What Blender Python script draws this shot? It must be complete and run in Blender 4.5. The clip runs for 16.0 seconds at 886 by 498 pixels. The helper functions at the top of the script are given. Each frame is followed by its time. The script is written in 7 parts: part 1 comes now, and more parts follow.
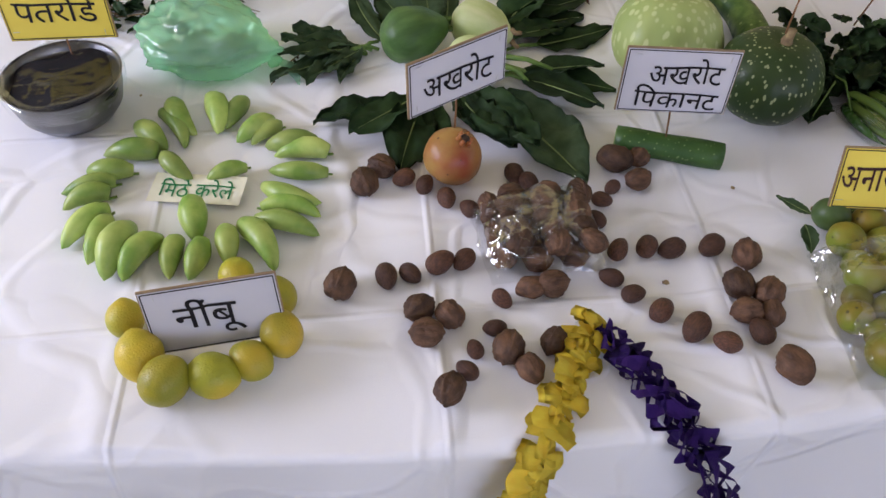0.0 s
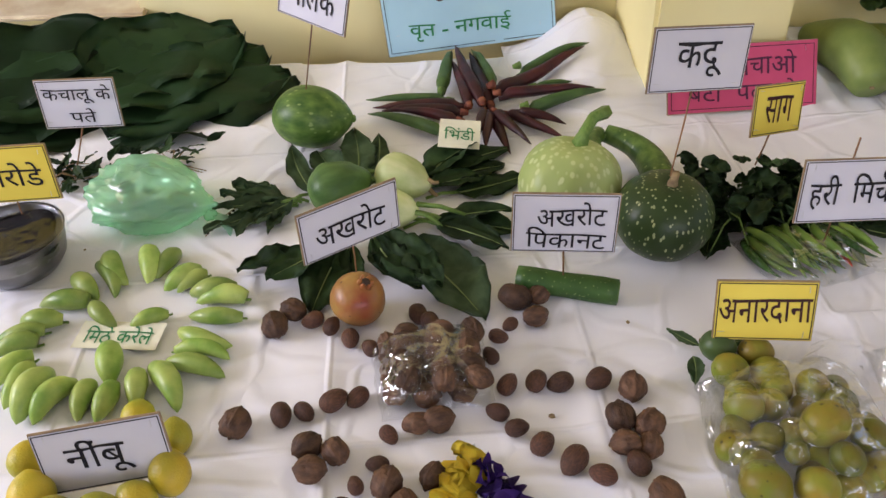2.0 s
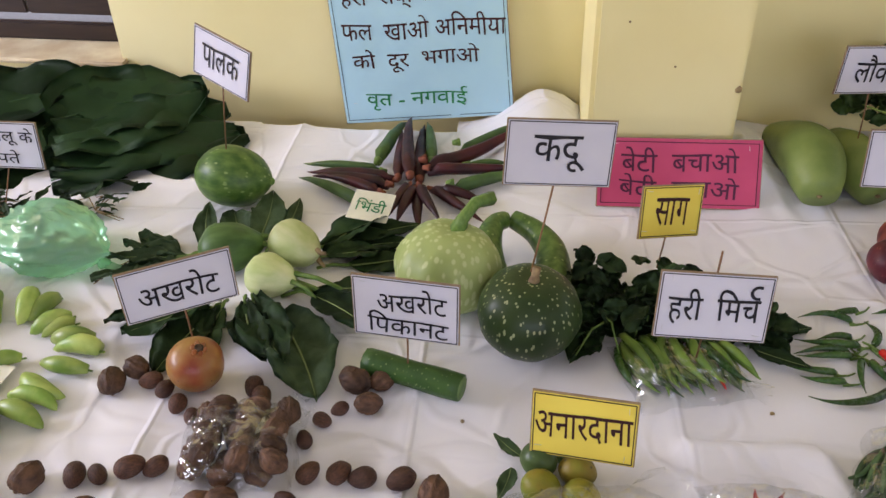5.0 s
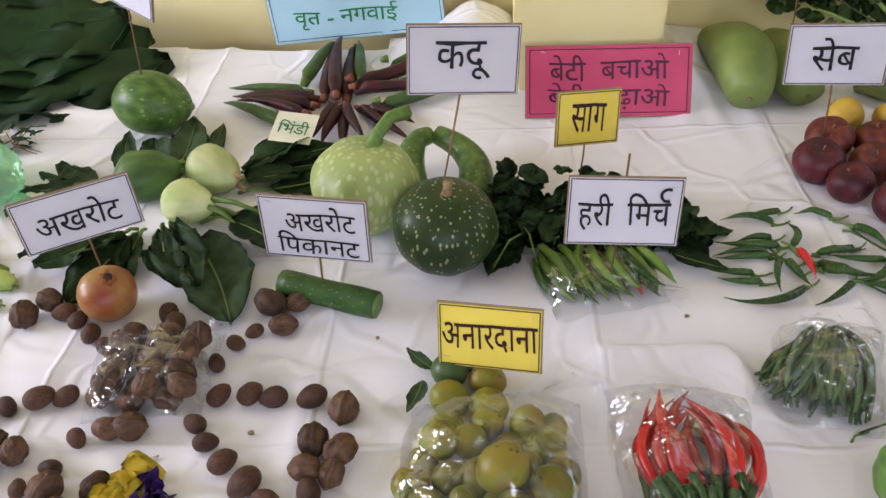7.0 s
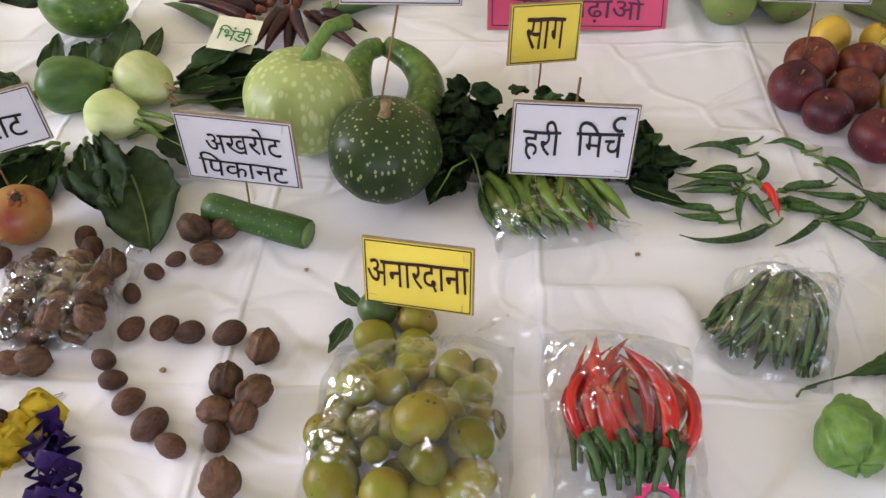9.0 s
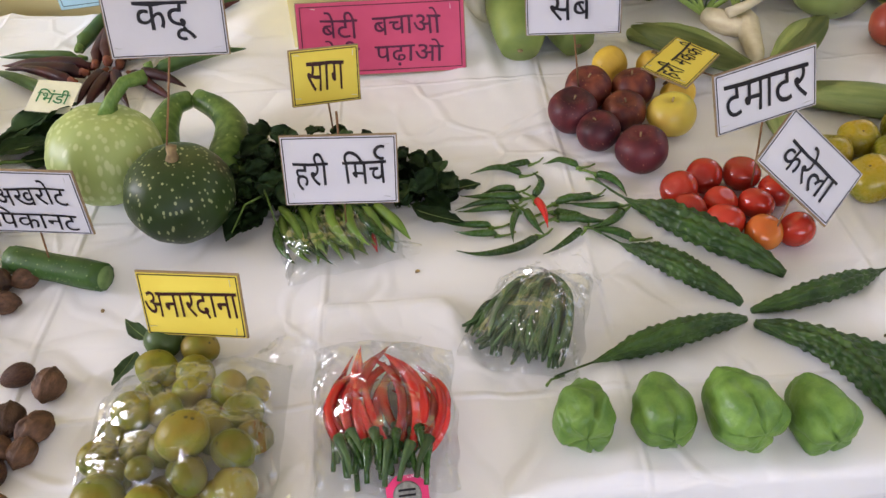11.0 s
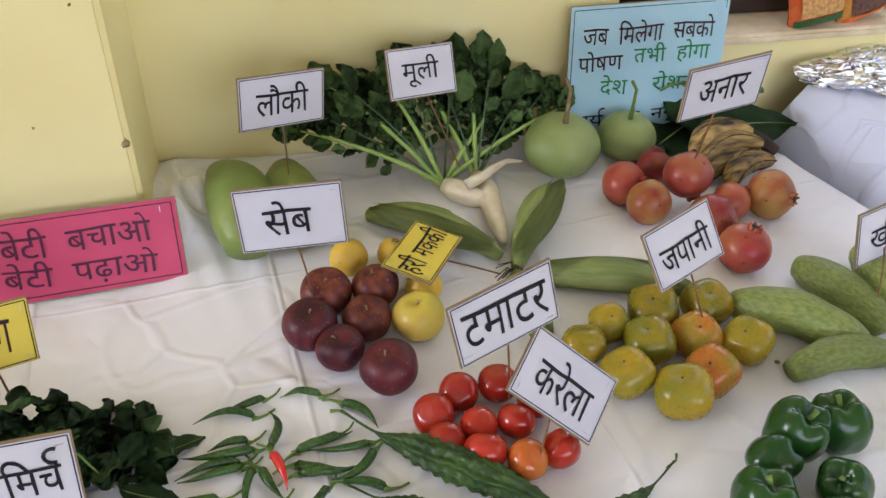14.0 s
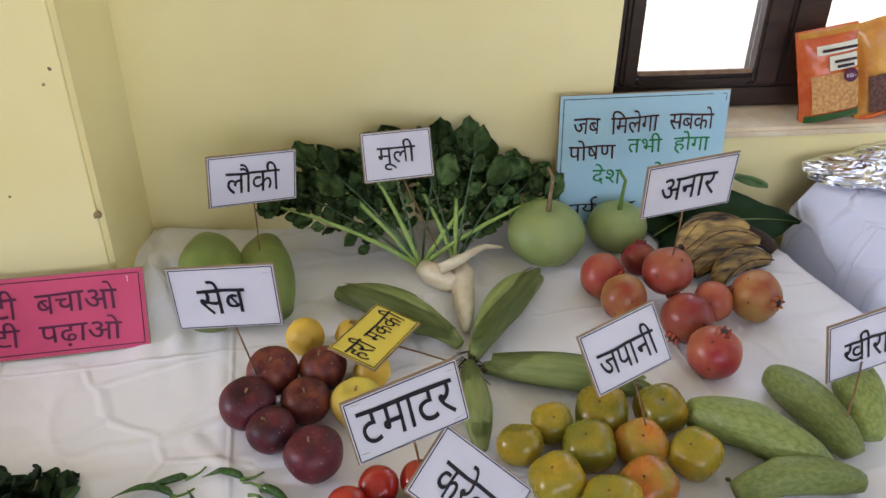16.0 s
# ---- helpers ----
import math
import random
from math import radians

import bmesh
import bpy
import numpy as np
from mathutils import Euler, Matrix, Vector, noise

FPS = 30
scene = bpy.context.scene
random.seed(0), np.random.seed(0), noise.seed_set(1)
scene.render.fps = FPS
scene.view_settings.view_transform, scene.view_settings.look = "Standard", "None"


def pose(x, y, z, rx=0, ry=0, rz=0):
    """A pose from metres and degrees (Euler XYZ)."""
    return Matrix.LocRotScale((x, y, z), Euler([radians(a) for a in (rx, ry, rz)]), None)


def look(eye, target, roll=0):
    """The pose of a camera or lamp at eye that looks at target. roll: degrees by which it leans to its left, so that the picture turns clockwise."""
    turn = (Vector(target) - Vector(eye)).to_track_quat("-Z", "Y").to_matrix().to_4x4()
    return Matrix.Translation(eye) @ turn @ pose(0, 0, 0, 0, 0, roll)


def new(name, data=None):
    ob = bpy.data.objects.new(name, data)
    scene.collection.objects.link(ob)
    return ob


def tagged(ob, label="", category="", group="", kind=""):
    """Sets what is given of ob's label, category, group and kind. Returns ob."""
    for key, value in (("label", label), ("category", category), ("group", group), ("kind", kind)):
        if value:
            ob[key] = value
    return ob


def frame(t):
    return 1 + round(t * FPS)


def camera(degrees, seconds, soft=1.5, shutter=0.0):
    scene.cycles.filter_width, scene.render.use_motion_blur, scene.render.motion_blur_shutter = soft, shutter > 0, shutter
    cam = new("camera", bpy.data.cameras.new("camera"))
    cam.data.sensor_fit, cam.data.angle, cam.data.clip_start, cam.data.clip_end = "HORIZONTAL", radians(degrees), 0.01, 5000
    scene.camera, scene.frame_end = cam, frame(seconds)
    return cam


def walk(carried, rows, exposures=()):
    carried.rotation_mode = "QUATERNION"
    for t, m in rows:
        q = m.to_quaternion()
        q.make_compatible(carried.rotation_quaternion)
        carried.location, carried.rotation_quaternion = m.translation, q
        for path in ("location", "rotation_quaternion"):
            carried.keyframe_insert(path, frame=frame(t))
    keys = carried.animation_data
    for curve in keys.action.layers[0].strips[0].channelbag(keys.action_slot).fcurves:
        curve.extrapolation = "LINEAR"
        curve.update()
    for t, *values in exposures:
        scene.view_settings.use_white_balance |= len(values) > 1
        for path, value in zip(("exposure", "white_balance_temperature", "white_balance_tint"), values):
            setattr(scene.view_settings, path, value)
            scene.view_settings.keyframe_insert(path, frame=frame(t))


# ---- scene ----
cam = camera(57.2, 16.0)
PATH = [
    (0, (-0.045, 0.106, 1.475), (0.082, 1.419, -0.028), 0.8),
    (0.5, (0.023, 0.084, 1.485), (0.142, 1.458, 0.037), 0.1),
    (1, (0.062, 0.062, 1.501), (0.156, 1.508, 0.122), -0.5),
    (1.5, (0.094, 0.051, 1.507), (0.151, 1.55, 0.184), -1.8),
    (2, (0.124, 0.055, 1.509), (0.18, 1.612, 0.255), -3.0),
    (2.5, (0.177, 0.096, 1.505), (0.266, 1.681, 0.289), -3.1),
    (3, (0.235, 0.154, 1.498), (0.343, 1.74, 0.284), -1.3),
    (3.5, (0.289, 0.168, 1.501), (0.381, 1.772, 0.309), -0.5),
    (3.7, (0.316, 0.166, 1.506), (0.372, 1.794, 0.346), -0.4),
    (5.8, (0.482, 0.075, 1.487), (0.255, 1.714, 0.363), -3.0),
    (6, (0.49, 0.075, 1.483), (0.266, 1.695, 0.332), -3.4),
    (6.5, (0.519, 0.08, 1.477), (0.333, 1.666, 0.272), -4.5),
    (7, (0.533, 0.11, 1.469), (0.399, 1.653, 0.203), -3.9),
    (7.5, (0.526, 0.134, 1.459), (0.373, 1.63, 0.14), -3.5),
    (8, (0.54, 0.185, 1.443), (0.391, 1.599, 0.038), -3.4),
    (8.2, (0.546, 0.209, 1.44), (0.422, 1.597, 0.006), -2.7),
    (10.3, (0.721, 0.126, 1.442), (0.596, 1.51, 0.003), -2.6),
    (10.5, (0.737, 0.123, 1.443), (0.627, 1.537, 0.033), -3.0),
    (11, (0.784, 0.115, 1.453), (0.806, 1.594, 0.107), -3.0),
    (11.5, (0.817, 0.108, 1.456), (0.924, 1.628, 0.161), -3.0),
    (12, (0.836, 0.116, 1.463), (0.987, 1.677, 0.223), -3.2),
    (12.5, (0.846, 0.161, 1.464), (1.099, 1.719, 0.235), -1.5),
    (13, (0.862, 0.236, 1.473), (1.264, 1.758, 0.239), 0.7),
    (13.5, (0.866, 0.3, 1.491), (1.363, 1.813, 0.281), 1.3),
    (14, (0.9, 0.322, 1.497), (1.432, 1.848, 0.318), 1.6),
    (14.5, (0.967, 0.316, 1.511), (1.456, 1.879, 0.364), 1.0),
    (15, (1.004, 0.319, 1.518), (1.448, 1.916, 0.4), 0.5),
    (15.5, (1.035, 0.316, 1.52), (1.438, 1.943, 0.43), 0.9),
    (16, (1.083, 0.299, 1.52), (1.434, 1.965, 0.47), 0.7),
]
walk(cam, [(t, look(eye, target, roll)) for t, eye, target, roll in PATH], [(0.0, 0.18, 5750, 23), (1.0, 0.28, 6050, 22), (2.0, 0.32, 6200, 23), (3.5, 0.43, 6350, 24), (6.0, 0.28, 5950, 25), (7.0, 0.52, 5950, 22), (8.0, 0.60, 6000, 21), (10.5, 0.68, 6200, 20), (11.5, 0.65, 6150, 20), (13.5, 0.66, 6050, 18), (15.0, 0.60, 5900, 18), (16.0, 0.50, 5850, 19)])

# ---- light ----
world = bpy.data.worlds.new("sky")
scene.world = world
world.use_nodes = True
_wn = world.node_tree.nodes
_sky = _wn.new("ShaderNodeTexSky")
_sky.sky_type, _sky.sun_disc = "NISHITA", False
_sky.sun_elevation, _sky.sun_rotation = radians(72), radians(180)
_wn["Background"].inputs["Strength"].default_value = 0.15
world.node_tree.links.new(_sky.outputs["Color"], _wn["Background"].inputs["Color"])

_sun = bpy.data.lights.new("sun", "SUN")
_sun.energy, _sun.angle, _sun.color = 3.0, radians(0.5), (1.0, 0.95, 0.88)
new("sun", _sun).matrix_world = look((2.0, -2.6, 8.0), (2.0, 0.0, 0.0))


def opening_lamp(eye, target, wide, high, watts, colour):
    lamp = bpy.data.lights.new("window_light", "AREA")
    lamp.shape, lamp.size, lamp.size_y, lamp.energy, lamp.color = "RECTANGLE", wide, high, watts, colour
    ob = new("window_light", lamp)
    ob.matrix_world = look(eye, target)
    return ob


# the south, east and west openings are unseen, added to light the table
opening_lamp((1.35, -2.55, 1.9), (1.1, 0.8, 0.95), 2.8, 1.1, 27, (1.0, 0.98, 1.0))
opening_lamp((3.55, 0.5, 1.75), (1.0, 1.0, 0.8), 2.0, 1.2, 3, (0.95, 0.97, 1.0))
opening_lamp((-2.95, 0.85, 1.85), (-0.2, 1.0, 0.8), 1.5, 1.0, 66, (0.97, 0.96, 1.0))
opening_lamp((2.10, 1.70, 1.5), (1.8, 0.2, 0.8), 0.85, 0.95, 3, (0.94, 0.96, 1.0))

# ---- materials ----
T = 0.76


def material(name, colour, other=None, rough=0.5, scale=30.0, bump=0.1, fine=200.0, metal=0.0, coat=0.0, spread=0.04,
             spots=None, spot_scale=60.0, spot_size=0.3, through_light=0.0, sheen=0.0, spec=0.32, stretch=(1, 1, 1)):
    """A surface with two scales of variation: large blotches between two colours, fine grain, and optional spots."""
    m = bpy.data.materials.new(name)
    m.use_nodes = True
    n, l = m.node_tree.nodes, m.node_tree.links
    b = n["Principled BSDF"]
    tc, info = n.new("ShaderNodeTexCoord"), n.new("ShaderNodeObjectInfo")
    mp = n.new("ShaderNodeMapping")
    mp.inputs["Scale"].default_value = stretch
    l.new(tc.outputs["Object"], mp.inputs["Vector"])
    move = n.new("ShaderNodeVectorMath")
    move.operation = "ADD"
    rnd = n.new("ShaderNodeMath")
    rnd.operation, rnd.inputs[1].default_value = "MULTIPLY", 37.0
    l.new(info.outputs["Random"], rnd.inputs[0])
    l.new(mp.outputs["Vector"], move.inputs[0])
    l.new(rnd.outputs[0], move.inputs[1])
    big, small = n.new("ShaderNodeTexNoise"), n.new("ShaderNodeTexNoise")
    big.inputs["Scale"].default_value, big.inputs["Detail"].default_value = scale, 4
    small.inputs["Scale"].default_value, small.inputs["Detail"].default_value = fine, 3
    l.new(move.outputs[0], big.inputs["Vector"])
    l.new(move.outputs[0], small.inputs["Vector"])
    ramp = n.new("ShaderNodeValToRGB")
    ramp.color_ramp.elements[0].position, ramp.color_ramp.elements[1].position = 0.36, 0.66
    ramp.color_ramp.elements[0].color = (*(other or [c * 0.82 for c in colour]), 1)
    ramp.color_ramp.elements[1].color = (*colour, 1)
    l.new(big.outputs["Fac"], ramp.inputs["Fac"])
    out = ramp.outputs["Color"]
    if spots:
        vor = n.new("ShaderNodeTexVoronoi")
        vor.inputs["Scale"].default_value = spot_scale
        l.new(move.outputs[0], vor.inputs["Vector"])
        cut = n.new("ShaderNodeMapRange")
        cut.inputs["From Min"].default_value, cut.inputs["From Max"].default_value = spot_size * 0.7, spot_size
        cut.inputs["To Min"].default_value, cut.inputs["To Max"].default_value = 0.9, 0.0
        l.new(vor.outputs["Distance"], cut.inputs["Value"])
        mix = n.new("ShaderNodeMix")
        mix.data_type = "RGBA"
        l.new(cut.outputs["Result"], mix.inputs["Factor"])
        l.new(out, mix.inputs["A"])
        mix.inputs["B"].default_value = (*spots, 1)
        out = mix.outputs["Result"]
    hsv = n.new("ShaderNodeHueSaturation")
    val = n.new("ShaderNodeMapRange")
    val.inputs["To Min"].default_value, val.inputs["To Max"].default_value = 1 - spread * 3, 1 + spread * 3
    l.new(info.outputs["Random"], val.inputs["Value"])
    l.new(val.outputs["Result"], hsv.inputs["Value"])
    l.new(out, hsv.inputs["Color"])
    l.new(hsv.outputs["Color"], b.inputs["Base Color"])
    rr = n.new("ShaderNodeMapRange")
    rr.inputs["To Min"].default_value, rr.inputs["To Max"].default_value = max(0.02, rough - 0.08), min(1, rough + 0.1)
    l.new(small.outputs["Fac"], rr.inputs["Value"])
    l.new(rr.outputs["Result"], b.inputs["Roughness"])
    if bump:
        bp = n.new("ShaderNodeBump")
        bp.inputs["Strength"].default_value, bp.inputs["Distance"].default_value = bump, 0.002
        l.new(small.outputs["Fac"], bp.inputs["Height"])
        l.new(bp.outputs["Normal"], b.inputs["Normal"])
    b.inputs["Metallic"].default_value = metal
    b.inputs["Coat Weight"].default_value = coat
    b.inputs["Coat Roughness"].default_value = 0.12
    b.inputs["Sheen Weight"].default_value = sheen
    b.inputs["Specular IOR Level"].default_value = spec
    if through_light:
        b.inputs["Subsurface Weight"].default_value = through_light
        b.inputs["Subsurface Radius"].default_value = (0.01, 0.01, 0.004)
        b.inputs["Subsurface Scale"].default_value = 0.5
    return m


def film_material(name, tint=(0.96, 0.97, 0.98), gloss=1.0, bump=0.6, veil=0.06, glow=0.0):
    """Clear crinkled plastic film: see-through, with sharp glints on its creases."""
    m = bpy.data.materials.new(name)
    m.use_nodes = True
    n, l = m.node_tree.nodes, m.node_tree.links
    n.remove(n["Principled BSDF"])
    clear, shine, milk = n.new("ShaderNodeBsdfTransparent"), n.new("ShaderNodeBsdfGlossy"), n.new("ShaderNodeBsdfDiffuse")
    clear.inputs["Color"].default_value = (*tint, 1)
    milk.inputs["Color"].default_value = (*[0.85 * c for c in tint], 1)
    if glow:
        n.remove(milk)
        milk = n.new("ShaderNodeAddShader")
        for k, kind in enumerate(("ShaderNodeBsdfDiffuse", "ShaderNodeBsdfTranslucent")):
            side = n.new(kind)
            side.inputs["Color"].default_value = (*[glow * c * c for c in tint], 1)
            l.new(side.outputs[0], milk.inputs[k])
    shine.inputs["Roughness"].default_value = 0.05
    tc, no, warp = n.new("ShaderNodeTexCoord"), n.new("ShaderNodeTexNoise"), n.new("ShaderNodeVectorMath")
    no.inputs["Scale"].default_value, no.inputs["Detail"].default_value = 22, 3
    warp.operation = "MULTIPLY_ADD"
    warp.inputs[1].default_value = (0.03, 0.03, 0.03)
    l.new(tc.outputs["Object"], no.inputs["Vector"])
    l.new(no.outputs["Color"], warp.inputs[0])
    l.new(tc.outputs["Object"], warp.inputs[2])
    last = None
    for scale, deep in ((19.0, 0.030), (44.0, 0.006)):
        vor, bp = n.new("ShaderNodeTexVoronoi"), n.new("ShaderNodeBump")
        vor.inputs["Scale"].default_value = scale
        l.new(warp.outputs[0], vor.inputs["Vector"])
        bp.inputs["Strength"].default_value, bp.inputs["Distance"].default_value = bump, deep
        l.new(vor.outputs["Distance"], bp.inputs["Height"])
        if last:
            l.new(last, bp.inputs["Normal"])
        last = bp.outputs["Normal"]
    l.new(last, shine.inputs["Normal"])
    fres, twice, k = n.new("ShaderNodeFresnel"), n.new("ShaderNodeMath"), n.new("ShaderNodeMath")
    fres.inputs["IOR"].default_value = 1.30
    twice.operation, twice.inputs[1].default_value = "MULTIPLY", 3.4 * gloss
    k.operation, k.inputs[1].default_value = "MINIMUM", 0.26 * gloss
    l.new(fres.outputs[0], twice.inputs[0])
    l.new(twice.outputs[0], k.inputs[0])
    a, b = n.new("ShaderNodeMixShader"), n.new("ShaderNodeMixShader")
    a.inputs["Fac"].default_value = veil
    l.new(clear.outputs[0], a.inputs[1])
    l.new(milk.outputs[0], a.inputs[2])
    l.new(k.outputs[0], b.inputs["Fac"])
    l.new(a.outputs[0], b.inputs[1])
    l.new(shine.outputs[0], b.inputs[2])
    l.new(b.outputs[0], n["Material Output"].inputs["Surface"])
    return m


M_WALL = material("yellow_wall_paint", (0.89, 0.81, 0.435), (0.83, 0.73, 0.35), rough=0.5, scale=2.6, bump=0.14, fine=70, spread=0, spots=(0.60, 0.47, 0.25), spot_scale=4.3, spot_size=0.04)
M_SILL = material("worn_sill_plaster", (0.78, 0.70, 0.50), (0.62, 0.50, 0.32), rough=0.7, scale=14, bump=0.5, fine=80, spread=0)
M_WHITE = material("white_ceiling_paint", (0.62, 0.61, 0.59), rough=0.8, scale=3, bump=0.1, spread=0)
M_FLOOR = material("grey_mosaic_floor", (0.24, 0.22, 0.20), (0.15, 0.14, 0.13), rough=0.4, scale=40, bump=0.05, spread=0)
M_CLOTH = material("white_cotton_cloth", (0.86, 0.86, 0.905), (0.82, 0.82, 0.865), rough=0.85, scale=2.5, bump=0.16, fine=900, spread=0, sheen=0.1, spec=0.2)
M_CLOTH_BLUE = material("bluish_white_cloth", (0.66, 0.68, 0.80), (0.60, 0.62, 0.74), rough=0.85, scale=4, bump=0.16, fine=900, spread=0, spec=0.2)


def creases(m, strength=1.0):
    """Pressed fold lines and crumple wrinkles on a cloth."""
    n, l = m.node_tree.nodes, m.node_tree.links
    tc, warp, add = n.new("ShaderNodeTexCoord"), n.new("ShaderNodeTexNoise"), n.new("ShaderNodeVectorMath")
    warp.inputs["Scale"].default_value, warp.inputs["Detail"].default_value = 3.0, 3
    add.operation = "MULTIPLY_ADD"
    add.inputs[1].default_value = (0.22, 0.22, 0.22)
    l.new(tc.outputs["Object"], warp.inputs["Vector"])
    l.new(warp.outputs["Color"], add.inputs[0])
    l.new(tc.outputs["Object"], add.inputs[2])
    last = n["Principled BSDF"].inputs["Normal"].links[0].from_socket
    for scale, wide, deep in ((2.6, 0.04, 0.0045), (6.5, 0.07, 0.0026)):
        vor, ramp, soft, mul, bp = n.new("ShaderNodeTexVoronoi"), n.new("ShaderNodeMapRange"), n.new("ShaderNodeTexNoise"), n.new("ShaderNodeMath"), n.new("ShaderNodeBump")
        vor.feature = "DISTANCE_TO_EDGE"
        vor.inputs["Scale"].default_value = scale
        soft.inputs["Scale"].default_value = scale * 0.7
        l.new(add.outputs[0], vor.inputs["Vector"])
        l.new(tc.outputs["Object"], soft.inputs["Vector"])
        ramp.interpolation_type = "SMOOTHSTEP"
        ramp.inputs["From Max"].default_value = wide
        ramp.inputs["To Min"].default_value, ramp.inputs["To Max"].default_value = 1.0, 0.0
        l.new(vor.outputs["Distance"], ramp.inputs["Value"])
        mul.operation = "MULTIPLY"
        l.new(ramp.outputs["Result"], mul.inputs[0])
        l.new(soft.outputs["Fac"], mul.inputs[1])
        bp.inputs["Strength"].default_value, bp.inputs["Distance"].default_value = 1.0, deep * strength
        l.new(mul.outputs[0], bp.inputs["Height"])
        l.new(last, bp.inputs["Normal"])
        last = bp.outputs["Normal"]
    parts = n.new("ShaderNodeSeparateXYZ")
    l.new(add.outputs[0], parts.inputs[0])
    for axis, step in (("X", 0.1625), ("Y", 0.16)):
        fold, ramp, bp = n.new("ShaderNodeMath"), n.new("ShaderNodeMapRange"), n.new("ShaderNodeBump")
        fold.operation = "PINGPONG"
        fold.inputs[1].default_value = step
        tidy = n.new("ShaderNodeSeparateXYZ")
        l.new(tc.outputs["Object"], tidy.inputs[0])
        l.new(tidy.outputs[axis], fold.inputs[0])
        ramp.interpolation_type = "SMOOTHSTEP"
        ramp.inputs["From Max"].default_value = 0.006
        ramp.inputs["To Min"].default_value, ramp.inputs["To Max"].default_value = 1.0, 0.0
        l.new(fold.outputs[0], ramp.inputs["Value"])
        bp.inputs["Strength"].default_value, bp.inputs["Distance"].default_value = 1.0, 0.0014
        l.new(ramp.outputs["Result"], bp.inputs["Height"])
        l.new(last, bp.inputs["Normal"])
        last = bp.outputs["Normal"]
    l.new(last, n["Principled BSDF"].inputs["Normal"])


creases(M_CLOTH)
creases(M_CLOTH_BLUE, 2.4)
M_FRAME = material("dark_brown_window_paint", (0.045, 0.028, 0.02), (0.028, 0.018, 0.014), rough=0.38, scale=9, bump=0.12, fine=120, spread=0, stretch=(1, 1, 6))
M_WOOD = material("table_wood", (0.30, 0.19, 0.10), (0.22, 0.13, 0.07), rough=0.5, scale=8, bump=0.1, stretch=(8, 1, 1))
M_PAPER = material("white_card_paper", (0.65, 0.64, 0.71), (0.61, 0.60, 0.67), rough=0.6, scale=15, bump=0.05, fine=300, spread=0.01)
M_YELLOW_CARD = material("yellow_card_paper", (0.83, 0.68, 0.10), (0.80, 0.63, 0.085), rough=0.6, scale=15, bump=0.05, spread=0.01)
M_PINK = material("pink_card_paper", (0.66, 0.085, 0.185), (0.60, 0.070, 0.16), rough=0.6, scale=12, bump=0.05)
M_BLUE_CARD = material("pale_blue_card_paper", (0.42, 0.66, 0.76), (0.39, 0.62, 0.73), rough=0.6, scale=10, bump=0.06)
M_CREAM = material("cream_paper_slip", (0.78, 0.77, 0.62), (0.70, 0.69, 0.54), rough=0.7, scale=30, bump=0.08)
M_BOARD = material("brown_cardboard", (0.34, 0.24, 0.14), rough=0.8, scale=40, bump=0.1)
M_INK = material("black_marker_ink", (0.012, 0.010, 0.016), rough=0.5, bump=0, spread=0)
M_INK_RED = material("dark_maroon_marker_ink", (0.05, 0.012, 0.012), rough=0.5, bump=0, spread=0)
M_INK_GREEN = material("green_marker_ink", (0.02, 0.22, 0.07), rough=0.5, bump=0, spread=0)
M_INK_PLUM = material("plum_marker_ink", (0.10, 0.012, 0.05), rough=0.5, bump=0, spread=0)
M_STICK = material("brown_broom_straw", (0.22, 0.11, 0.05), rough=0.6, scale=80, bump=0.1)
M_STAPLE = material("steel_staple", (0.75, 0.75, 0.76), rough=0.3, metal=1.0, bump=0)
M_WALNUT = material("walnut_shell", (0.135, 0.070, 0.038), (0.060, 0.031, 0.018), rough=0.62, scale=2.0, bump=0.8, fine=4.5, spread=0.12, spec=0.3, stretch=(0.5, 1, 1))
M_PECAN = material("pecan_shell", (0.115, 0.050, 0.028), (0.055, 0.024, 0.015), rough=0.5, scale=2.2, bump=0.5, fine=8.0, spread=0.1, stretch=(1, 3, 3))
M_PALE_GOURD = material("pale_green_gourd_skin", (0.38, 0.47, 0.12), (0.17, 0.29, 0.045), rough=0.38, scale=26, bump=0.1, spread=0.1, coat=0.08)
M_LEMON = material("yellow_green_lemon_peel", (0.60, 0.42, 0.028), (0.31, 0.31, 0.022), rough=0.38, scale=15, bump=0.45, fine=420, spread=0.08, coat=0.06)
M_LIME = material("guava_green_peel", (0.160, 0.200, 0.020), (0.210, 0.150, 0.018), rough=0.42, scale=26, bump=0.25, fine=260, spread=0.14, spots=(0.07, 0.06, 0.02), spot_scale=80, spot_size=0.18)
M_DARKLIME = material("dark_green_peel", (0.09, 0.15, 0.04), (0.06, 0.10, 0.03), rough=0.35, scale=20, bump=0.2)
M_CHAYOTE = material("chayote_skin", (0.160, 0.285, 0.055), (0.085, 0.180, 0.031), rough=0.42, scale=55, bump=0.8, fine=110, spread=0.06, coat=0.06)
M_APPLE = material("dark_red_apple_skin", (0.100, 0.014, 0.018), (0.038, 0.007, 0.012), rough=0.46, scale=34, bump=0.08, spread=0.10, coat=0.02, spots=(0.34, 0.16, 0.10), spot_scale=210, spot_size=0.13, stretch=(1, 1, 0.3))
M_APPLE_RED = material("streaked_red_apple_skin", (0.20, 0.050, 0.026), (0.075, 0.012, 0.014), rough=0.46, scale=60, bump=0.08, spread=0.10, coat=0.02, spots=(0.46, 0.26, 0.10), spot_scale=170, spot_size=0.14, stretch=(1, 1, 0.14))
M_APPLE_YELLOW = material("yellow_apple_skin", (0.60, 0.50, 0.07), (0.52, 0.34, 0.06), rough=0.38, scale=14, bump=0.05, coat=0.08)
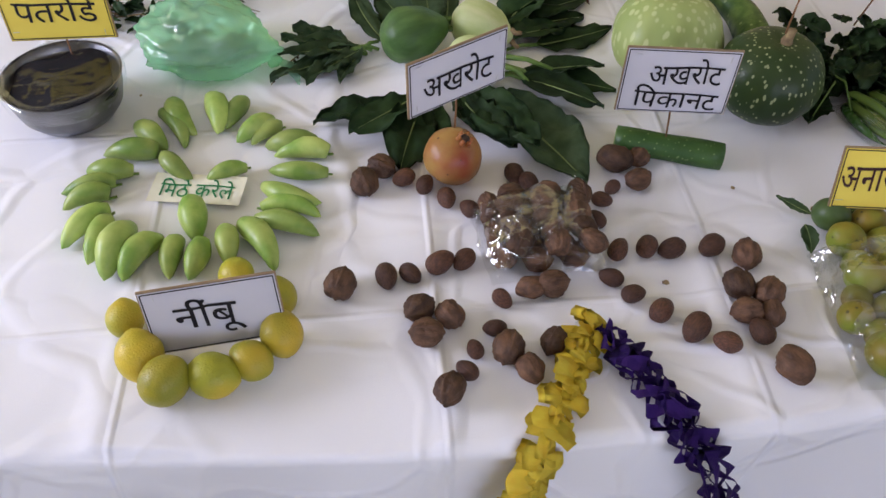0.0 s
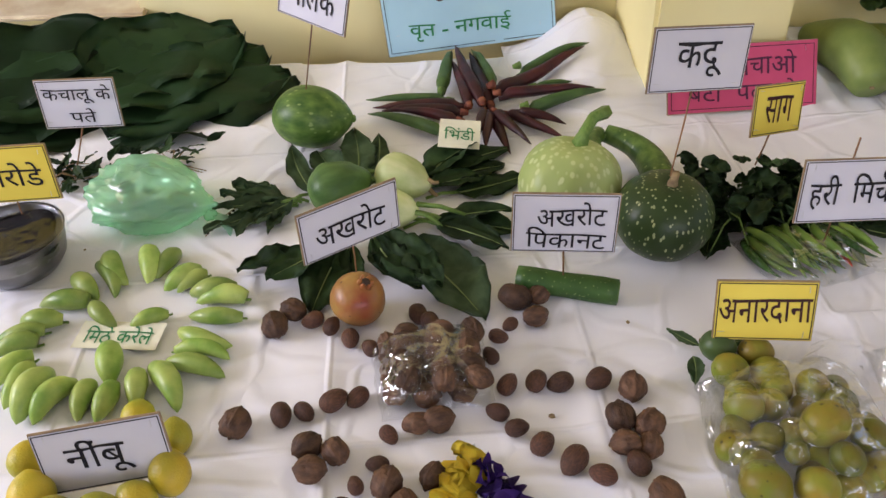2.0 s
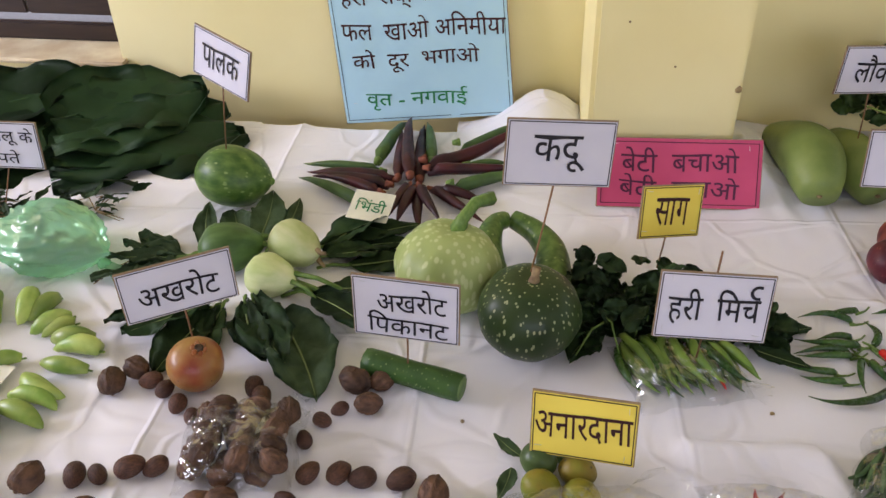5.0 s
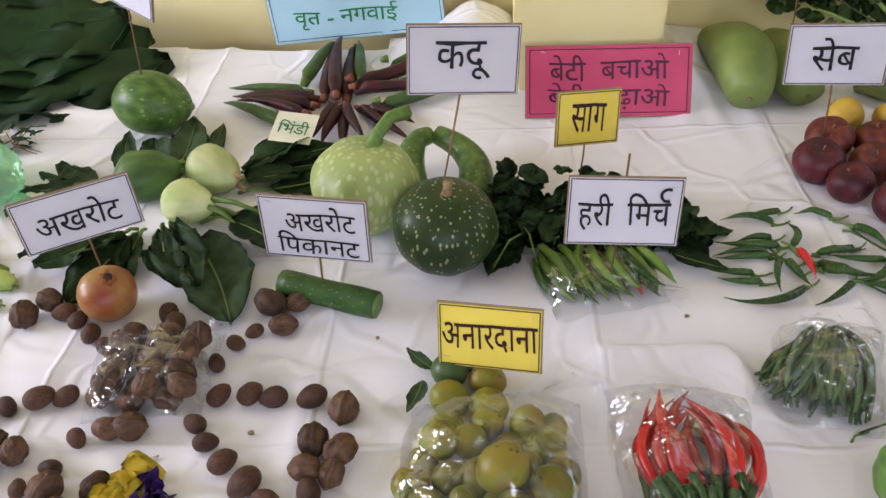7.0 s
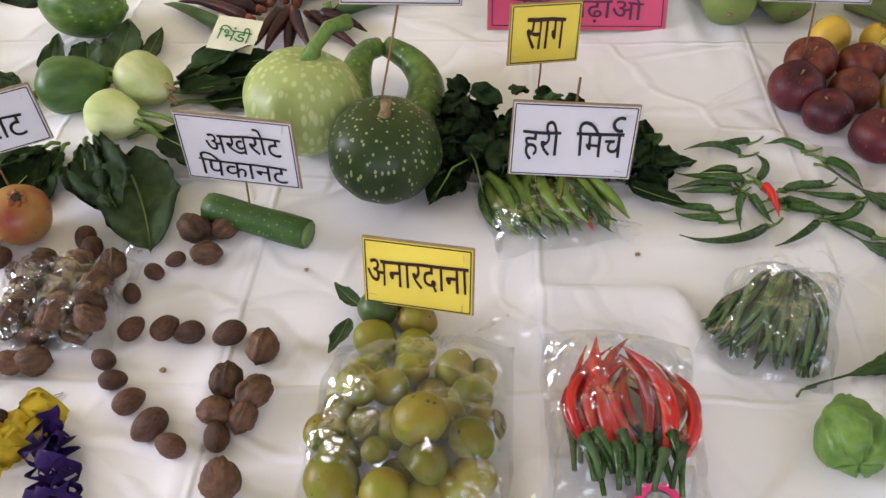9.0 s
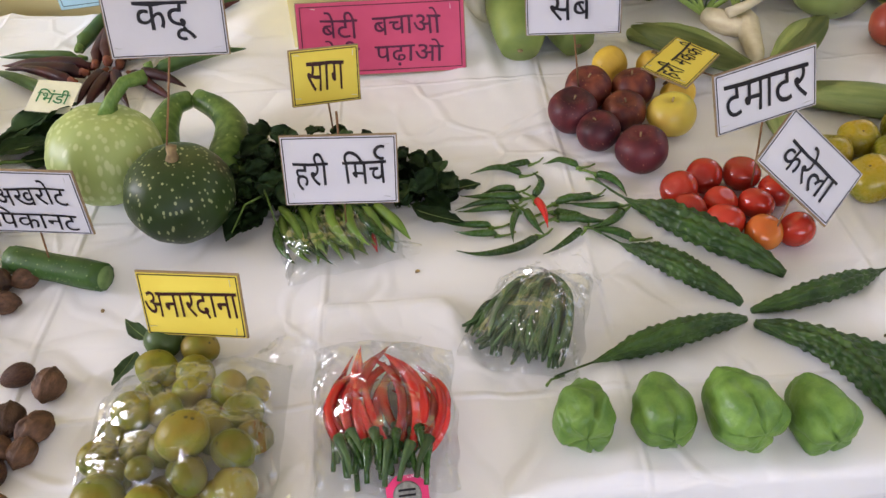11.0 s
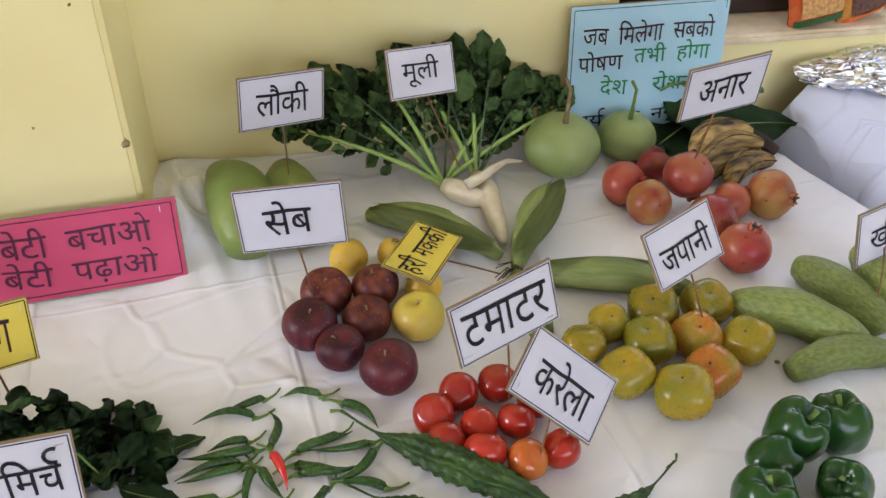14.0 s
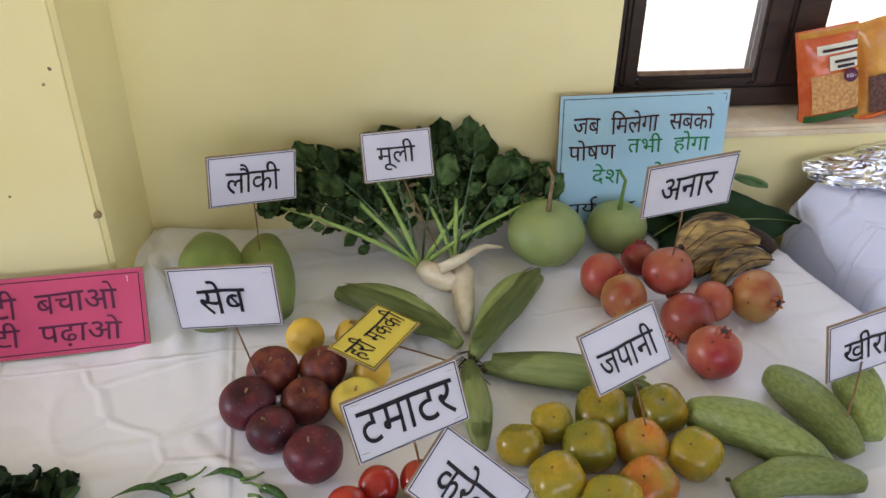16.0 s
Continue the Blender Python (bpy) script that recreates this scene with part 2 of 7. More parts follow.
M_GUAVA = material("yellow_guava_skin", (0.74, 0.50, 0.06), (0.60, 0.38, 0.05), rough=0.4, scale=25, bump=0.3, fine=150, spots=(0.30, 0.18, 0.05), spot_scale=80, spot_size=0.1)
M_TOMATO = material("red_tomato_skin", (0.45, 0.032, 0.014), (0.34, 0.020, 0.010), rough=0.18, scale=12, bump=0.0, spread=0.06, coat=0.4)
M_TOMATO_OR = material("orange_tomato_skin", (0.60, 0.20, 0.03), (0.55, 0.12, 0.02), rough=0.18, scale=14, bump=0.0, coat=0.4)
M_PERSIMMON = material("green_gold_persimmon_skin", (0.37, 0.24, 0.014), (0.19, 0.18, 0.014), rough=0.27, scale=20, bump=0.05, spread=0.07, coat=0.12, spots=(0.06, 0.04, 0.02), spot_scale=90, spot_size=0.08)
M_PERSIMMON_OR = material("orange_persimmon_skin", (0.50, 0.14, 0.02), (0.31, 0.23, 0.025), rough=0.27, scale=22, bump=0.05, coat=0.12, spots=(0.06, 0.04, 0.02), spot_scale=90, spot_size=0.08)
M_POMEGRANATE = material("pink_red_pomegranate_skin", (0.36, 0.110, 0.048), (0.27, 0.018, 0.024), rough=0.34, scale=17, bump=0.15, spread=0.1, coat=0.06, spots=(0.09, 0.035, 0.02), spot_scale=42, spot_size=0.14)
M_POMEGRANATE_PALE = material("yellow_pink_pomegranate_skin", (0.40, 0.23, 0.062), (0.29, 0.045, 0.022), rough=0.36, scale=17, bump=0.15, coat=0.04, spots=(0.10, 0.04, 0.02), spot_scale=55, spot_size=0.12)
M_ROUND_GOURD = material("light_green_round_gourd_skin", (0.31, 0.375, 0.135), (0.235, 0.305, 0.090), rough=0.42, scale=14, bump=0.08, spots=(0.07, 0.08, 0.03), spot_scale=34, spot_size=0.07, coat=0.04)
M_PEPPER = material("dark_green_bell_pepper_skin", (0.022, 0.082, 0.013), (0.015, 0.058, 0.010), rough=0.2, scale=14, bump=0.0, coat=0.15)
M_PUMPKIN_LIGHT = material("pale_green_pumpkin_skin", (0.37, 0.45, 0.16), (0.30, 0.385, 0.12), rough=0.42, scale=16, bump=0.1, spots=(0.50, 0.57, 0.27), spot_scale=105, spot_size=0.42, coat=0.04, stretch=(1, 1, 0.4))
M_PUMPKIN_DARK = material("dark_green_pumpkin_skin", (0.034, 0.060, 0.016), (0.019, 0.038, 0.010), rough=0.4, scale=12, bump=0.15, spots=(0.28, 0.31, 0.16), spot_scale=150, spot_size=0.29, coat=0.05, stretch=(1, 1, 0.5), spec=0.25)
M_MELON = material("striped_green_melon_skin", (0.125, 0.215, 0.042), (0.045, 0.110, 0.017), rough=0.40, scale=70, bump=0.12, stretch=(1, 1, 0.5), coat=0.06, spots=(0.24, 0.34, 0.11), spot_scale=80, spot_size=0.2)
M_KOHLRABI = material("pale_kohlrabi_skin", (0.60, 0.64, 0.34), (0.42, 0.51, 0.19), rough=0.45, scale=40, bump=0.2, stretch=(1, 1, 0.25))
M_KOHLRABI_DARK = material("green_kohlrabi_skin", (0.10, 0.19, 0.05), (0.05, 0.11, 0.025), rough=0.42, scale=50, bump=0.25, stretch=(1, 1, 0.2))
M_STEM = material("green_stem_skin", (0.155, 0.25, 0.055), (0.10, 0.18, 0.034), rough=0.45, scale=60, bump=0.2, stretch=(4, 4, 1))
M_STEM_DRY = material("dry_brown_stem", (0.34, 0.25, 0.12), (0.2, 0.13, 0.07), rough=0.8, scale=120, bump=0.4)
M_LEAF = material("dark_green_leaf", (0.044, 0.090, 0.029), (0.020, 0.046, 0.016), rough=0.58, scale=40, bump=0.5, fine=90, spread=0.12, spec=0.25)
M_LEAF_MID = material("mid_green_leaf", (0.110, 0.175, 0.085), (0.058, 0.105, 0.046), rough=0.58, scale=40, bump=0.6, fine=80, spread=0.1, spec=0.25)
M_LEAF_TARO = material("taro_leaf", (0.034, 0.080, 0.027), (0.022, 0.056, 0.019), rough=0.55, scale=9, bump=0.2, fine=50, spread=0.14, spec=0.28)
M_VEIN = material("pale_leaf_vein", (0.26, 0.36, 0.13), rough=0.5, scale=60, bump=0.05)
M_OKRA_RED = material("dark_red_okra_skin", (0.062, 0.011, 0.012), (0.026, 0.007, 0.009), rough=0.45, scale=28, bump=0.1, spread=0.12)
M_OKRA_GREEN = material("green_okra_skin", (0.070, 0.135, 0.034), (0.045, 0.09, 0.025), rough=0.45, scale=28, bump=0.1, spread=0.08)
M_CAP = material("cut_okra_cap", (0.26, 0.085, 0.045), (0.16, 0.040, 0.025), rough=0.6, scale=60, bump=0.2)
M_CHILI = material("green_chili_skin", (0.038, 0.095, 0.016), (0.022, 0.060, 0.012), rough=0.26, scale=30, bump=0.03, spread=0.1, coat=0.15)
M_CHILI_RED = material("red_chili_skin", (0.62, 0.022, 0.014), (0.45, 0.014, 0.012), rough=0.2, scale=22, bump=0.03, spread=0.07, coat=0.3)
M_BEAN = material("green_bean_skin", (0.17, 0.27, 0.045), (0.10, 0.18, 0.03), rough=0.35, scale=30, bump=0.06, spread=0.1)
M_BEAN_DARK = material("dark_green_bean_skin", (0.070, 0.125, 0.042), (0.034, 0.070, 0.024), rough=0.5, scale=40, bump=0.2, spread=0.14)
M_CHILI_DEEP = material("deep_red_chili_skin", (0.40, 0.014, 0.012), (0.28, 0.010, 0.010), rough=0.22, scale=22, bump=0.03, spread=0.1, coat=0.25)
M_SEAL = material("grey_printed_seal", (0.36, 0.36, 0.34), (0.20, 0.20, 0.20), rough=0.5, scale=260, bump=0.1)
M_LEAF_PALE = material("pale_leaf_underside", (0.24, 0.36, 0.17), (0.18, 0.30, 0.12), rough=0.6, scale=40, bump=0.3, fine=90, spec=0.25)
M_BITTER = material("bitter_gourd_skin", (0.062, 0.130, 0.024), (0.019, 0.054, 0.010), rough=0.38, scale=40, bump=0.5, fine=260, spread=0.1, coat=0.05)
M_CUCUMBER = material("cucumber_skin", (0.265, 0.305, 0.085), (0.160, 0.215, 0.050), rough=0.5, scale=230, bump=0.9, fine=120, spread=0.12, coat=0.03, stretch=(0.5, 1, 1), spots=(0.28, 0.31, 0.09), spot_scale=120, spot_size=0.15)
M_LAUKI = material("bottle_gourd_skin", (0.21, 0.27, 0.068), (0.14, 0.20, 0.046), rough=0.45, scale=18, bump=0.1, spots=(0.07, 0.07, 0.03), spot_scale=32, spot_size=0.07, coat=0.02)
M_LOOFA = material("cut_ridge_gourd_skin", (0.050, 0.115, 0.022), (0.030, 0.080, 0.016), rough=0.42, scale=30, bump=0.3, spots=(0.20, 0.28, 0.10), spot_scale=140, spot_size=0.18)
M_FLESH = material("green_gourd_cut_flesh", (0.19, 0.28, 0.09), (0.11, 0.18, 0.05), rough=0.6, scale=60, bump=0.2)
M_RADISH = material("cream_radish_root", (0.78, 0.71, 0.52), (0.62, 0.53, 0.36), rough=0.55, scale=30, bump=0.2, stretch=(1, 1, 3))
M_HUSK = material("green_corn_husk", (0.27, 0.31, 0.10), (0.165, 0.215, 0.062), rough=0.55, scale=110, bump=0.5, fine=220, stretch=(0.04, 1, 1), spec=0.3)
M_SILK = material("dark_corn_silk", (0.05, 0.03, 0.02), rough=0.7, bump=0.1)
M_BANANA = material("overripe_banana_skin", (0.46, 0.30, 0.09), (0.022, 0.014, 0.009), rough=0.55, scale=75, bump=0.2, spread=0.04, stretch=(0.12, 1, 1))
M_STEEL = material("brushed_steel", (0.22, 0.22, 0.22), (0.15, 0.15, 0.15), rough=0.3, metal=1.0, scale=30, bump=0.05)
M_DARKFOOD = material("dark_steamed_filling", (0.012, 0.012, 0.018), (0.006, 0.006, 0.010), rough=0.7, scale=40, bump=0.4, fine=60, spec=0.15)
M_CREPE_YELLOW = material("yellow_crepe_paper", (0.88, 0.72, 0.06), (0.84, 0.62, 0.04), rough=0.6, scale=60, bump=0.25, through_light=0.15)
M_CREPE_PURPLE = material("purple_crepe_paper", (0.060, 0.018, 0.20), (0.040, 0.012, 0.15), rough=0.55, scale=60, bump=0.25)
M_PINK_PAPER = material("hot_pink_paper", (0.85, 0.06, 0.22), rough=0.5, scale=40, bump=0.08)
M_MAROON = material("crimson_crepe_paper", (0.46, 0.010, 0.045), rough=0.45, scale=40, bump=0.1)
M_LEAF_RADISH = material("radish_leaf_green", (0.115, 0.190, 0.058), (0.058, 0.110, 0.032), rough=0.55, scale=40, bump=0.5, fine=90, spread=0.14, spec=0.25)
M_DRY_LEAF = material("withered_leaf", (0.21, 0.20, 0.075), (0.08, 0.075, 0.035), rough=0.7, scale=50, bump=0.4, spread=0.14)
M_FOIL = material("crumpled_silver_foil", (0.80, 0.81, 0.83), (0.7, 0.71, 0.73), rough=0.16, metal=1.0, scale=30, bump=0.5, fine=50)
M_PACKET = material("orange_food_packet", (0.72, 0.16, 0.04), (0.62, 0.11, 0.03), rough=0.25, scale=16, bump=0.3, fine=40, coat=0.4)
M_PACKET_YELLOW = material("amber_food_packet", (0.66, 0.34, 0.05), (0.5, 0.2, 0.03), rough=0.25, scale=16, bump=0.3, fine=40, coat=0.4)
M_GRAIN = material("split_pulse_grains", (0.66, 0.38, 0.13), (0.42, 0.2, 0.06), rough=0.5, scale=160, bump=1.0, fine=220)
M_GRAIN_DARK = material("brown_grains", (0.17, 0.08, 0.05), (0.07, 0.03, 0.025), rough=0.5, scale=160, bump=1.0, fine=220)
M_GREEN_BAND = material("dark_green_print", (0.03, 0.12, 0.03), rough=0.3, bump=0)
M_FILM = film_material("clear_plastic_film", tint=(0.985, 0.99, 0.99), gloss=1.0, bump=0.9, veil=0.006)
M_FILM_CLING = film_material("cling_film", gloss=0.5, bump=0.25, veil=0.0)
M_FILM_GREEN = film_material("green_plastic_bag", tint=(0.76, 1.0, 0.82), gloss=0.8, bump=0.16, veil=0.46, glow=0.47)
M_GLASS = film_material("window_glass", gloss=0.8, bump=0.0, veil=0.0)


# ---- shape helpers ----
def part(name, bm, mat, parent=None, label="", smooth=True):
    me = bpy.data.meshes.new(name)
    bm.to_mesh(me)
    bm.free()
    if smooth:
        me.shade_smooth()
    me.materials.append(mat)
    ob = new(name, me)
    if parent is not None:
        ob.parent = parent
        if "turn" in parent:
            ob.matrix_parent_inverse = Matrix.Rotation(-parent["turn"], 4, "Z")
    if label:
        tagged(ob, label)
    return ob


def share(name, other, parent, m):
    """Another object on the same mesh."""
    ob = new(name, other.data)
    ob.parent = parent
    ob.matrix_basis = m
    return ob


def thing(name, m, label, category, group="", kind=""):
    ob = new(name)
    ob.empty_display_size = 0.02
    ob.matrix_basis = m
    return tagged(ob, label, category, group, kind)


def skin(bm, rings, close=True):
    """Faces between rings of vertices; closes both ends with fans."""
    for a, b in zip(rings, rings[1:]):
        k = len(a)
        for i in range(k):
            bm.faces.new((a[i], a[(i + 1) % k], b[(i + 1) % k], b[i]))
    if close:
        bm.faces.new(list(reversed(rings[0])))
        bm.faces.new(rings[-1])
    return bm


def fruit(r, h, n=14, seg=22, top=0.0, bottom=0.0, taper=0.0, lobes=0, lobe=0.0, rough=0.0, seed=0.0, power=1.0, twist=0.0, bm=None):
    """A round fruit about its own centre, with dimples, lobes and an uneven skin."""
    bm = bm or bmesh.new()
    rings = []
    for i in range(n + 1):
        a = math.pi * (0.015 + 0.97 * i / n)
        s, c = math.sin(a), math.cos(a)
        ring = []
        for k in range(seg):
            th = 2 * math.pi * k / seg + twist * c
            rr = r * s ** power * (1 + taper * c)
            if lobes:
                rr *= 1 + lobe * (math.cos(lobes * th) - 1) * s ** 0.5
            z = h * c
            if c > 0:
                z -= top * math.exp(-(rr / (0.34 * r)) ** 2)
            else:
                z += bottom * math.exp(-(rr / (0.34 * r)) ** 2)
            v = Vector((rr * math.cos(th), rr * math.sin(th), z))
            if rough:
                v *= 1 + rough * noise.noise(v / r * 1.4 + Vector((seed, seed * 1.7, 0)))
            ring.append(bm.verts.new(v))
        rings.append(ring)
    skin(bm, list(reversed(rings)))
    return bm


def tube(points, radii, seg=8, warp=None, bm=None):
    """A tube along points. warp(angle, along) scales the radius."""
    bm = bm or bmesh.new()
    pts = [Vector(p) for p in points]
    rings, side = [], None
    for i, p in enumerate(pts):
        d = (pts[min(i + 1, len(pts) - 1)] - pts[max(i - 1, 0)]).normalized()
        if side is None:
            side = d.cross(Vector((0, 0, 1)) if abs(d.z) < 0.9 else Vector((1, 0, 0))).normalized()
        side = (side - d * side.dot(d)).normalized()
        up = d.cross(side)
        ring = []
        for k in range(seg):
            th = 2 * math.pi * k / seg
            r = radii[i] * (warp(th, i / (len(pts) - 1)) if warp else 1)
            ring.append(bm.verts.new(p + side * math.cos(th) * r + up * math.sin(th) * r))
        rings.append(ring)
    skin(bm, rings)
    bmesh.ops.recalc_face_normals(bm, faces=bm.faces)
    return bm


def box(x0, x1, y0, y1, z0, z1, bevel=0.0, bm=None):
    bm = bm or bmesh.new()
    geo = bmesh.ops.create_cube(bm, size=1, matrix=Matrix.Translation(((x0 + x1) / 2, (y0 + y1) / 2, (z0 + z1) / 2)) @ Matrix.Diagonal((x1 - x0, y1 - y0, z1 - z0, 1)))
    if bevel:
        edges = list({e for v in geo["verts"] for e in v.link_edges})
        bmesh.ops.bevel(bm, geom=edges, offset=bevel, segments=2, affect="EDGES", clamp_overlap=True)
    return bm


def outline(kind, t):
    """Half width of a leaf of unit length at t along it."""
    if kind == "heart":
        return 0.5 * (math.sin(math.pi * min(1, t * 0.86 + 0.14)) ** 0.8) * (1.12 - 0.5 * t)
    if kind == "lance":
        return 0.5 * math.sin(math.pi * t ** 0.8) ** 0.9
    if kind == "taro":
        return 0.5 * math.sin(math.pi * (0.10 + 0.87 * t)) ** 0.62
    if kind == "round":
        return 0.5 * math.sin(math.pi * t ** 1.25) ** 0.55
    return 0.5 * math.sin(math.pi * (0.06 + 0.94 * t) ** 1.15) ** 0.75


def leaf(length, width, kind="oval", droop=0.1, fold=0.15, wave=0.06, seed=0.0, n=16, m=10, thick=0.0006, bm=None, lift=0.0, bend=0.0, crinkle=0.085):
    """A leaf lying along +x from its stalk, wavy, folded along its midrib and drooping at the tip."""
    bm = bm or bmesh.new()
    grid = []
    for i in range(n + 1):
        t = i / n
        w = max(0.012, outline(kind, t)) * width * (1 + 0.10 * noise.noise(Vector((t * 6, seed, 3))))
        row = []
        for j in range(m + 1):
            s = 2 * j / m - 1
            edge = 1 + (0.05 if kind in ("heart", "taro") else 0.16) * noise.noise(Vector((t * 9, s * 2 + seed, 7)))
            z = fold * abs(s) * w - droop * length * (t ** 2) + lift * length * t
            z += wave * width * noise.noise(Vector((t * 4 + seed, s * 1.6, seed * 2))) * (0.35 + abs(s))
            z += crinkle * width * (1 - math.exp(-(s / 0.2) ** 2)) * (abs(noise.noise(Vector((t * 7 - abs(s) * 2, s * 3.2, seed + 3)))) * 1.6 + 0.7 * noise.noise(Vector((t * 13, s * 2.2, seed + 9))) * abs(s) ** 2)
            z -= 0.05 * width * math.exp(-(s / 0.12) ** 2) * (1 - t)
            x = t * length + (0.16 * length * abs(s) ** 2 * -1 if kind == "heart" else 0) * (1 - t) * 1.2
            row.append(bm.verts.new((x, s * w * edge + bend * length * t * t, z)))
        grid.append(row)
    faces = []
    for i in range(n):
        for j in range(m):
            faces.append(bm.faces.new((grid[i][j], grid[i + 1][j], grid[i + 1][j + 1], grid[i][j + 1])))
    if thick:
        bmesh.ops.solidify(bm, geom=faces, thickness=thick)
    return bm


def bent(p, q, bend=0.0, n=10, z0=0.0, z1=0.0, sag=0.0, start=0.0):
    """Points from p to q on the table, bowed sideways by bend and upwards by sag."""
    p, q = Vector((*p, z0)), Vector((*q, z1))
    d = q - p
    side = Vector((-d.y, d.x, 0))
    out = []
    for i in range(n + 1):
        t = start + (1 - start) * i / n
        k = 4 * t * (1 - t)
        out.append(p + d * t + side * bend * k + Vector((0, 0, sag * k)))
    return out


def bump_at(x, y, cx, cy, sx, sy, h):
    return h * math.exp(-((x - cx) / sx) ** 2 - ((y - cy) / sy) ** 2)


def cloth_height(x, y):
    """Height of the cloth over the table: creases from folding, soft ripples, and the bunched part by the pillar."""
    wx, wy = x + 0.05 * noise.noise(Vector((x * 4, y * 4, 8))), y + 0.05 * noise.noise(Vector((x * 4, y * 4, 5)))
    z = 0.0035 * noise.noise(Vector((x * 5, y * 5, 0.3))) + 0.0018 * noise.noise(Vector((wx * 17, wy * 12, 1.3)))
    for turn, size, deep in ((0.5, 3.2, 0.0036), (2.2, 4.6, 0.0030), (1.3, 7.0, 0.0022)):
        u, v = wx * math.cos(turn) + wy * math.sin(turn), wy * math.cos(turn) - wx * math.sin(turn)
        z += deep * max(0.0, 1 - 5.0 * abs(noise.noise(Vector((u * size, v * size * 0.35, turn * 9))))) * max(0.0, 0.35 + noise.noise(Vector((x * 2.3, y * 2.3, turn))))
    for c in (-0.66, -0.335, 0.0, 0.315, 0.64, 0.965, 1.29, 1.615):
        z += 0.0042 * math.exp(-abs(x - c - 0.004 * math.sin(y * 9)) / 0.014)
    for c in (0.745, 1.055, 1.37):
        z += 0.0036 * math.exp(-abs(y - c - 0.003 * math.sin(x * 8)) / 0.014)
    # a pressed panel that stands up along its fold
    if 0.50 < y < 0.80:
        u = max(0.0, min(1.0, (x - 0.635) / 0.02)) * max(0.0, min(1.0, (0.815 + 0.3 * (0.76 - y) - x) / 0.02))
        z += 0.026 * u * (max(0.0, (y - 0.52) / 0.242) ** 2.2 if y < 0.762 else max(0.0, 1 - (y - 0.762) / 0.03))
    z += bump_at(x, y, 0.50, 1.63, 0.09, 0.12, 0.072) + bump_at(x, y, 0.46, 1.47, 0.09, 0.11, 0.030)
    z += bump_at(x, y, 0.72, 1.42, 0.17, 0.04, 0.02) * (1 + 0.5 * noise.noise(Vector((x * 30, y * 12, 4))))
    z += bump_at(x, y, 0.85, 1.50, 0.05, 0.12, 0.05) * (1 + 0.6 * noise.noise(Vector((x * 34, y * 14, 9))))
    z += bump_at(x, y, 0.90, 1.43, 0.05, 0.14, 0.009) * (0.5 + 0.5 * math.sin(95 * (x * 0.9 + y * 0.35) + 3 * noise.noise(Vector((x * 7, y * 5, 3)))))
    z += 0.009 * max(0, noise.noise(Vector((x * 5 + y * 9, y * 4, 6)))) * max(0, min(1, (y - 1.15) / 0.3))
    z += 0.0045 * max(0, noise.noise(Vector((x * 16 - y * 22, y * 10, 2)))) * max(0, min(1, (y - 1.25) / 0.3))
    return z


def front_edge(x):
    return 0.477 + 0.055 * max(0.0, min(1.0, (x - 0.35) / 0.55)) + 0.07 * max(0.0, -0.05 - x) ** 1.0


# ---- room ----
def wall_y(x):
    return 1.722 - 0.092 * x


def slab(name, x0, x1, back0, back1, z0, z1, mat, label="", bevel=0.0, kind="structure"):
    """A piece of the back wall, which stands at a slight angle to the table; back0, back1: depth behind its face."""
    bm = box(x0, x1, back0, back1, z0, z1, bevel)
    for v in bm.verts:
        v.co.y += wall_y(v.co.x)
    ob = part(name, bm, mat, smooth=False)
    return tagged(ob, label or "yellow painted plaster wall with small stains", "wall", kind=kind)


# the back wall with its two window openings
slab("wall_north", -3.0, -1.45, 0.0, 0.25, 0.0, 2.9, M_WALL)
slab("wall_north_middle", -0.43, 1.652, 0.0, 0.25, 0.0, 2.9, M_WALL)
slab("wall_north_under_left", -1.45, -0.43, 0.0, 0.25, 0.0, 0.839, M_WALL)
slab("wall_north_over_left", -1.45, -0.43, 0.0, 0.25, 2.05, 2.9, M_WALL)
slab("wall_north_under_right", 1.652, 2.60, 0.0, 0.25, 0.0, 0.915, M_WALL)
slab("wall_north_over_right", 1.652, 2.60, 0.0, 0.25, 2.05, 2.9, M_WALL)
slab("wall_north_east_end", 2.60, 3.7, 0.0, 0.25, 0.0, 2.9, M_WALL)
slab("sill_left", -1.47, -0.415, -0.03, 0.25, 0.84, 0.852, M_SILL, "chipped cream plaster window sill", 0.006)
slab("sill_right", 1.654, 2.598, -0.012, 0.25, 0.915, 0.934, M_SILL, "worn cream plaster window sill with dirt specks", 0.006)

# the pillar
bm = bmesh.new()
foot = [(0.566, 1.394), (0.814, 1.392), (0.835, 1.70), (0.570, 1.70)]
rings = [[bm.verts.new((x, y, z)) for x, y in foot] for z in (0.0, 2.9)]
skin(bm, rings)
bmesh.ops.bevel(bm, geom=[e for e in bm.edges if abs(e.verts[0].co.z - e.verts[1].co.z) > 1], offset=0.008, segments=2, affect="EDGES")
bmesh.ops.recalc_face_normals(bm, faces=bm.faces)
pillar = tagged(part("pillar", bm, M_WALL, smooth=False), "square yellow painted pillar standing against the wall", "pillar", kind="structure")
part("chip", fruit(0.006, 0.004, 6, 8, rough=0.5), M_STEM_DRY, pillar, "chipped grey patch in the paint").matrix_basis = pose(0.808, 1.3915, 0.946, 90, 0, 0)
for x, z, r in ((0.792, 1.163, 0.003), (0.780, 1.142, 0.0025), (0.620, 1.06, 0.002), (0.700, 0.985, 0.002)):
    part("chip", fruit(r, r * 0.4, 5, 8, rough=0.6, seed=x * 90), M_STEM_DRY, pillar, "small chip in the paint").matrix_basis = pose(x, 1.3925, z, 90, x * 700, 0)

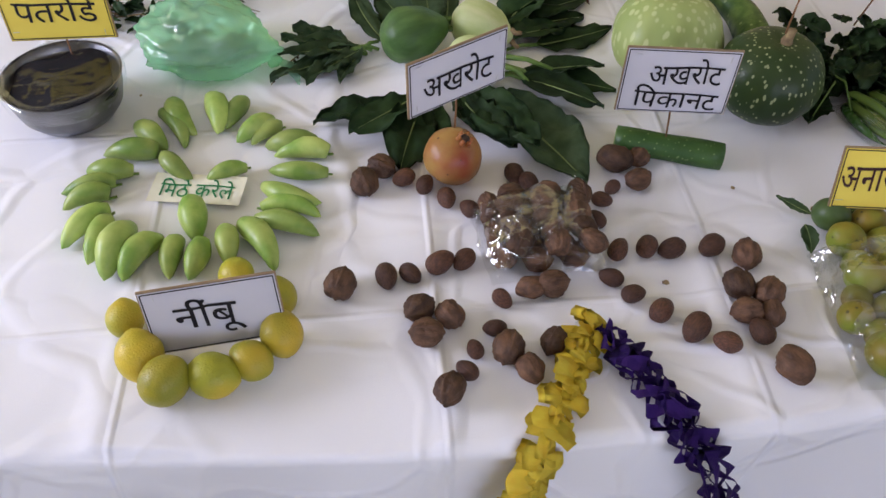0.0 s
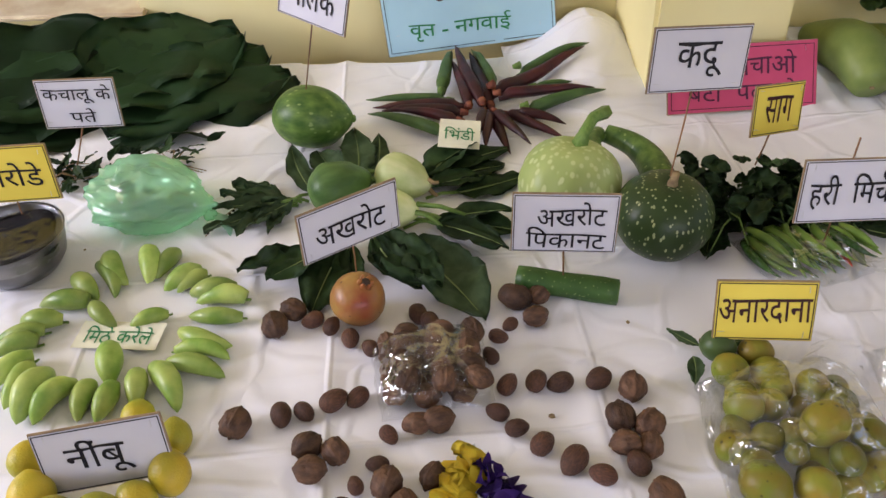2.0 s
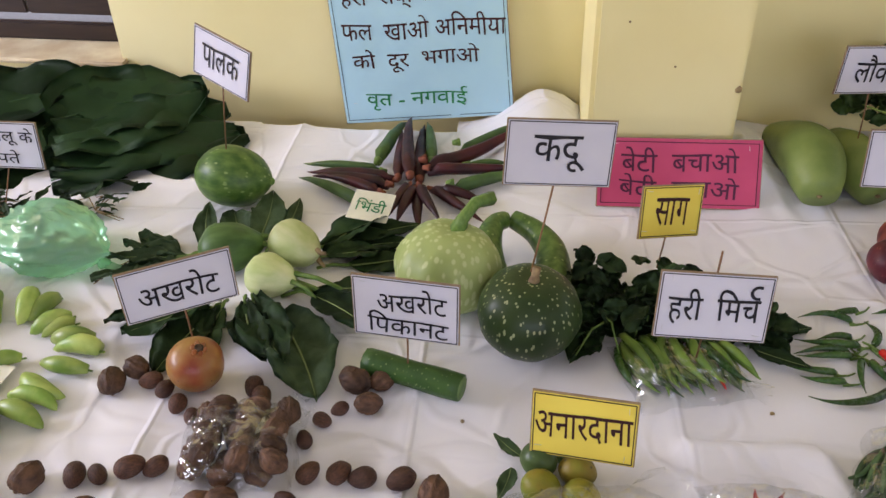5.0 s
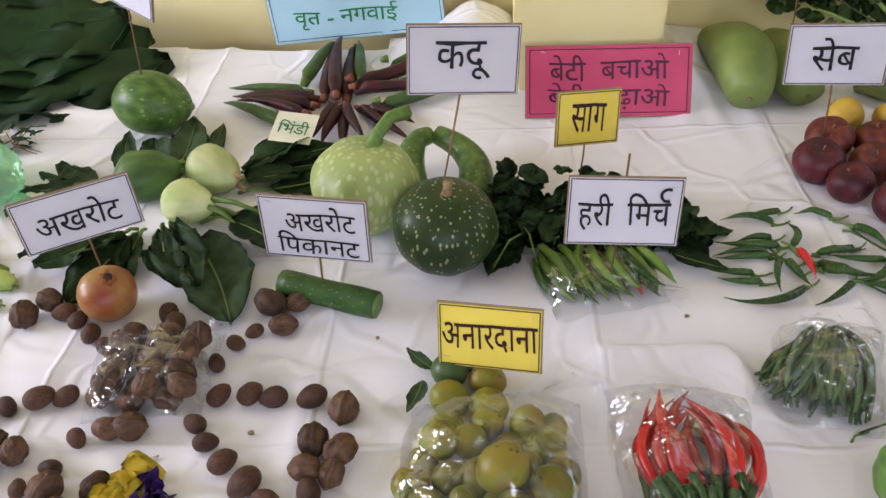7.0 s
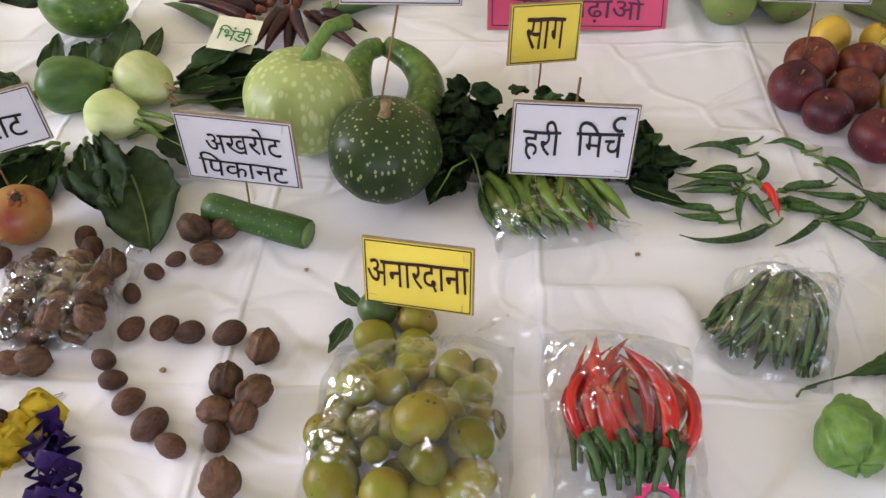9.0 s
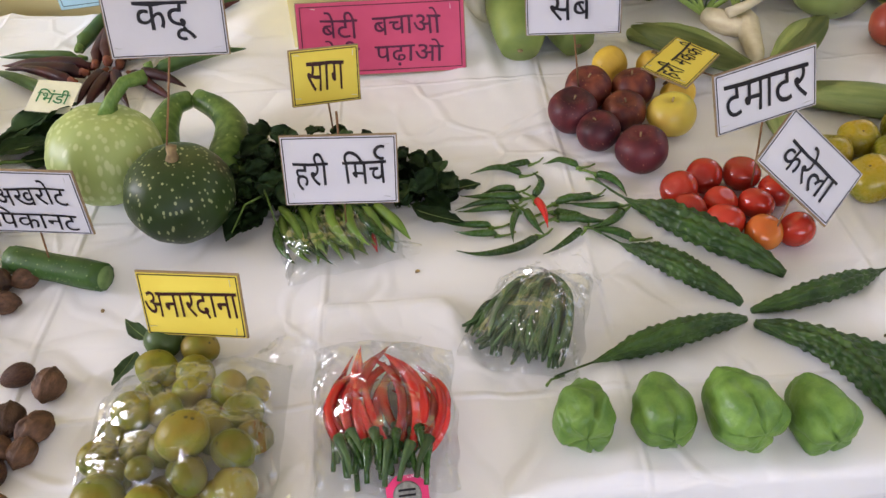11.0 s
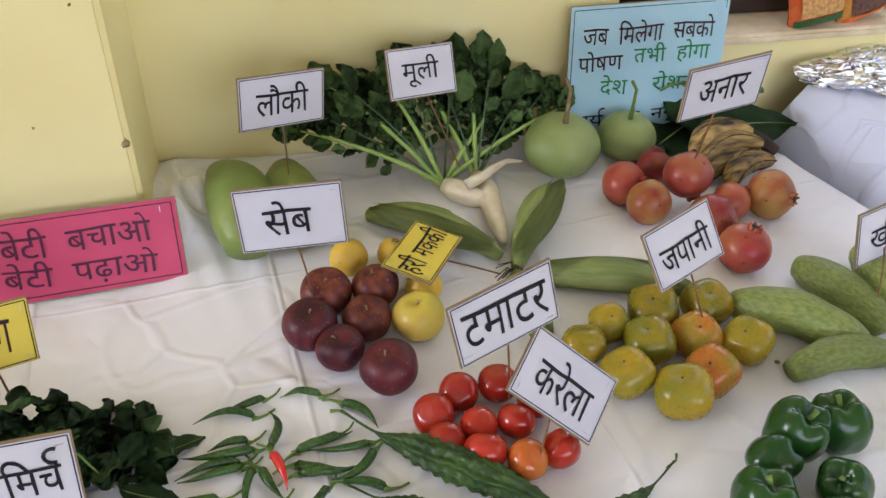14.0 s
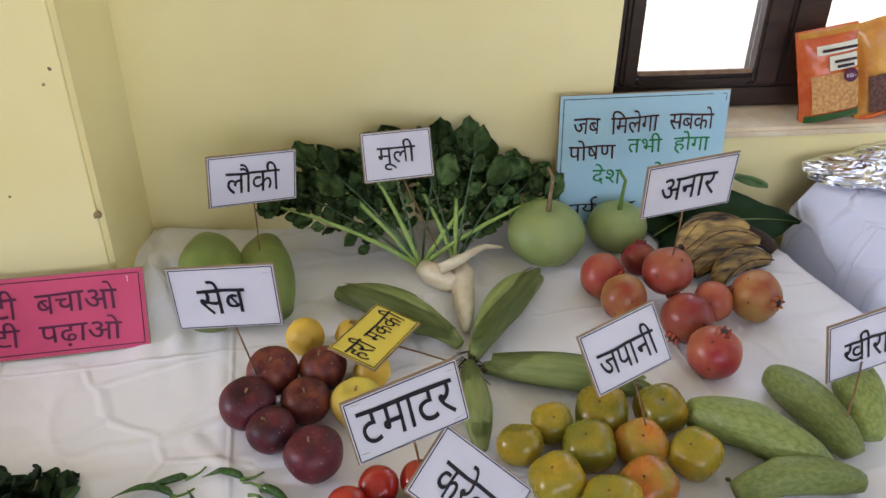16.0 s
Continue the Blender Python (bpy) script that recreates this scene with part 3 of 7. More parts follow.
# unseen sides of the room, with openings added for the lamps
for name, x0, x1, y0, y1, z0, z1, mat, what in (
        ("wall_west_under", -3.2, -3.0, -2.8, 2.1, 0, 1.0, M_WALL, "yellow painted plaster wall"),
        ("wall_west_over", -3.2, -3.0, -2.8, 2.1, 2.45, 2.9, M_WALL, "yellow painted plaster wall"),
        ("wall_west_south", -3.2, -3.0, -2.8, -0.8, 1.0, 2.45, M_WALL, "yellow painted plaster wall"),
        ("wall_west_north", -3.2, -3.0, 1.6, 2.1, 1.0, 2.45, M_WALL, "yellow painted plaster wall"),
        ("wall_south_under", -3.0, 3.7, -2.8, -2.6, 0, 0.9, M_WALL, "yellow painted plaster wall"),
        ("wall_south_over", -3.0, 3.7, -2.8, -2.6, 2.5, 2.9, M_WALL, "yellow painted plaster wall"),
        ("wall_south_west", -3.0, -1.4, -2.8, -2.6, 0.9, 2.5, M_WALL, "yellow painted plaster wall"),
        ("wall_south_east", 3.2, 3.7, -2.8, -2.6, 0.9, 2.5, M_WALL, "yellow painted plaster wall"),
        ("wall_east_under", 3.6, 3.8, -2.6, 2.1, 0, 0.9, M_WALL, "yellow painted plaster wall"),
        ("wall_east_over", 3.6, 3.8, -2.6, 2.1, 2.4, 2.9, M_WALL, "yellow painted plaster wall"),
        ("wall_east_south", 3.6, 3.8, -2.6, -0.9, 0.9, 2.4, M_WALL, "yellow painted plaster wall"),
        ("wall_east_north", 3.6, 3.8, 1.3, 2.1, 0.9, 2.4, M_WALL, "yellow painted plaster wall"),
        ("floor", -3.2, 3.8, -2.8, 2.1, -0.1, 0.0, M_FLOOR, "grey mosaic floor"),
        ("ceiling", -3.2, 3.8, -2.8, 2.1, 2.9, 3.0, M_WHITE, "white painted ceiling")):
    tagged(part(name, box(x0, x1, y0, y1, z0, z1), mat, smooth=False), what, name.split("_")[0], kind="structure")
ground = tagged(part("ground", box(-300, 300, -300, 300, -0.5, -0.12), M_SILL, smooth=False), "pale dusty ground outside", "ground", kind="structure")


outside = bpy.data.materials.new("bright_daylight")
outside.use_nodes = True
_on = outside.node_tree.nodes
_on.remove(_on["Principled BSDF"])
_em = _on.new("ShaderNodeEmission")
_em.inputs["Color"].default_value, _em.inputs["Strength"].default_value = (0.93, 0.97, 1.0, 1), 2.2
outside.node_tree.links.new(_em.outputs[0], _on["Material Output"].inputs["Surface"])
tagged(part("backdrop", box(-6, 10, 6.0, 6.1, -0.1, 5.0), outside, smooth=False), "plain bright hazy daylight outside the windows", "backdrop", kind="structure")


def casement(name, x0, x1, z0, z1, posts, glass, label):
    """A dark wooden window in its opening: outer frame, stiles, and panes or shutter boards."""
    win = thing(name, Matrix(), label, "window", kind="structure")

    def piece(kind, a, b, c, d, e0, e1, mat, bevel=0.006):
        bm = box(a, b, e0, e1, c, d, bevel)
        for v in bm.verts:
            v.co.y += wall_y(v.co.x)
        return part(kind, bm, mat, win, smooth=False)

    piece("window_frame", x0, x1, z0, z0 + 0.045, 0.09, 0.16, M_FRAME)
    piece("window_frame", x0, x1, z1 - 0.05, z1, 0.09, 0.16, M_FRAME)
    for a, b in ((x0, x0 + 0.045), (x1 - 0.045, x1)):
        piece("window_frame", a, b, z0 + 0.046, z1 - 0.051, 0.09, 0.16, M_FRAME)
    for a, b in posts:
        piece("stile", a, b, z0 + 0.046, z1 - 0.051, 0.085, 0.13, M_FRAME)
    for a, b in glass:
        piece("rail", a, b, z0 + 0.046, z0 + 0.066, 0.086, 0.129, M_FRAME)
        piece("rail", a, b, z1 - 0.10, z1 - 0.052, 0.086, 0.129, M_FRAME)
        piece("bead", a, b, z0 + 0.067, z0 + 0.075, 0.09, 0.10, M_WOOD, 0.002)
        pane = piece("pane", a, b, z0 + 0.076, z1 - 0.101, 0.106, 0.109, M_GLASS, 0)
        pane.visible_shadow = False
    return win


casement("window_1", 1.656, 2.596, 0.936, 2.045, [(1.702, 1.733), (1.958, 2.008), (2.011, 2.08), (2.50, 2.549)], [(1.734, 1.957), (2.081, 2.499)],
         "dark brown wooden casement window, daylight behind")
left = casement("window_2", -1.445, -0.435, 0.853, 2.045, [(-0.95, -0.92)], [], "dark brown closed wooden window shutter")
for a, b in ((-1.398, -1.18), (-1.177, -0.952), (-0.918, -0.70), (-0.697, -0.483)):
    bm = box(a, b, 0.105, 0.125, 0.91, 1.99, 0.004)
    for v in bm.verts:
        v.co.y += wall_y(v.co.x)
    part("shutter_board", bm, M_FRAME, left, smooth=False)

# ---- tables and cloths ----
table = thing("display_table", Matrix(), "long wooden display table hidden under white cloth", "table")
part("tabletop", box(-1.45, 1.88, 0.55, 1.50, 0.71, 0.745, 0.004), M_WOOD, table)
for x in (-1.38, 0.28, 1.82):
    for y in (0.61, 1.40):
        part("leg", box(x - 0.025, x + 0.025, y - 0.025, y + 0.025, 0.0, 0.709, 0.003), M_WOOD, table)


def tablecloth(name, x0, x1, step, lift, label, right_drop=False):
    """A cloth over the table with its fold creases, hanging down in soft folds at the front."""
    bm = bmesh.new()
    nx = int((x1 - x0) / step)
    rows = []
    for i in range(nx + 1):
        x = x0 + (x1 - x0) * i / nx
        f = front_edge(x)
        col = []
        for k in range(22):
            s = 1 - k / 21
            drop = 0.72 * s ** 1.3
            wob = (0.012 * math.sin(x * 17 + 2 * math.sin(x * 5)) + 0.010 * noise.noise(Vector((x * 9, s * 1.2, 5)))) * min(1, s * 4)
            col.append((x, f - 0.010 - 0.012 * s + wob, T + lift - 0.012 - drop))
        for a in range(1, 5):
            an = math.pi / 2 * a / 5
            col.append((x, f - 0.010 * math.cos(an), T + lift - 0.012 + 0.012 * math.sin(an)))
        ny = int((1.74 - f) / step)
        for k in range(ny + 1):
            y = f + (wall_y(x) - 0.003 - f) * k / ny
            col.append((x, y, T + lift + cloth_height(x, y)))
        rows.append(col)
    m = min(len(c) for c in rows)
    rows = [[bm.verts.new(p) for p in c[:22]] + [bm.verts.new(p) for p in c[22:m]] for c in rows]
    if right_drop:
        for k in range(1, 16):
            s = k / 15
            col = []
            for v in rows[nx][:]:
                base = v.co
                wob = 0.014 * math.sin(base.y * 19) * s
                top = base.z if base.z < T - 0.02 else T
                col.append(bm.verts.new((x1 + 0.008 + 0.02 * s + wob, base.y, min(base.z, top) - 0.70 * s * (1 if base.z > T - 0.02 else 0))))
            rows.append(col)
    if right_drop:
        # the table's end stands slightly askew
        for v in bm.verts:
            v.co.x += max(0.0, (v.co.x - 1.2) / 0.78) * (1.925 + (1.398 - max(0.5, v.co.y)) * 0.135 - 1.98)
    for a, b in zip(rows, rows[1:]):
        for k in range(m - 1):
            bm.faces.new((a[k], b[k], b[k + 1], a[k + 1]))
    return tagged(part(name, bm, M_CLOTH), label, "tablecloth")


tablecloth("tablecloth", -1.5, 0.335, 0.0075, 0.0, "white cotton tablecloth with fold creases, hanging over the table edge")
tablecloth("tablecloth", 0.324, 1.98, 0.0075, 0.0008, "white cotton tablecloth, creased and bunched up beside the pillar", True)

side = thing("side_table", Matrix(), "small table covered with a bluish white cloth by the window", "table")
part("tabletop", box(2.02, 2.80, 0.72, 1.44, 0.82, 0.85, 0.004), M_WOOD, side)
for x in (2.08, 2.74):
    for y in (0.78, 1.38):
        part("leg", box(x - 0.02, x + 0.02, y - 0.02, y + 0.02, 0.0, 0.819, 0.003), M_WOOD, side)
bm = bmesh.new()
rows = []
for i in range(121):
    u = i / 120 * 3.2
    # once round the table's edge
    if u < 0.9:
        px, py, nxn, nyn = 2.0, 1.47 - u, -1, 0
    elif u < 1.8:
        px, py, nxn, nyn = 2.0 + (u - 0.9), 0.68, 0, -1
    else:
        px, py, nxn, nyn = 2.82, 0.68 + (u - 1.8) * 0.6, 1, 0
    px, py = min(px, 2.82), max(0.68, min(py, 1.47))
    col = [bm.verts.new((2.41 + (px - 2.41) * k, 1.08 + (py - 1.08) * k, 0.856 + 0.002 * noise.noise(Vector((px * 9 * k, py * 9 * k, 1))))) for k in (0.02, 0.4, 0.8, 0.96)]
    for k in range(1, 15):
        s = k / 14
        w = (0.022 * math.sin(u * 26 + math.sin(u * 9)) + 0.02 * noise.noise(Vector((u * 7, s, 2)))) * s ** 0.7
        col.append(bm.verts.new((px + nxn * (0.01 + w), py + nyn * (0.01 + w), 0.85 - 0.80 * s + 0.004 * (1 - s))))
    rows.append(col)
for a, b in zip(rows, rows[1:]):
    for k in range(len(a) - 1):
        bm.faces.new((a[k], a[k + 1], b[k + 1], b[k]))
for k in range(3):
    bm.faces.new((rows[-1][k], rows[-1][k + 1], rows[0][k + 1], rows[0][k]))
tagged(part("tablecloth", bm, M_CLOTH_BLUE), "bluish white tablecloth draped to the floor in folds", "tablecloth")

# ---- writing ----
def lettering(text, width, height, weight=0.004, slant=0.0):
    """Hand-lettered words as a flat mesh centred on the origin, fitted into width x height."""
    c = bpy.data.curves.new("lettering", "FONT")
    c.body, c.size, c.offset, c.shear, c.space_character = text, 1.0, weight, slant, 1.0
    c.resolution_u = 2
    ob = bpy.data.objects.new("lettering", c)
    scene.collection.objects.link(ob)
    bpy.context.view_layer.update()
    me = bpy.data.meshes.new_from_object(ob.evaluated_get(bpy.context.evaluated_depsgraph_get()))
    bpy.data.objects.remove(ob)
    bm = bmesh.new()
    bm.from_mesh(me)
    bpy.data.meshes.remove(me)
    xs, ys = [v.co.x for v in bm.verts], [v.co.y for v in bm.verts]
    k = width / (max(xs) - min(xs))
    ky = height / (max(ys) - min(ys)) if height else k
    for v in bm.verts:
        x, y = (v.co.x - (max(xs) + min(xs)) / 2) * k, (v.co.y - (max(ys) + min(ys)) / 2) * ky
        hh = max(ys) - min(ys)
        v.co = (x + 0.035 * hh * ky * noise.noise(Vector((x * 60, y * 60, width * 90))), y + 0.006 * width * math.sin(x / width * 9) + 0.045 * hh * ky * noise.noise(Vector((x * 45, y * 45, width * 50))), 0)
    return words_of(bm, height or 0.02)


def words_of(bm, high):
    """Splits written text into its words at the gaps between them."""
    left, isles = set(bm.verts), []
    while left:
        todo, isle = [left.pop()], []
        while todo:
            v = todo.pop()
            isle.append(v)
            for e in v.link_edges:
                o = e.other_vert(v)
                if o in left:
                    left.discard(o)
                    todo.append(o)
        isles.append((min(v.co.x for v in isle), max(v.co.x for v in isle), isle))
    isles.sort(key=lambda s: s[0])
    words, end = [], -9.0
    for a, b, isle in isles:
        if not words or a > end + 0.16 * high:
            words.append([])
        words[-1] += isle
        end = max(end, b)
    out = []
    for word in words:
        w = bmesh.new()
        twin = {v: w.verts.new(v.co) for v in word}
        for f in {f for v in word for f in v.link_faces}:
            w.faces.new([twin[v] for v in f.verts])
        out.append(w)
    bm.free()
    return out


def hook(x, y, r):
    """The small r-stroke written over a letter."""
    pts = [(x + r * math.cos(a), y + r * math.sin(a), 0.0004) for a in [math.pi * (0.35 + 1.25 * i / 8) for i in range(9)]]
    return tube(pts, [r * 0.24] * 9, 6)


def sign(text, centre, u, v, w, h, paper, lines, label, base=None, hooks=(), category="sign", lean=0.0, stick_up=0.0):
    """A lettered card on a straw: backing, paper, ruled border, staples, writing. u, v: its right and up directions."""
    u = Vector(u).normalized()
    v = (Vector(v) - u * Vector(v).dot(u)).normalized()
    n = u.cross(v)
    m = Matrix((u, v, n)).transposed().to_4x4()
    m.translation = centre
    card = thing(text, m, label, category)
    rnd = random.Random(label)
    slip = text == "paper_slip"
    if not slip:
        part("backing", box(-w / 2 - 0.0015, w / 2 + 0.0015, -h / 2 - 0.0015, h / 2 + 0.0015, -0.0032, -0.0004, 0.0006), M_BOARD, card, smooth=False)
    bm = bmesh.new()
    grid = [[bm.verts.new((w * (i / 12 - 0.5), h * (k / 8 - 0.5), 0.0006 + 0.0012 * lean * noise.noise(Vector((i * 0.4, k * 0.4, w * 50))))) for k in range(9)] for i in range(13)]
    for i in range(12):
        for k in range(8):
            bm.faces.new((grid[i][k], grid[i + 1][k], grid[i + 1][k + 1], grid[i][k + 1]))
    sheet = part("paper", bm, paper, card)
    bm = bmesh.new()
    e, t = (0.006, 0.0006) if text == "slogan_board" else (0.0019, 0.0006)
    for x0, x1, y0, y1 in ((-w / 2 + e, w / 2 - e, h / 2 - e - t, h / 2 - e + t), (-w / 2 + e, w / 2 - e, -h / 2 + e - t, -h / 2 + e + t),
                           (-w / 2 + e - t, -w / 2 + e + t, -h / 2 + e, h / 2 - e), (w / 2 - e - t, w / 2 - e + t, -h / 2 + e, h / 2 - e)):
        box(x0, x1, y0, y1, 0.0009, 0.0012, bm=bm)
    if slip:
        bm.free()
    else:
        part("border", bm, M_INK, sheet, smooth=False)
    for words, width, height, dx, dy, ink in lines:
        turn = rnd.uniform(-1.5, 1.5)
        for word in lettering(words, width * w, height * h):
            part("lettering", word, ink, sheet, smooth=False).matrix_basis = pose(dx * w, dy * h, 0.0016, 0, 0, turn)
    for x, y, r in hooks:
        part("stroke", hook(x * w, y * h, r * h), lines[0][5], sheet).matrix_basis = pose(0, 0, 0.0014)
    for x, y in ((-0.40, 0.42), (0.42, 0.38), (-0.43, -0.36), (0.41, -0.40)):
        if rnd.random() < 0.8 and not slip:
            st = part("staple", box(-0.004, 0.004, -0.0003, 0.0003, 0.0, 0.0006), M_STAPLE, card, smooth=False)
            st.matrix_basis = pose(x * w, y * h, 0.0012, 0, 0, rnd.choice((4, 84, 92, -8)))
    if base is not None:
        low = m.inverted() @ Vector(base)
        top = Vector((0, h * (-0.3 + stick_up), -0.0046))
        part("stick", tube([top, (top + low) / 2 + Vector((0.0005, 0, 0.0008)), low], [0.0014, 0.0013, 0.0012], 6), M_STICK, card, "thin brown straw")
    return card


K, R, G, P = M_INK, M_INK_RED, M_INK_GREEN, M_INK_PLUM
sign("name_sign", (-0.458, 1.066, 0.89), (1, 0, 0), (0, 0.1, 0.99), 0.134, 0.086, M_YELLOW_CARD, [("पतरोडे", 0.78, 0.44, 0, 0, K)], "yellow hand-lettered name card behind the steel bowl", (-0.458, 1.062, 0.8))
sign("name_sign", (-0.395, 1.235, 0.907), (1, 0, -0.03), (0.02, 0.1, 0.99), 0.12, 0.08, M_PAPER, [("कचालू के", 0.88, 0.40, 0.0, 0.2, K), ("पते", 0.34, 0.30, 0.02, -0.24, K)], "white hand-lettered card for the taro leaves", (-0.45, 1.245, 0.763))
sign("name_sign", (-0.226, 0.614, 0.814), (0.99, 0.1, 0.03), (-0.03, 0.24, 0.97), 0.133, 0.078, M_PAPER, [("नींबू", 0.52, 0.62, -0.04, 0.02, K)], "white hand-lettered card leaning among the lemons")
sign("paper_slip", (-0.279, 0.846, 0.7672), (0.985, -0.17, 0.02), (0.17, 0.98, 0.05), 0.116, 0.048, M_CREAM, [("िमठे करेले", 0.80, 0.62, 0, 0, G)], "cream paper slip with green writing lying in the gourd ring")
sign("name_sign", (0.042, 0.853, 0.919), (0.87, 0.49, 0.0), (0.0, 0.02, 1), 0.133, 0.071, M_PAPER, [("अखरोट", 0.72, 0.55, 0, 0.0, K)], "white hand-lettered card on a straw stuck in a pomegranate", (0.04, 0.858, 0.836))
sign("name_sign", (0.312, 0.879, 0.872), (0.992, -0.12, -0.02), (0.03, 0.04, 1), 0.134, 0.089, M_PAPER, [("अखरोट", 0.66, 0.40, 0.06, 0.17, K), ("िपकानट", 0.78, 0.36, 0.02, -0.24, K)], "white two-line name card on a straw in the cut gourd", (0.312, 0.868, 0.79))
sign("name_sign", (-0.009, 1.253, 1.044), (0.83, -0.52, -0.18), (0.21, 0.02, 0.98), 0.122, 0.078, M_PAPER, [("पालक", 0.66, 0.46, 0, 0, K)], "small white tilted card on a straw in the green melon", (-0.047, 1.3, 0.872))
sign("paper_slip", (0.205, 1.245, 0.797), (0.985, -0.13, -0.08), (0.15, 0.95, 0.26), 0.07, 0.066, M_CREAM, [("िभंडी", 0.74, 0.44, 0, 0, G)], "square cream slip with green writing lying against the okra")
sign("name_sign", (0.496, 0.986, 1.036), (0.988, 0.12, -0.08), (0.08, 0.14, 0.99), 0.131, 0.083, M_PAPER, [("कदू", 0.5, 0.55, 0, 0, K)], "white hand-lettered card on a straw in the dark pumpkin", (0.466, 0.945, 0.888))
sign("slogan_board", (0.720, 1.338, 0.817), (1, 0.02, -0.02), (0.02, 0.46, 0.88), 0.272, 0.116, M_PINK, [("बेटी  बचाओ", 0.72, 0.36, 0.0, 0.2, P), ("बेटी  पढ़ाओ", 0.74, 0.38, 0.0, -0.22, P)], "pink slogan board leaning against the pillar")
sign("name_sign", (0.656, 1.064, 0.909), (0.93, 0.33, -0.13), (0.05, 0.27, 0.96), 0.091, 0.072, M_YELLOW_CARD, [("साग", 0.56, 0.54, 0, 0, R)], "small yellow card on a straw in the leafy greens", (0.652, 1.085, 0.80))
sign("name_sign", (0.681, 0.880, 0.890), (1, 0, -0.045), (0.05, 0.19, 0.98), 0.131, 0.086, M_PAPER, [("हरी  िमच", 0.82, 0.56, 0, 0.0, K)], "white hand-lettered card on a straw over the bagged chilies", (0.676, 0.893, 0.79), hooks=[(0.37, 0.26, 0.09)], stick_up=1.12)
sign("name_sign", (0.523, 0.728, 0.837), (0.985, -0.17, 0.03), (0.02, 0.27, 0.96), 0.112, 0.076, M_YELLOW_CARD, [("अनारदाना", 0.94, 0.44, 0, 0, R)], "yellow hand-lettered card standing behind the limes", (0.523, 0.745, 0.765))
sign("name_sign", (0.992, 1.139, 0.952), (0.98, -0.18, 0.06), (-0.05, 0.06, 1), 0.127, 0.085, M_PAPER, [("सेब", 0.45, 0.58, -0.03, 0.03, K)], "white hand-lettered card on a straw above the apples", (1.015, 1.165, 0.8))
sign("name_sign", (1.028, 1.415, 0.972), (0.965, 0.24, -0.08), (0.08, 0.05, 0.99), 0.13, 0.079, M_PAPER, [("लौकी", 0.62, 0.60, 0, 0.04, K)], "white hand-lettered card on a straw in the bottle gourd", (1.025, 1.405, 0.83))
sign("name_sign", (1.252, 1.456, 0.973), (0.99, 0.13, -0.03), (-0.03, 0.38, 0.92), 0.112, 0.075, M_PAPER, [("मूली", 0.56, 0.62, -0.02, 0.02, K)], "white hand-lettered card on a straw among radish leaves", (1.315, 1.44, 0.8))
sign("name_sign", (1.606, 1.183, 1.024), (0.995, 0.06, 0.07), (-0.06, -0.13, 0.99), 0.131, 0.082, M_PAPER, [("अनार", 0.62, 0.46, -0.02, 0, K)], "white hand-lettered card on a straw in a pomegranate", (1.645, 1.26, 0.86))
sign("name_sign", (1.458, 1.006, 0.908), (0.95, 0.23, 0.21), (-0.28, 0.4, 0.87), 0.106, 0.078, M_PAPER, [("जपानी", 0.76, 0.56, 0, 0, K)], "white tilted card on a straw in a persimmon", (1.478, 0.963, 0.82))
sign("name_sign", (1.179, 1.208, 0.8155), (0.635, 0.771, -0.03), (-0.64, 0.76, 0.12), 0.123, 0.073, M_YELLOW_CARD, [("हरी मककी", 0.92, 0.66, 0.0, 0.02, K)], "yellow hand-lettered card lying between apples and corn", (1.285, 1.176, 0.775))
sign("name_sign", (1.177, 0.911, 0.943), (0.965, 0.2, 0.16), (-0.2, 0.16, 0.96), 0.124, 0.075, M_PAPER, [("टमाटर", 0.84, 0.56, 0, 0, K)], "white tilted card on a straw in the tomatoes", (1.2, 0.93, 0.79))
sign("name_sign", (1.237, 0.873, 0.857), (0.72, -0.29, -0.63), (0.66, 0.57, 0.49), 0.122, 0.079, M_PAPER, [("करेला", 0.66, 0.62, 0, 0, K)], "white diamond-tilted card leaning on the tomatoes", (1.195, 0.835, 0.785))
sign("name_sign", (1.795, 1.005, 0.868), (0.97, 0.1, 0.15), (-0.08, 0.15, 0.98), 0.115, 0.085, M_PAPER, [("खीरा", 0.62, 0.55, 0, 0, K)], "white hand-lettered card on a straw in a cucumber", (1.735, 0.935, 0.815))
sign("slogan_board", (0.252, 1.645, 0.925), (1, -0.03, 0.085), (-0.08, 0.12, 0.98), 0.348, 0.3, M_BLUE_CARD,
     [("हरी  सब्िजयां  और", 0.86, 0.15, 0, 0.33, R), ("फल  खाओ अिनमीया", 0.94, 0.15, 0.02, 0.13, R), ("को  दूर  भगाओ", 0.74, 0.16, -0.04, -0.08, R), ("वृत - नगवाई", 0.60, 0.15, -0.06, -0.35, G)],
     "pale blue lettered slogan board leaning on the wall", lean=1.5)
sign("slogan_board", (1.7, 1.522, 0.896), (1, -0.06, 0.0), (-0.01, 0.13, 0.99), 0.306, 0.242, M_BLUE_CARD,
     [("जब  िमलेगा  सबको", 0.84, 0.17, 0, 0.30, R), ("पोषण", 0.28, 0.15, -0.30, 0.10, R), ("तभी  होगा", 0.50, 0.17, 0.16, 0.12, G), ("देश    रोशन", 0.62, 0.16, 0.02, -0.10, G), ("पय. वृत. नगवाई", 0.86, 0.15, 0.0, -0.36, K)],
     "pale blue lettered slogan board leaning below the window", hooks=[(-0.26, -0.30, 0.03)], lean=1.5)


# ---- nuts ----
def seated(x, y, r, up=0.0):
    return (x, y, T + cloth_height(x, y) + r + up)


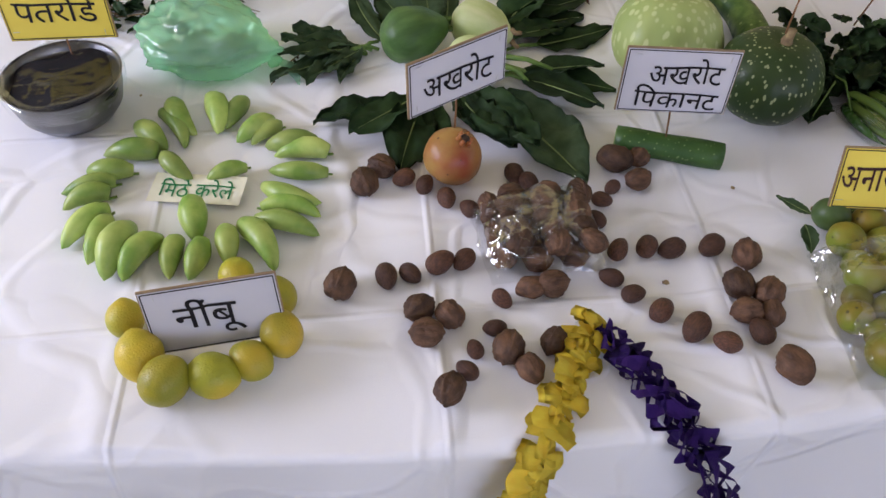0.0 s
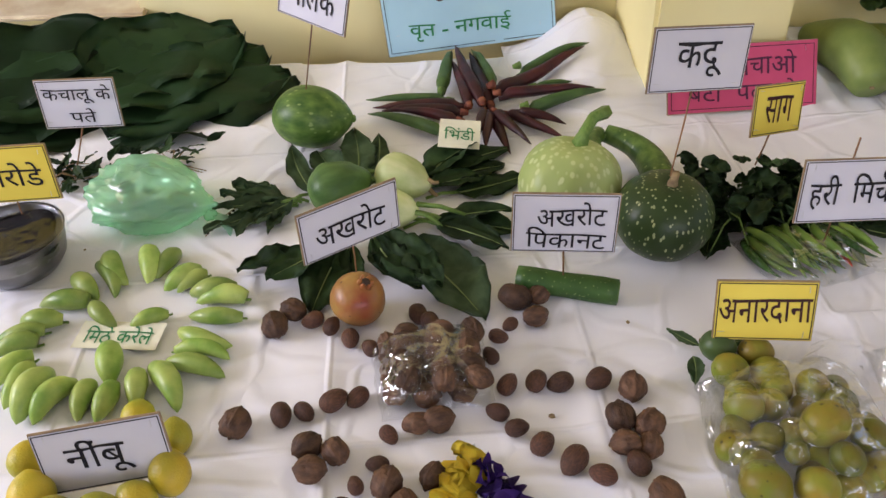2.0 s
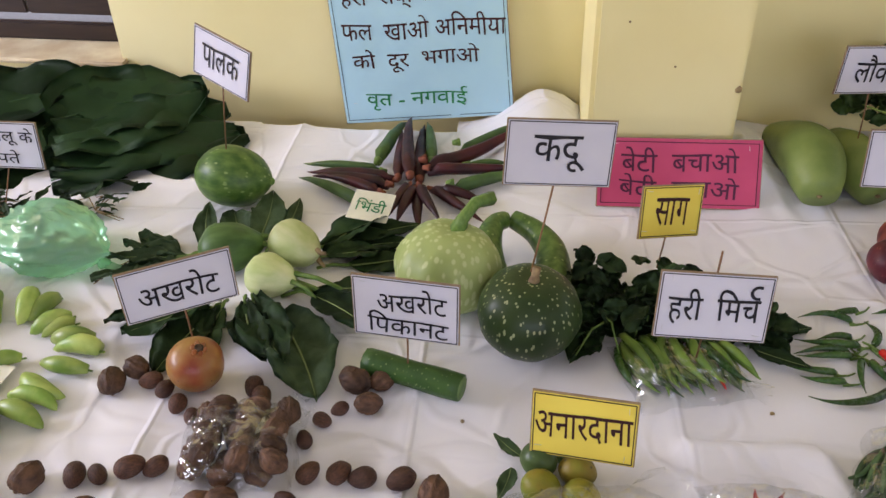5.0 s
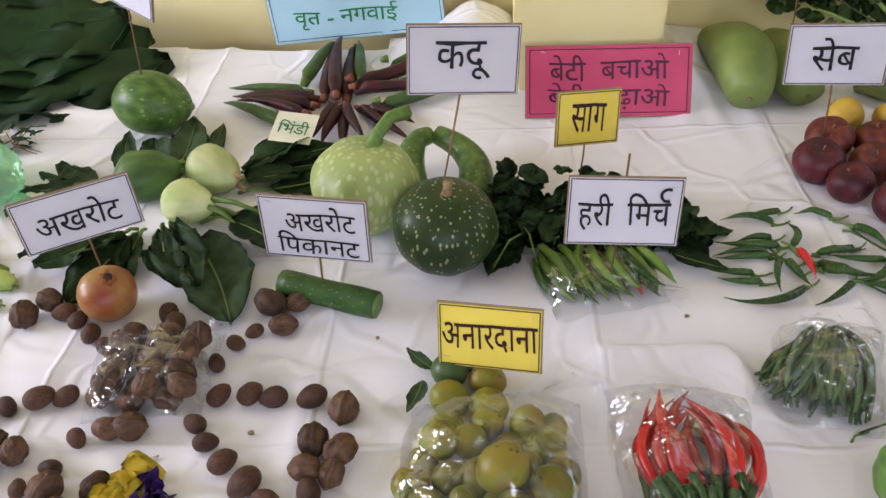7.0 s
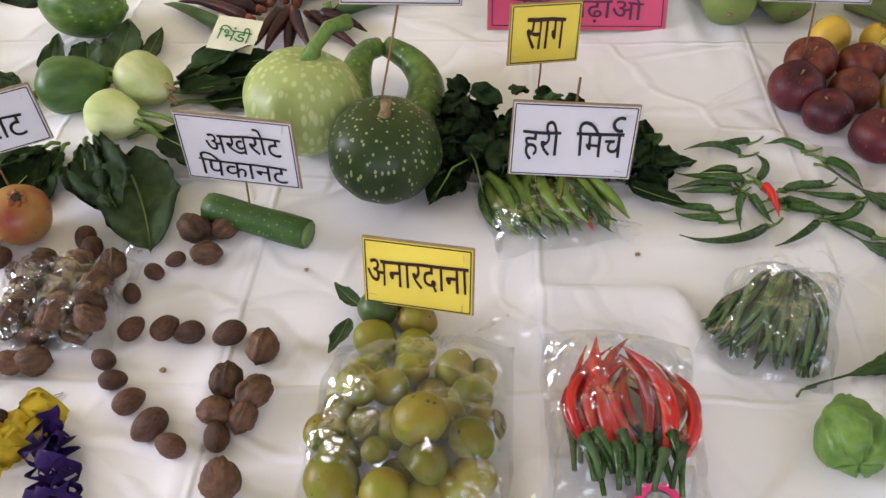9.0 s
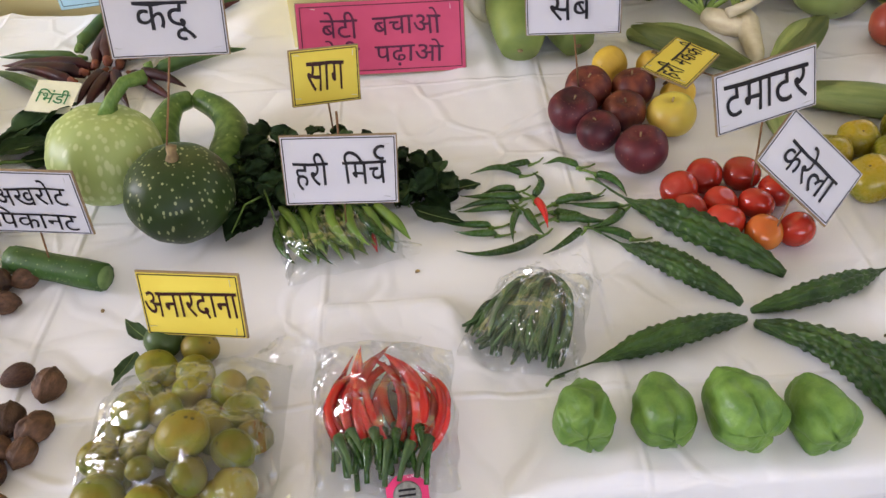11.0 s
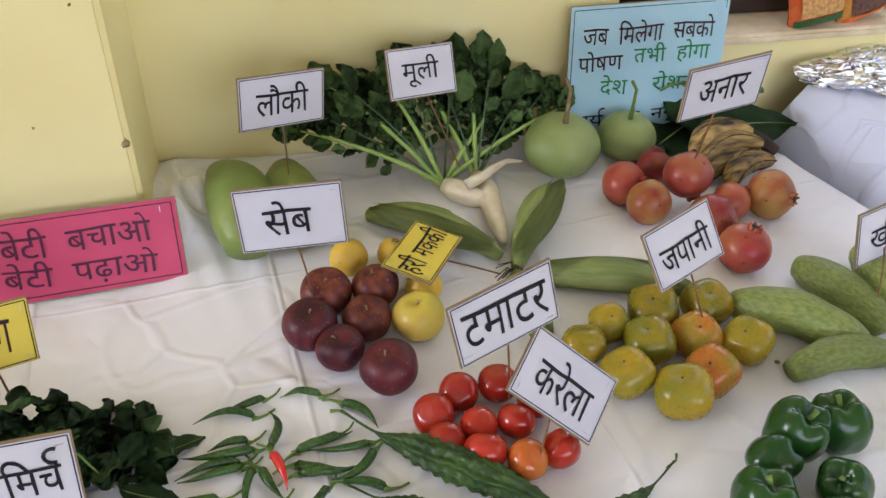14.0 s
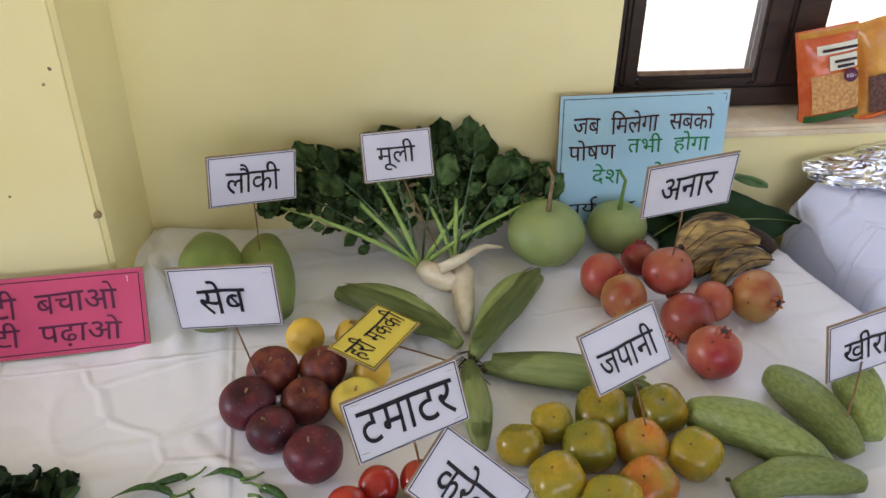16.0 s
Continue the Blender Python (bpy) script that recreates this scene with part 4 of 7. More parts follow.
def walnut_mesh(seed):
    bm = fruit(0.998, 0.894, 20, 36, taper=-0.06, rough=0.12, seed=seed)
    for v in bm.verts:
        a = math.atan2(v.co.y, v.co.z)
        seam = math.exp(-(v.co.y / 0.10) ** 2)
        w = noise.noise(Vector((v.co.x * 1.6, v.co.y * 4.5, v.co.z * 4.5)) + Vector((seed, 0, 0)))
        v.co *= 1 + 0.07 * seam - 0.10 * (1 - min(1, 4 * abs(w))) * (1 - seam) - 0.02 * math.exp(-((abs(v.co.y) - 0.2) / 0.08) ** 2)
        v.co.x *= 1.14
    return bm


def pecan_mesh(seed):
    bm = fruit(0.993, 0.989, 12, 16, rough=0.05, seed=seed)
    for v in bm.verts:
        t = v.co.z
        v.co = Vector((v.co.z * 1.34 + 0.10 * max(0, t) ** 6, v.co.y * (1 - 0.12 * t), v.co.x * (1 - 0.12 * t)))
    return bm


def nut(name, builder, mat, seed, label, category, group):
    return tagged(part(name, builder(seed), mat), label, category, group)


rng = random.Random(5)
WALNUTS = [(-0.073, 0.834, 0.777, 0.019), (-0.051, 0.863, 0.775, 0.017), (0.245, 0.852, 0.778, 0.02), (0.278, 0.858, 0.774, 0.015), (0.267, 0.816, 0.774, 0.016), (0.362, 0.684, 0.776, 0.018), (0.336, 0.638, 0.776, 0.018), (0.366, 0.626, 0.776, 0.018), (0.333, 0.603, 0.774, 0.016), (0.361, 0.599, 0.774, 0.015), (0.358, 0.53, 0.778, 0.02), (0.005, 0.53, 0.775, 0.017), (0.07, 0.575, 0.776, 0.018), (0.089, 0.549, 0.774, 0.016), (0.119, 0.582, 0.774, 0.015), (-0.019, 0.634, 0.775, 0.017), (0.013, 0.624, 0.775, 0.016), (-0.013, 0.601, 0.776, 0.017), (-0.103, 0.675, 0.777, 0.019), (0.106, 0.655, 0.773, 0.015), (0.131, 0.656, 0.775, 0.017)]
PECANS = [(-0.024, 0.844, 0.772, 0.013), (0.001, 0.828, 0.771, 0.012), (0.026, 0.804, 0.771, 0.013), (0.052, 0.784, 0.77, 0.012), (0.115, 0.839, 0.772, 0.014), (0.13, 0.821, 0.772, 0.014), (0.129, 0.797, 0.771, 0.012), (0.233, 0.808, 0.769, 0.01), (0.215, 0.787, 0.77, 0.011), (0.201, 0.752, 0.77, 0.011), (0.216, 0.704, 0.772, 0.013), (0.251, 0.707, 0.773, 0.014), (0.279, 0.702, 0.773, 0.014), (0.324, 0.699, 0.773, 0.015)]
PECANS_SOUTH = [(0.199, 0.664, 0.771, 0.012), (0.218, 0.639, 0.771, 0.012), (0.243, 0.614, 0.773, 0.014), (0.273, 0.587, 0.775, 0.016), (0.3, 0.565, 0.772, 0.013), (0.341, 0.577, 0.772, 0.014), (0.073, 0.644, 0.77, 0.011), (0.06, 0.605, 0.77, 0.011), (0.036, 0.58, 0.769, 0.01), (0.025, 0.554, 0.77, 0.011), (0.037, 0.703, 0.772, 0.013), (0.009, 0.697, 0.773, 0.015), (-0.025, 0.686, 0.77, 0.012), (-0.052, 0.684, 0.772, 0.014)]
proto = {}
for kind, builder, mat, rows, label, grp in (
        ("walnut", walnut_mesh, M_WALNUT, WALNUTS, "brown wrinkled whole walnut on the white cloth", "walnuts on the cloth"),
        ("pecan", pecan_mesh, M_PECAN, PECANS + PECANS_SOUTH, "small dark brown pecan nut on the white cloth", "pecans on the cloth")):
    for i, (x, y, z, r) in enumerate(rows):
        ob = part(kind, builder(i % 5 + 0.37), mat) if i < 5 else new(kind, proto[kind, i % 5])
        proto[kind, i % 5] = ob.data
        tagged(ob, label, kind, grp)
        r *= 0.96 if kind == "walnut" else 0.89
        ob.matrix_basis = pose(*seated(x, y, r * 0.86), rng.uniform(-25, 25), rng.uniform(-8, 8), rng.uniform(0, 360)) @ Matrix.Diagonal((r, r, r, 1))


# ---- clear bags ----
def bag(name, corners, high, label, seed, film=M_FILM, mouth=None, puff=0.5, seam=0.012):
    """A soft clear bag over the four corners: crumpled top, flat underside, welded edge and an open frill at its mouth."""
    ob = thing(name, Matrix(), label, "plastic bag")
    c = [Vector((*p, 0)) for p in corners]
    n = 26

    def at(a, b, grow=1.0):
        mid = (c[0] + c[1] + c[2] + c[3]) / 4
        p = (c[0] * (1 - a) + c[1] * a) * (1 - b) + (c[3] * (1 - a) + c[2] * a) * b
        return mid + (p - mid) * grow

    bm = bmesh.new()
    top, low = [], []
    for i in range(n + 1):
        ra, rb = [], []
        for k in range(n + 1):
            a, b = i / n, k / n
            p = at(a, b, 1.06)
            e = (1 - abs(2 * a - 1) ** 3.0) * (1 - abs(2 * b - 1) ** 3.0)
            crumple = noise.noise(Vector((a * 6, b * 6, seed))) * 0.22 + abs(noise.noise(Vector((a * 13, b * 13, seed + 4)))) * 0.16
            z = high * e ** puff * (0.92 + crumple)
            p = p + Vector((noise.noise(Vector((a * 5, b * 5, seed + 8))), noise.noise(Vector((b * 5, a * 5, seed + 2))), 0)) * 0.006
            ra.append(bm.verts.new((p.x, p.y, T + 0.0035 + z + cloth_height(p.x, p.y))))
            rb.append(bm.verts.new((p.x, p.y, T + 0.0025 + cloth_height(p.x, p.y))))
        top.append(ra)
        low.append(rb)
    for rows, flip in ((top, False), (low, True)):
        for i in range(n):
            for k in range(n):
                f = (rows[i][k], rows[i + 1][k], rows[i + 1][k + 1], rows[i][k + 1])
                bm.faces.new(tuple(reversed(f)) if flip else f)
    film_ob = part("film", bm, film, ob)
    if mouth is not None:
        # the open end of the bag, a loose crinkled sheet
        bm = bmesh.new()
        p0, p1, out, rise = mouth
        p0, p1, out = Vector((*p0, 0)), Vector((*p1, 0)), Vector((*out, 0))
        rows = []
        for i in range(17):
            col = []
            for k in range(8):
                a, b = i / 16, k / 7
                p = p0 + (p1 - p0) * a + out * b * (1 + 0.5 * noise.noise(Vector((a * 4, seed, 1))))
                z = T + 0.006 + rise * math.sin(math.pi * a) * (0.35 + b * 0.6) + rise * 0.5 * noise.noise(Vector((a * 8, b * 5, seed)))
                col.append(bm.verts.new((p.x, p.y, max(z, T + 0.004))))
            rows.append(col)
        for r0, r1 in zip(rows, rows[1:]):
            for k in range(7):
                bm.faces.new((r0[k], r1[k], r1[k + 1], r0[k + 1]))
        part("bag_mouth", bm, film, ob)
    return ob


bag("walnut_bag", [(0.055, 0.782), (0.192, 0.803), (0.196, 0.685), (0.068, 0.672)], 0.050, "clear plastic bag packed with brown walnuts", 1.0, mouth=((0.161, 0.805), (0.199, 0.793), (0.004, 0.02), 0.02))
for i in range(30):
    a, b = (i % 6 + 0.5) / 6, (i // 6 + 0.5) / 5
    x = 0.070 + a * 0.116 + rng.uniform(-0.006, 0.006)
    y = 0.686 + b * 0.102 + rng.uniform(-0.006, 0.006)
    r = rng.uniform(0.0135, 0.0165)
    ob = tagged(new("walnut", proto["walnut", i % 5]), "brown walnut inside the clear plastic bag", "walnut", "walnuts in the bag")
    ob.matrix_basis = pose(x, y, T + 0.004 + r + (0.019 if i % 2 else 0.0), rng.uniform(-40, 40), rng.uniform(-40, 40), rng.uniform(0, 360)) @ Matrix.Diagonal((r, r, r, 1))


# ---- pale gourds in a ring, lemons, limes ----
def along(p, q, r, radii, mat, name, seg=10, bend=0.0, sag=0.0, warp=None, parent=None, label="", lift=0.0, n=12):
    """A long fruit lying from p to q; radii(t) gives its thickness along it."""
    pts = bent(p, q, bend, n, 0, 0, 0)
    out = []
    for i, v in enumerate(pts):
        t = i / n
        out.append(Vector((v.x, v.y, T + 0.003 + lift + cloth_height(v.x, v.y) + max(0.3 * r, r * radii(t)) + sag * 4 * t * (1 - t))))
    mid = sum(out, Vector()) / len(out)
    turn = math.atan2(q[1] - p[1], q[0] - p[0])
    back = Matrix.Rotation(-turn, 3, "Z")
    bm = tube([back @ (v - mid) for v in out], [max(0.0006, r * radii(i / n)) for i in range(n + 1)], seg, warp)
    ob = part(name, bm, mat, parent, label)
    ob.matrix_basis = Matrix.Translation(mid) @ Matrix.Rotation(turn, 4, "Z")
    ob["turn"] = turn
    return ob


RING = [(-0.28, 1.018, -0.264, 0.947, 0.016), (-0.232, 1.008, -0.255, 0.958, 0.013), (-0.193, 0.968, -0.238, 0.931, 0.014), (-0.181, 0.955, -0.219, 0.927, 0.011), (-0.135, 0.921, -0.201, 0.921, 0.015), (-0.118, 0.898, -0.188, 0.9, 0.014), (-0.119, 0.862, -0.194, 0.875, 0.012), (-0.196, 0.843, -0.126, 0.811, 0.013), (-0.198, 0.807, -0.127, 0.788, 0.012), (-0.203, 0.786, -0.128, 0.756, 0.013), (-0.217, 0.776, -0.177, 0.704, 0.015), (-0.237, 0.769, -0.229, 0.713, 0.014), (-0.261, 0.752, -0.272, 0.698, 0.014), (-0.289, 0.755, -0.293, 0.701, 0.013)]
RING_WEST = [(-0.309, 0.757, -0.343, 0.699, 0.015), (-0.346, 0.777, -0.364, 0.703, 0.018), (-0.376, 0.793, -0.387, 0.728, 0.014), (-0.377, 0.809, -0.421, 0.755, 0.014), (-0.381, 0.839, -0.435, 0.82, 0.013), (-0.379, 0.862, -0.443, 0.849, 0.012), (-0.361, 0.88, -0.419, 0.885, 0.014), (-0.333, 0.908, -0.404, 0.914, 0.015), (-0.365, 0.961, -0.324, 0.915, 0.014), (-0.338, 0.986, -0.303, 0.921, 0.012), (-0.325, 1.005, -0.29, 0.947, 0.015), (-0.326, 0.906, -0.286, 0.863, 0.012), (-0.222, 0.88, -0.27, 0.862, 0.011), (-0.282, 0.82, -0.269, 0.756, 0.017)]
for i, (x0, y0, x1, y1, r) in enumerate(RING + RING_WEST):
    fat = rng.uniform(0.405, 0.513)
    ob = along((x0, y0), (x1, y1), r * 1.04, lambda t: (math.sin(math.pi * min(1, 0.04 + 0.96 * t) ** (0.72 if fat < 0.46 else 0.9)) ** 0.52) * (1 - 0.18 * t ** 3) + (0.12 if t < 0.06 else 0), M_PALE_GOURD, "sweet_gourd", 12,
               rng.uniform(-0.13, 0.13), 0, lambda th, t: 1 + 0.03 * math.cos(5 * th + t))
    tagged(ob, "pale green pointed sweet gourd laid in a ring" if i < 25 else "pale green sweet gourd inside the ring", "gourd", "sweet gourds in a ring")
    e = Vector((x0 - x1, y0 - y1, 0)).normalized()
    part("stalk", tube([Vector((x0, y0, 0)) - e * 0.004, Vector((x0, y0, 0)) + e * 0.006], [r * 0.16, r * 0.12], 6), M_STEM, ob).matrix_basis = Matrix.Translation((-ob.location.x, -ob.location.y, T + r * 0.5 - ob.location.z))

LEMONS = [(-0.327, 0.639, 0.78, 0.021), (-0.303, 0.588, 0.785, 0.026), (-0.274, 0.555, 0.785, 0.026), (-0.228, 0.56, 0.784, 0.025), (-0.192, 0.577, 0.781, 0.022), (-0.163, 0.607, 0.783, 0.024), (-0.168, 0.659, 0.779, 0.02), (-0.217, 0.693, 0.78, 0.021)]


def lemon(x, y, r, mat, label, name="lemon", group="", up=0.0, nose=0.16):
    bm = fruit(r, r * 1.1, 14, 20, rough=0.03, seed=x * 40)
    for v in bm.verts:
        t = v.co.z / (1.1 * r)
        v.co.z += nose * r * max(0, t) ** 14 - nose * 0.5 * r * max(0, -t) ** 14
    ob = tagged(part(name, bm, mat), label, name, group)
    ob.matrix_basis = pose(*seated(x, y, r * 0.97, up), rng.uniform(40, 100), rng.uniform(-30, 30), rng.uniform(0, 360))
    part("stem_scar", fruit(r * 0.14, r * 0.05, 5, 8), M_STEM_DRY, ob).matrix_basis = pose(0, 0, -r * 1.12)
    return ob


for x, y, z, r in LEMONS:
    lemon(x, y, r * 0.94, M_LEMON, "yellow-green lemon in a ring round its card", group="lemons round the card")
LIMES = [(0.477, 0.73, 0.779, 0.02), (0.52, 0.718, 0.778, 0.019), (0.479, 0.69, 0.78, 0.021), (0.522, 0.68, 0.779, 0.02)]
for i, (x, y, z, r) in enumerate(LIMES):
    lemon(x, y, r, M_DARKLIME if i == 0 else M_LIME, "dark green unripe guava behind the bag" if i == 0 else "yellow-green unripe guava beside the bag", "green_guava", "loose green guavas", nose=0.06)
BAGGED = [(0.535, 0.578, 0.813, 0.024), (0.579, 0.624, 0.78, 0.021), (0.582, 0.567, 0.799, 0.02), (0.497, 0.552, 0.802, 0.012), (0.545, 0.541, 0.801, 0.017), (0.459, 0.53, 0.783, 0.025), (0.507, 0.518, 0.791, 0.022), (0.542, 0.521, 0.776, 0.017), (0.584, 0.537, 0.78, 0.021), (0.541, 0.628, 0.775, 0.016), (0.47, 0.627, 0.79, 0.021), (0.444, 0.582, 0.778, 0.019), (0.501, 0.629, 0.787, 0.018), (0.483, 0.587, 0.782, 0.018), (0.515, 0.54, 0.776, 0.017)]
bag("guava_bag", [(0.440, 0.680), (0.616, 0.692), (0.612, 0.510), (0.428, 0.508)], 0.064, "clear plastic bag full of green guavas", 3.0, mouth=((0.569, 0.701), (0.633, 0.657), (0.03, 0.035), 0.03))
for x, y, z, r in BAGGED:
    lemon(x, y, r, M_LIME, "green and yellow guava inside the clear bag", "green_guava", "green guavas in the bag", up=max(0, z - T - r), nose=0.04)
for x, y, r in ((0.462, 0.557, 0.018), (0.512, 0.586, 0.020), (0.556, 0.598, 0.019), (0.568, 0.511 + 0.02, 0.016), (0.478, 0.653, 0.017), (0.520, 0.655, 0.018), (0.562, 0.655, 0.019), (0.595, 0.595, 0.017), (0.455, 0.605, 0.016), (0.533, 0.558, 0.018), (0.590, 0.655, 0.014)):
    lemon(x, y, r, M_LIME, "green guava at the bottom of the bag", "green_guava", "green guavas in the bag", up=0.003, nose=0.04)


def leaf_thing(name, x, y, yaw, length, width, mat, label, kind="oval", up=0.004, pitch=0.0, roll=0.0, seed=0.0, droop=0.05, fold=0.12, wave=0.10, stalk=0.0, category="leaf", group="", vein=M_VEIN, crinkle=0.085):
    bend = 0.22 * math.sin(seed * 7.3)
    ob = tagged(part(name, leaf(length, width, kind, droop, fold, wave, seed, bend=bend, crinkle=crinkle), mat), label, category, group)
    ob.matrix_basis = pose(x, y, T + cloth_height(x, y) + up, roll, -pitch, yaw)
    pts = [(length * t, bend * length * t * t, 0.0012 - droop * length * t * t - 0.03 * width * (1 - t)) for t in [i / 8 for i in range(9)]]
    part("midrib", tube(pts, [0.0013 * (1 - 0.8 * i / 8) * max(0.5, length / 0.12) for i in range(9)], 6), vein, ob, "pale midrib")
    if stalk:
        part("stalk", tube([(0.004, 0, 0), (-stalk * 0.5, 0, 0.004), (-stalk, 0, -0.001)], [0.003, 0.0028, 0.0026], 7), M_STEM, ob)
    return ob


for x, y, yaw, ln in ((0.459, 0.738, 150, 0.045), (0.446, 0.724, 265, 0.05), (0.471, 0.733, 10, 0.05)):
    leaf_thing("guava_leaf", x, y, yaw, ln, ln * 0.42, M_LEAF_MID, "small glossy green leaf beside the guavas", "lance", 0.012, 8, seed=x * 9)

# ---- chayotes ----
CHAYOTE = [(0.923, 0.593, 0.788, 0.035), (0.999, 0.592, 0.789, 0.036), (1.074, 0.586, 0.796, 0.041), (1.149, 0.577, 0.789, 0.036)]
for i, (x, y, z, r) in enumerate(CHAYOTE):
    r *= 0.90
    bm = fruit(r, r * 1.26, 30, 48, taper=-0.25, rough=0.10, seed=i * 3.1, power=0.95)
    for v in bm.verts:
        th, t = math.atan2(v.co.y, v.co.x), v.co.z / (1.26 * r)
        low = max(0.0, min(1.0, (0.55 - t) / 1.1))
        wob = 0.5 * noise.noise(v.co * 40 + Vector((i, 0, 0)))
        fold = math.exp(-(math.sin(2.5 * th + i * 0.7 + wob) / 0.20) ** 2)
        k = 1 - 0.20 * fold * low ** 1.3 - 0.06 * math.exp(-(math.sin(2.5 * th + 1.3 + i) / 0.35) ** 2) * (1 - low) + 0.085 * noise.noise(v.co * 58 + Vector((0, i, 0))) + 0.022 * noise.noise(v.co * 190)
        v.co *= k
        if t < -0.75:
            v.co.z += 0.16 * r * ((-t - 0.75) / 0.25)
        v.co.x *= 0.94
    ob = tagged(part("chayote", bm, M_CHAYOTE), "pear-shaped pale green wrinkled chayote squash", "chayote", "row of chayotes")
    ob.matrix_basis = pose(x, y, T + r * 0.86, -97 + 9 * (i % 2), 0, (-8, 4, 14, 10)[i])
    part("stalk_end", fruit(r * 0.10, r * 0.06, 5, 9, rough=0.2), M_STEM, ob, "cut green stalk end").matrix_basis = pose(0, 0, r * 1.19)

# ---- apples, guavas, tomatoes, persimmons ----
def topped(name, r, h, mat, label, x, y, group, tilt=18, stem=0.0, calyx=0, dimple=0.25, base=0.12, lobes=0, lobe=0.0, taper=0.06, up=0.0, yaw=None, category="", tip=False):
    bm = fruit(r, h, 16, 26, top=dimple * r, bottom=base * r, taper=taper, rough=0.03, seed=x * 31 + y, lobes=lobes, lobe=lobe)
    ob = tagged(part(name, bm, mat), label, category or name, group)
    ob.matrix_basis = pose(*seated(x, y, h * 0.95, up), rng.uniform(-tilt, tilt), rng.uniform(-tilt, tilt), rng.uniform(0, 360) if yaw is None else yaw)
    if stem:
        part("stalk", tube([(0, 0, h - dimple * r - 0.002), (0.001, 0, h - dimple * r + stem * 0.6), (0.003, 0.001, h - dimple * r + stem)], [0.0016, 0.0013, 0.0017], 6), M_STEM_DRY, ob, "short brown stalk")
    if tip:
        part("blossom_scar", fruit(0.05 * r, 0.03 * r, 5, 7), M_SILK, ob).matrix_basis = pose(0, 0, h - dimple * r)
    if calyx:
        bm = bmesh.new()
        for k in range(calyx):
            t = 2 * math.pi * k / calyx
            tube([(0, 0, h - dimple * r * 0.8), (0.35 * r * math.cos(t) * 0.5, 0.35 * r * math.sin(t) * 0.5, h - dimple * r * 0.35), (0.30 * r * math.cos(t), 0.30 * r * math.sin(t), h - 0.02 * r)], [0.1 * r, 0.08 * r, 0.02 * r], 5, bm=bm)
        part("calyx", bm, M_STEM_DRY, ob)
    return ob


APPLES = [(1, 1.126, 0.792, 0.036), (1.029, 1.075, 0.788, 0.031), (1.079, 1.022, 0.792, 0.036), (1.034, 1.186, 0.791, 0.035), (1.102, 1.179, 0.79, 0.033), (1.075, 1.12, 0.789, 0.032), (1.141, 1.102, 0.792, 0.035)]
for i, (x, y, z, r) in enumerate(APPLES):
    mat, what = (M_APPLE, "dark red apple in a cluster of apples") if i in (0, 1, 2) else (M_APPLE_YELLOW, "yellow apple with a red blush") if i == 6 else (M_APPLE_RED, "streaked red apple in a cluster of apples")
    topped("apple", r * 1.03, r * 0.92, mat, what, x, y, "cluster of apples", 16, 0.006, 0, 0.28, 0.14, 5, 0.015)
GUAVAS = [(1.082, 1.258, 0.786, 0.029), (1.148, 1.257, 0.781, 0.024), (1.168, 1.166, 0.784, 0.027)]
for x, y, z, r in GUAVAS:
    topped("guava", r, r * 0.96, M_GUAVA, "yellow bumpy guava behind the apples", x, y, "yellow guavas", 60, 0, 5, 0.1, 0.08, 5, 0.02)
TOMATOES = [(1.11, 0.94, 0.782, 0.025), (1.15, 0.966, 0.781, 0.024), (1.2, 0.965, 0.782, 0.025), (1.155, 0.91, 0.78, 0.022), (1.199, 0.903, 0.781, 0.023), (1.111, 0.898, 0.781, 0.023), (1.148, 0.87, 0.783, 0.025), (1.189, 0.847, 0.781, 0.023), (1.232, 0.85, 0.781, 0.023), (1.236, 0.928, 0.781, 0.024)]
for i, (x, y, z, r) in enumerate(TOMATOES):
    topped("tomato", r * 1.03, r * 0.92, M_TOMATO_OR if i == 7 else M_TOMATO, "orange half-ripe tomato in the heap" if i == 7 else "glossy red tomato in a heap", x, y, "heap of tomatoes", 50, 0, 0, 0.12, 0.08, 4, 0.01)
PERSIMMONS = [(1.33, 0.993, 0.786, 0.031), (1.381, 1.022, 0.785, 0.029), (1.449, 1.027, 0.792, 0.037), (1.526, 1.016, 0.791, 0.036), (1.412, 0.972, 0.791, 0.036), (1.477, 0.964, 0.789, 0.034), (1.534, 0.934, 0.789, 0.034), (1.356, 0.928, 0.79, 0.035), (1.459, 0.9, 0.789, 0.035), (1.405, 0.878, 0.792, 0.038)]
for i, (x, y, z, r) in enumerate(PERSIMMONS):
    topped("persimmon", r * 1.03, r * 0.86, M_PERSIMMON_OR if i in (5, 8) else M_PERSIMMON, "orange and green persimmon with a lobed top" if i in (5, 8) else "shiny green-gold persimmon with a lobed top", x, y, "heap of persimmons", 26, 0, 0, 0.22, 0.10, 4, 0.055, 0.03, tip=True)

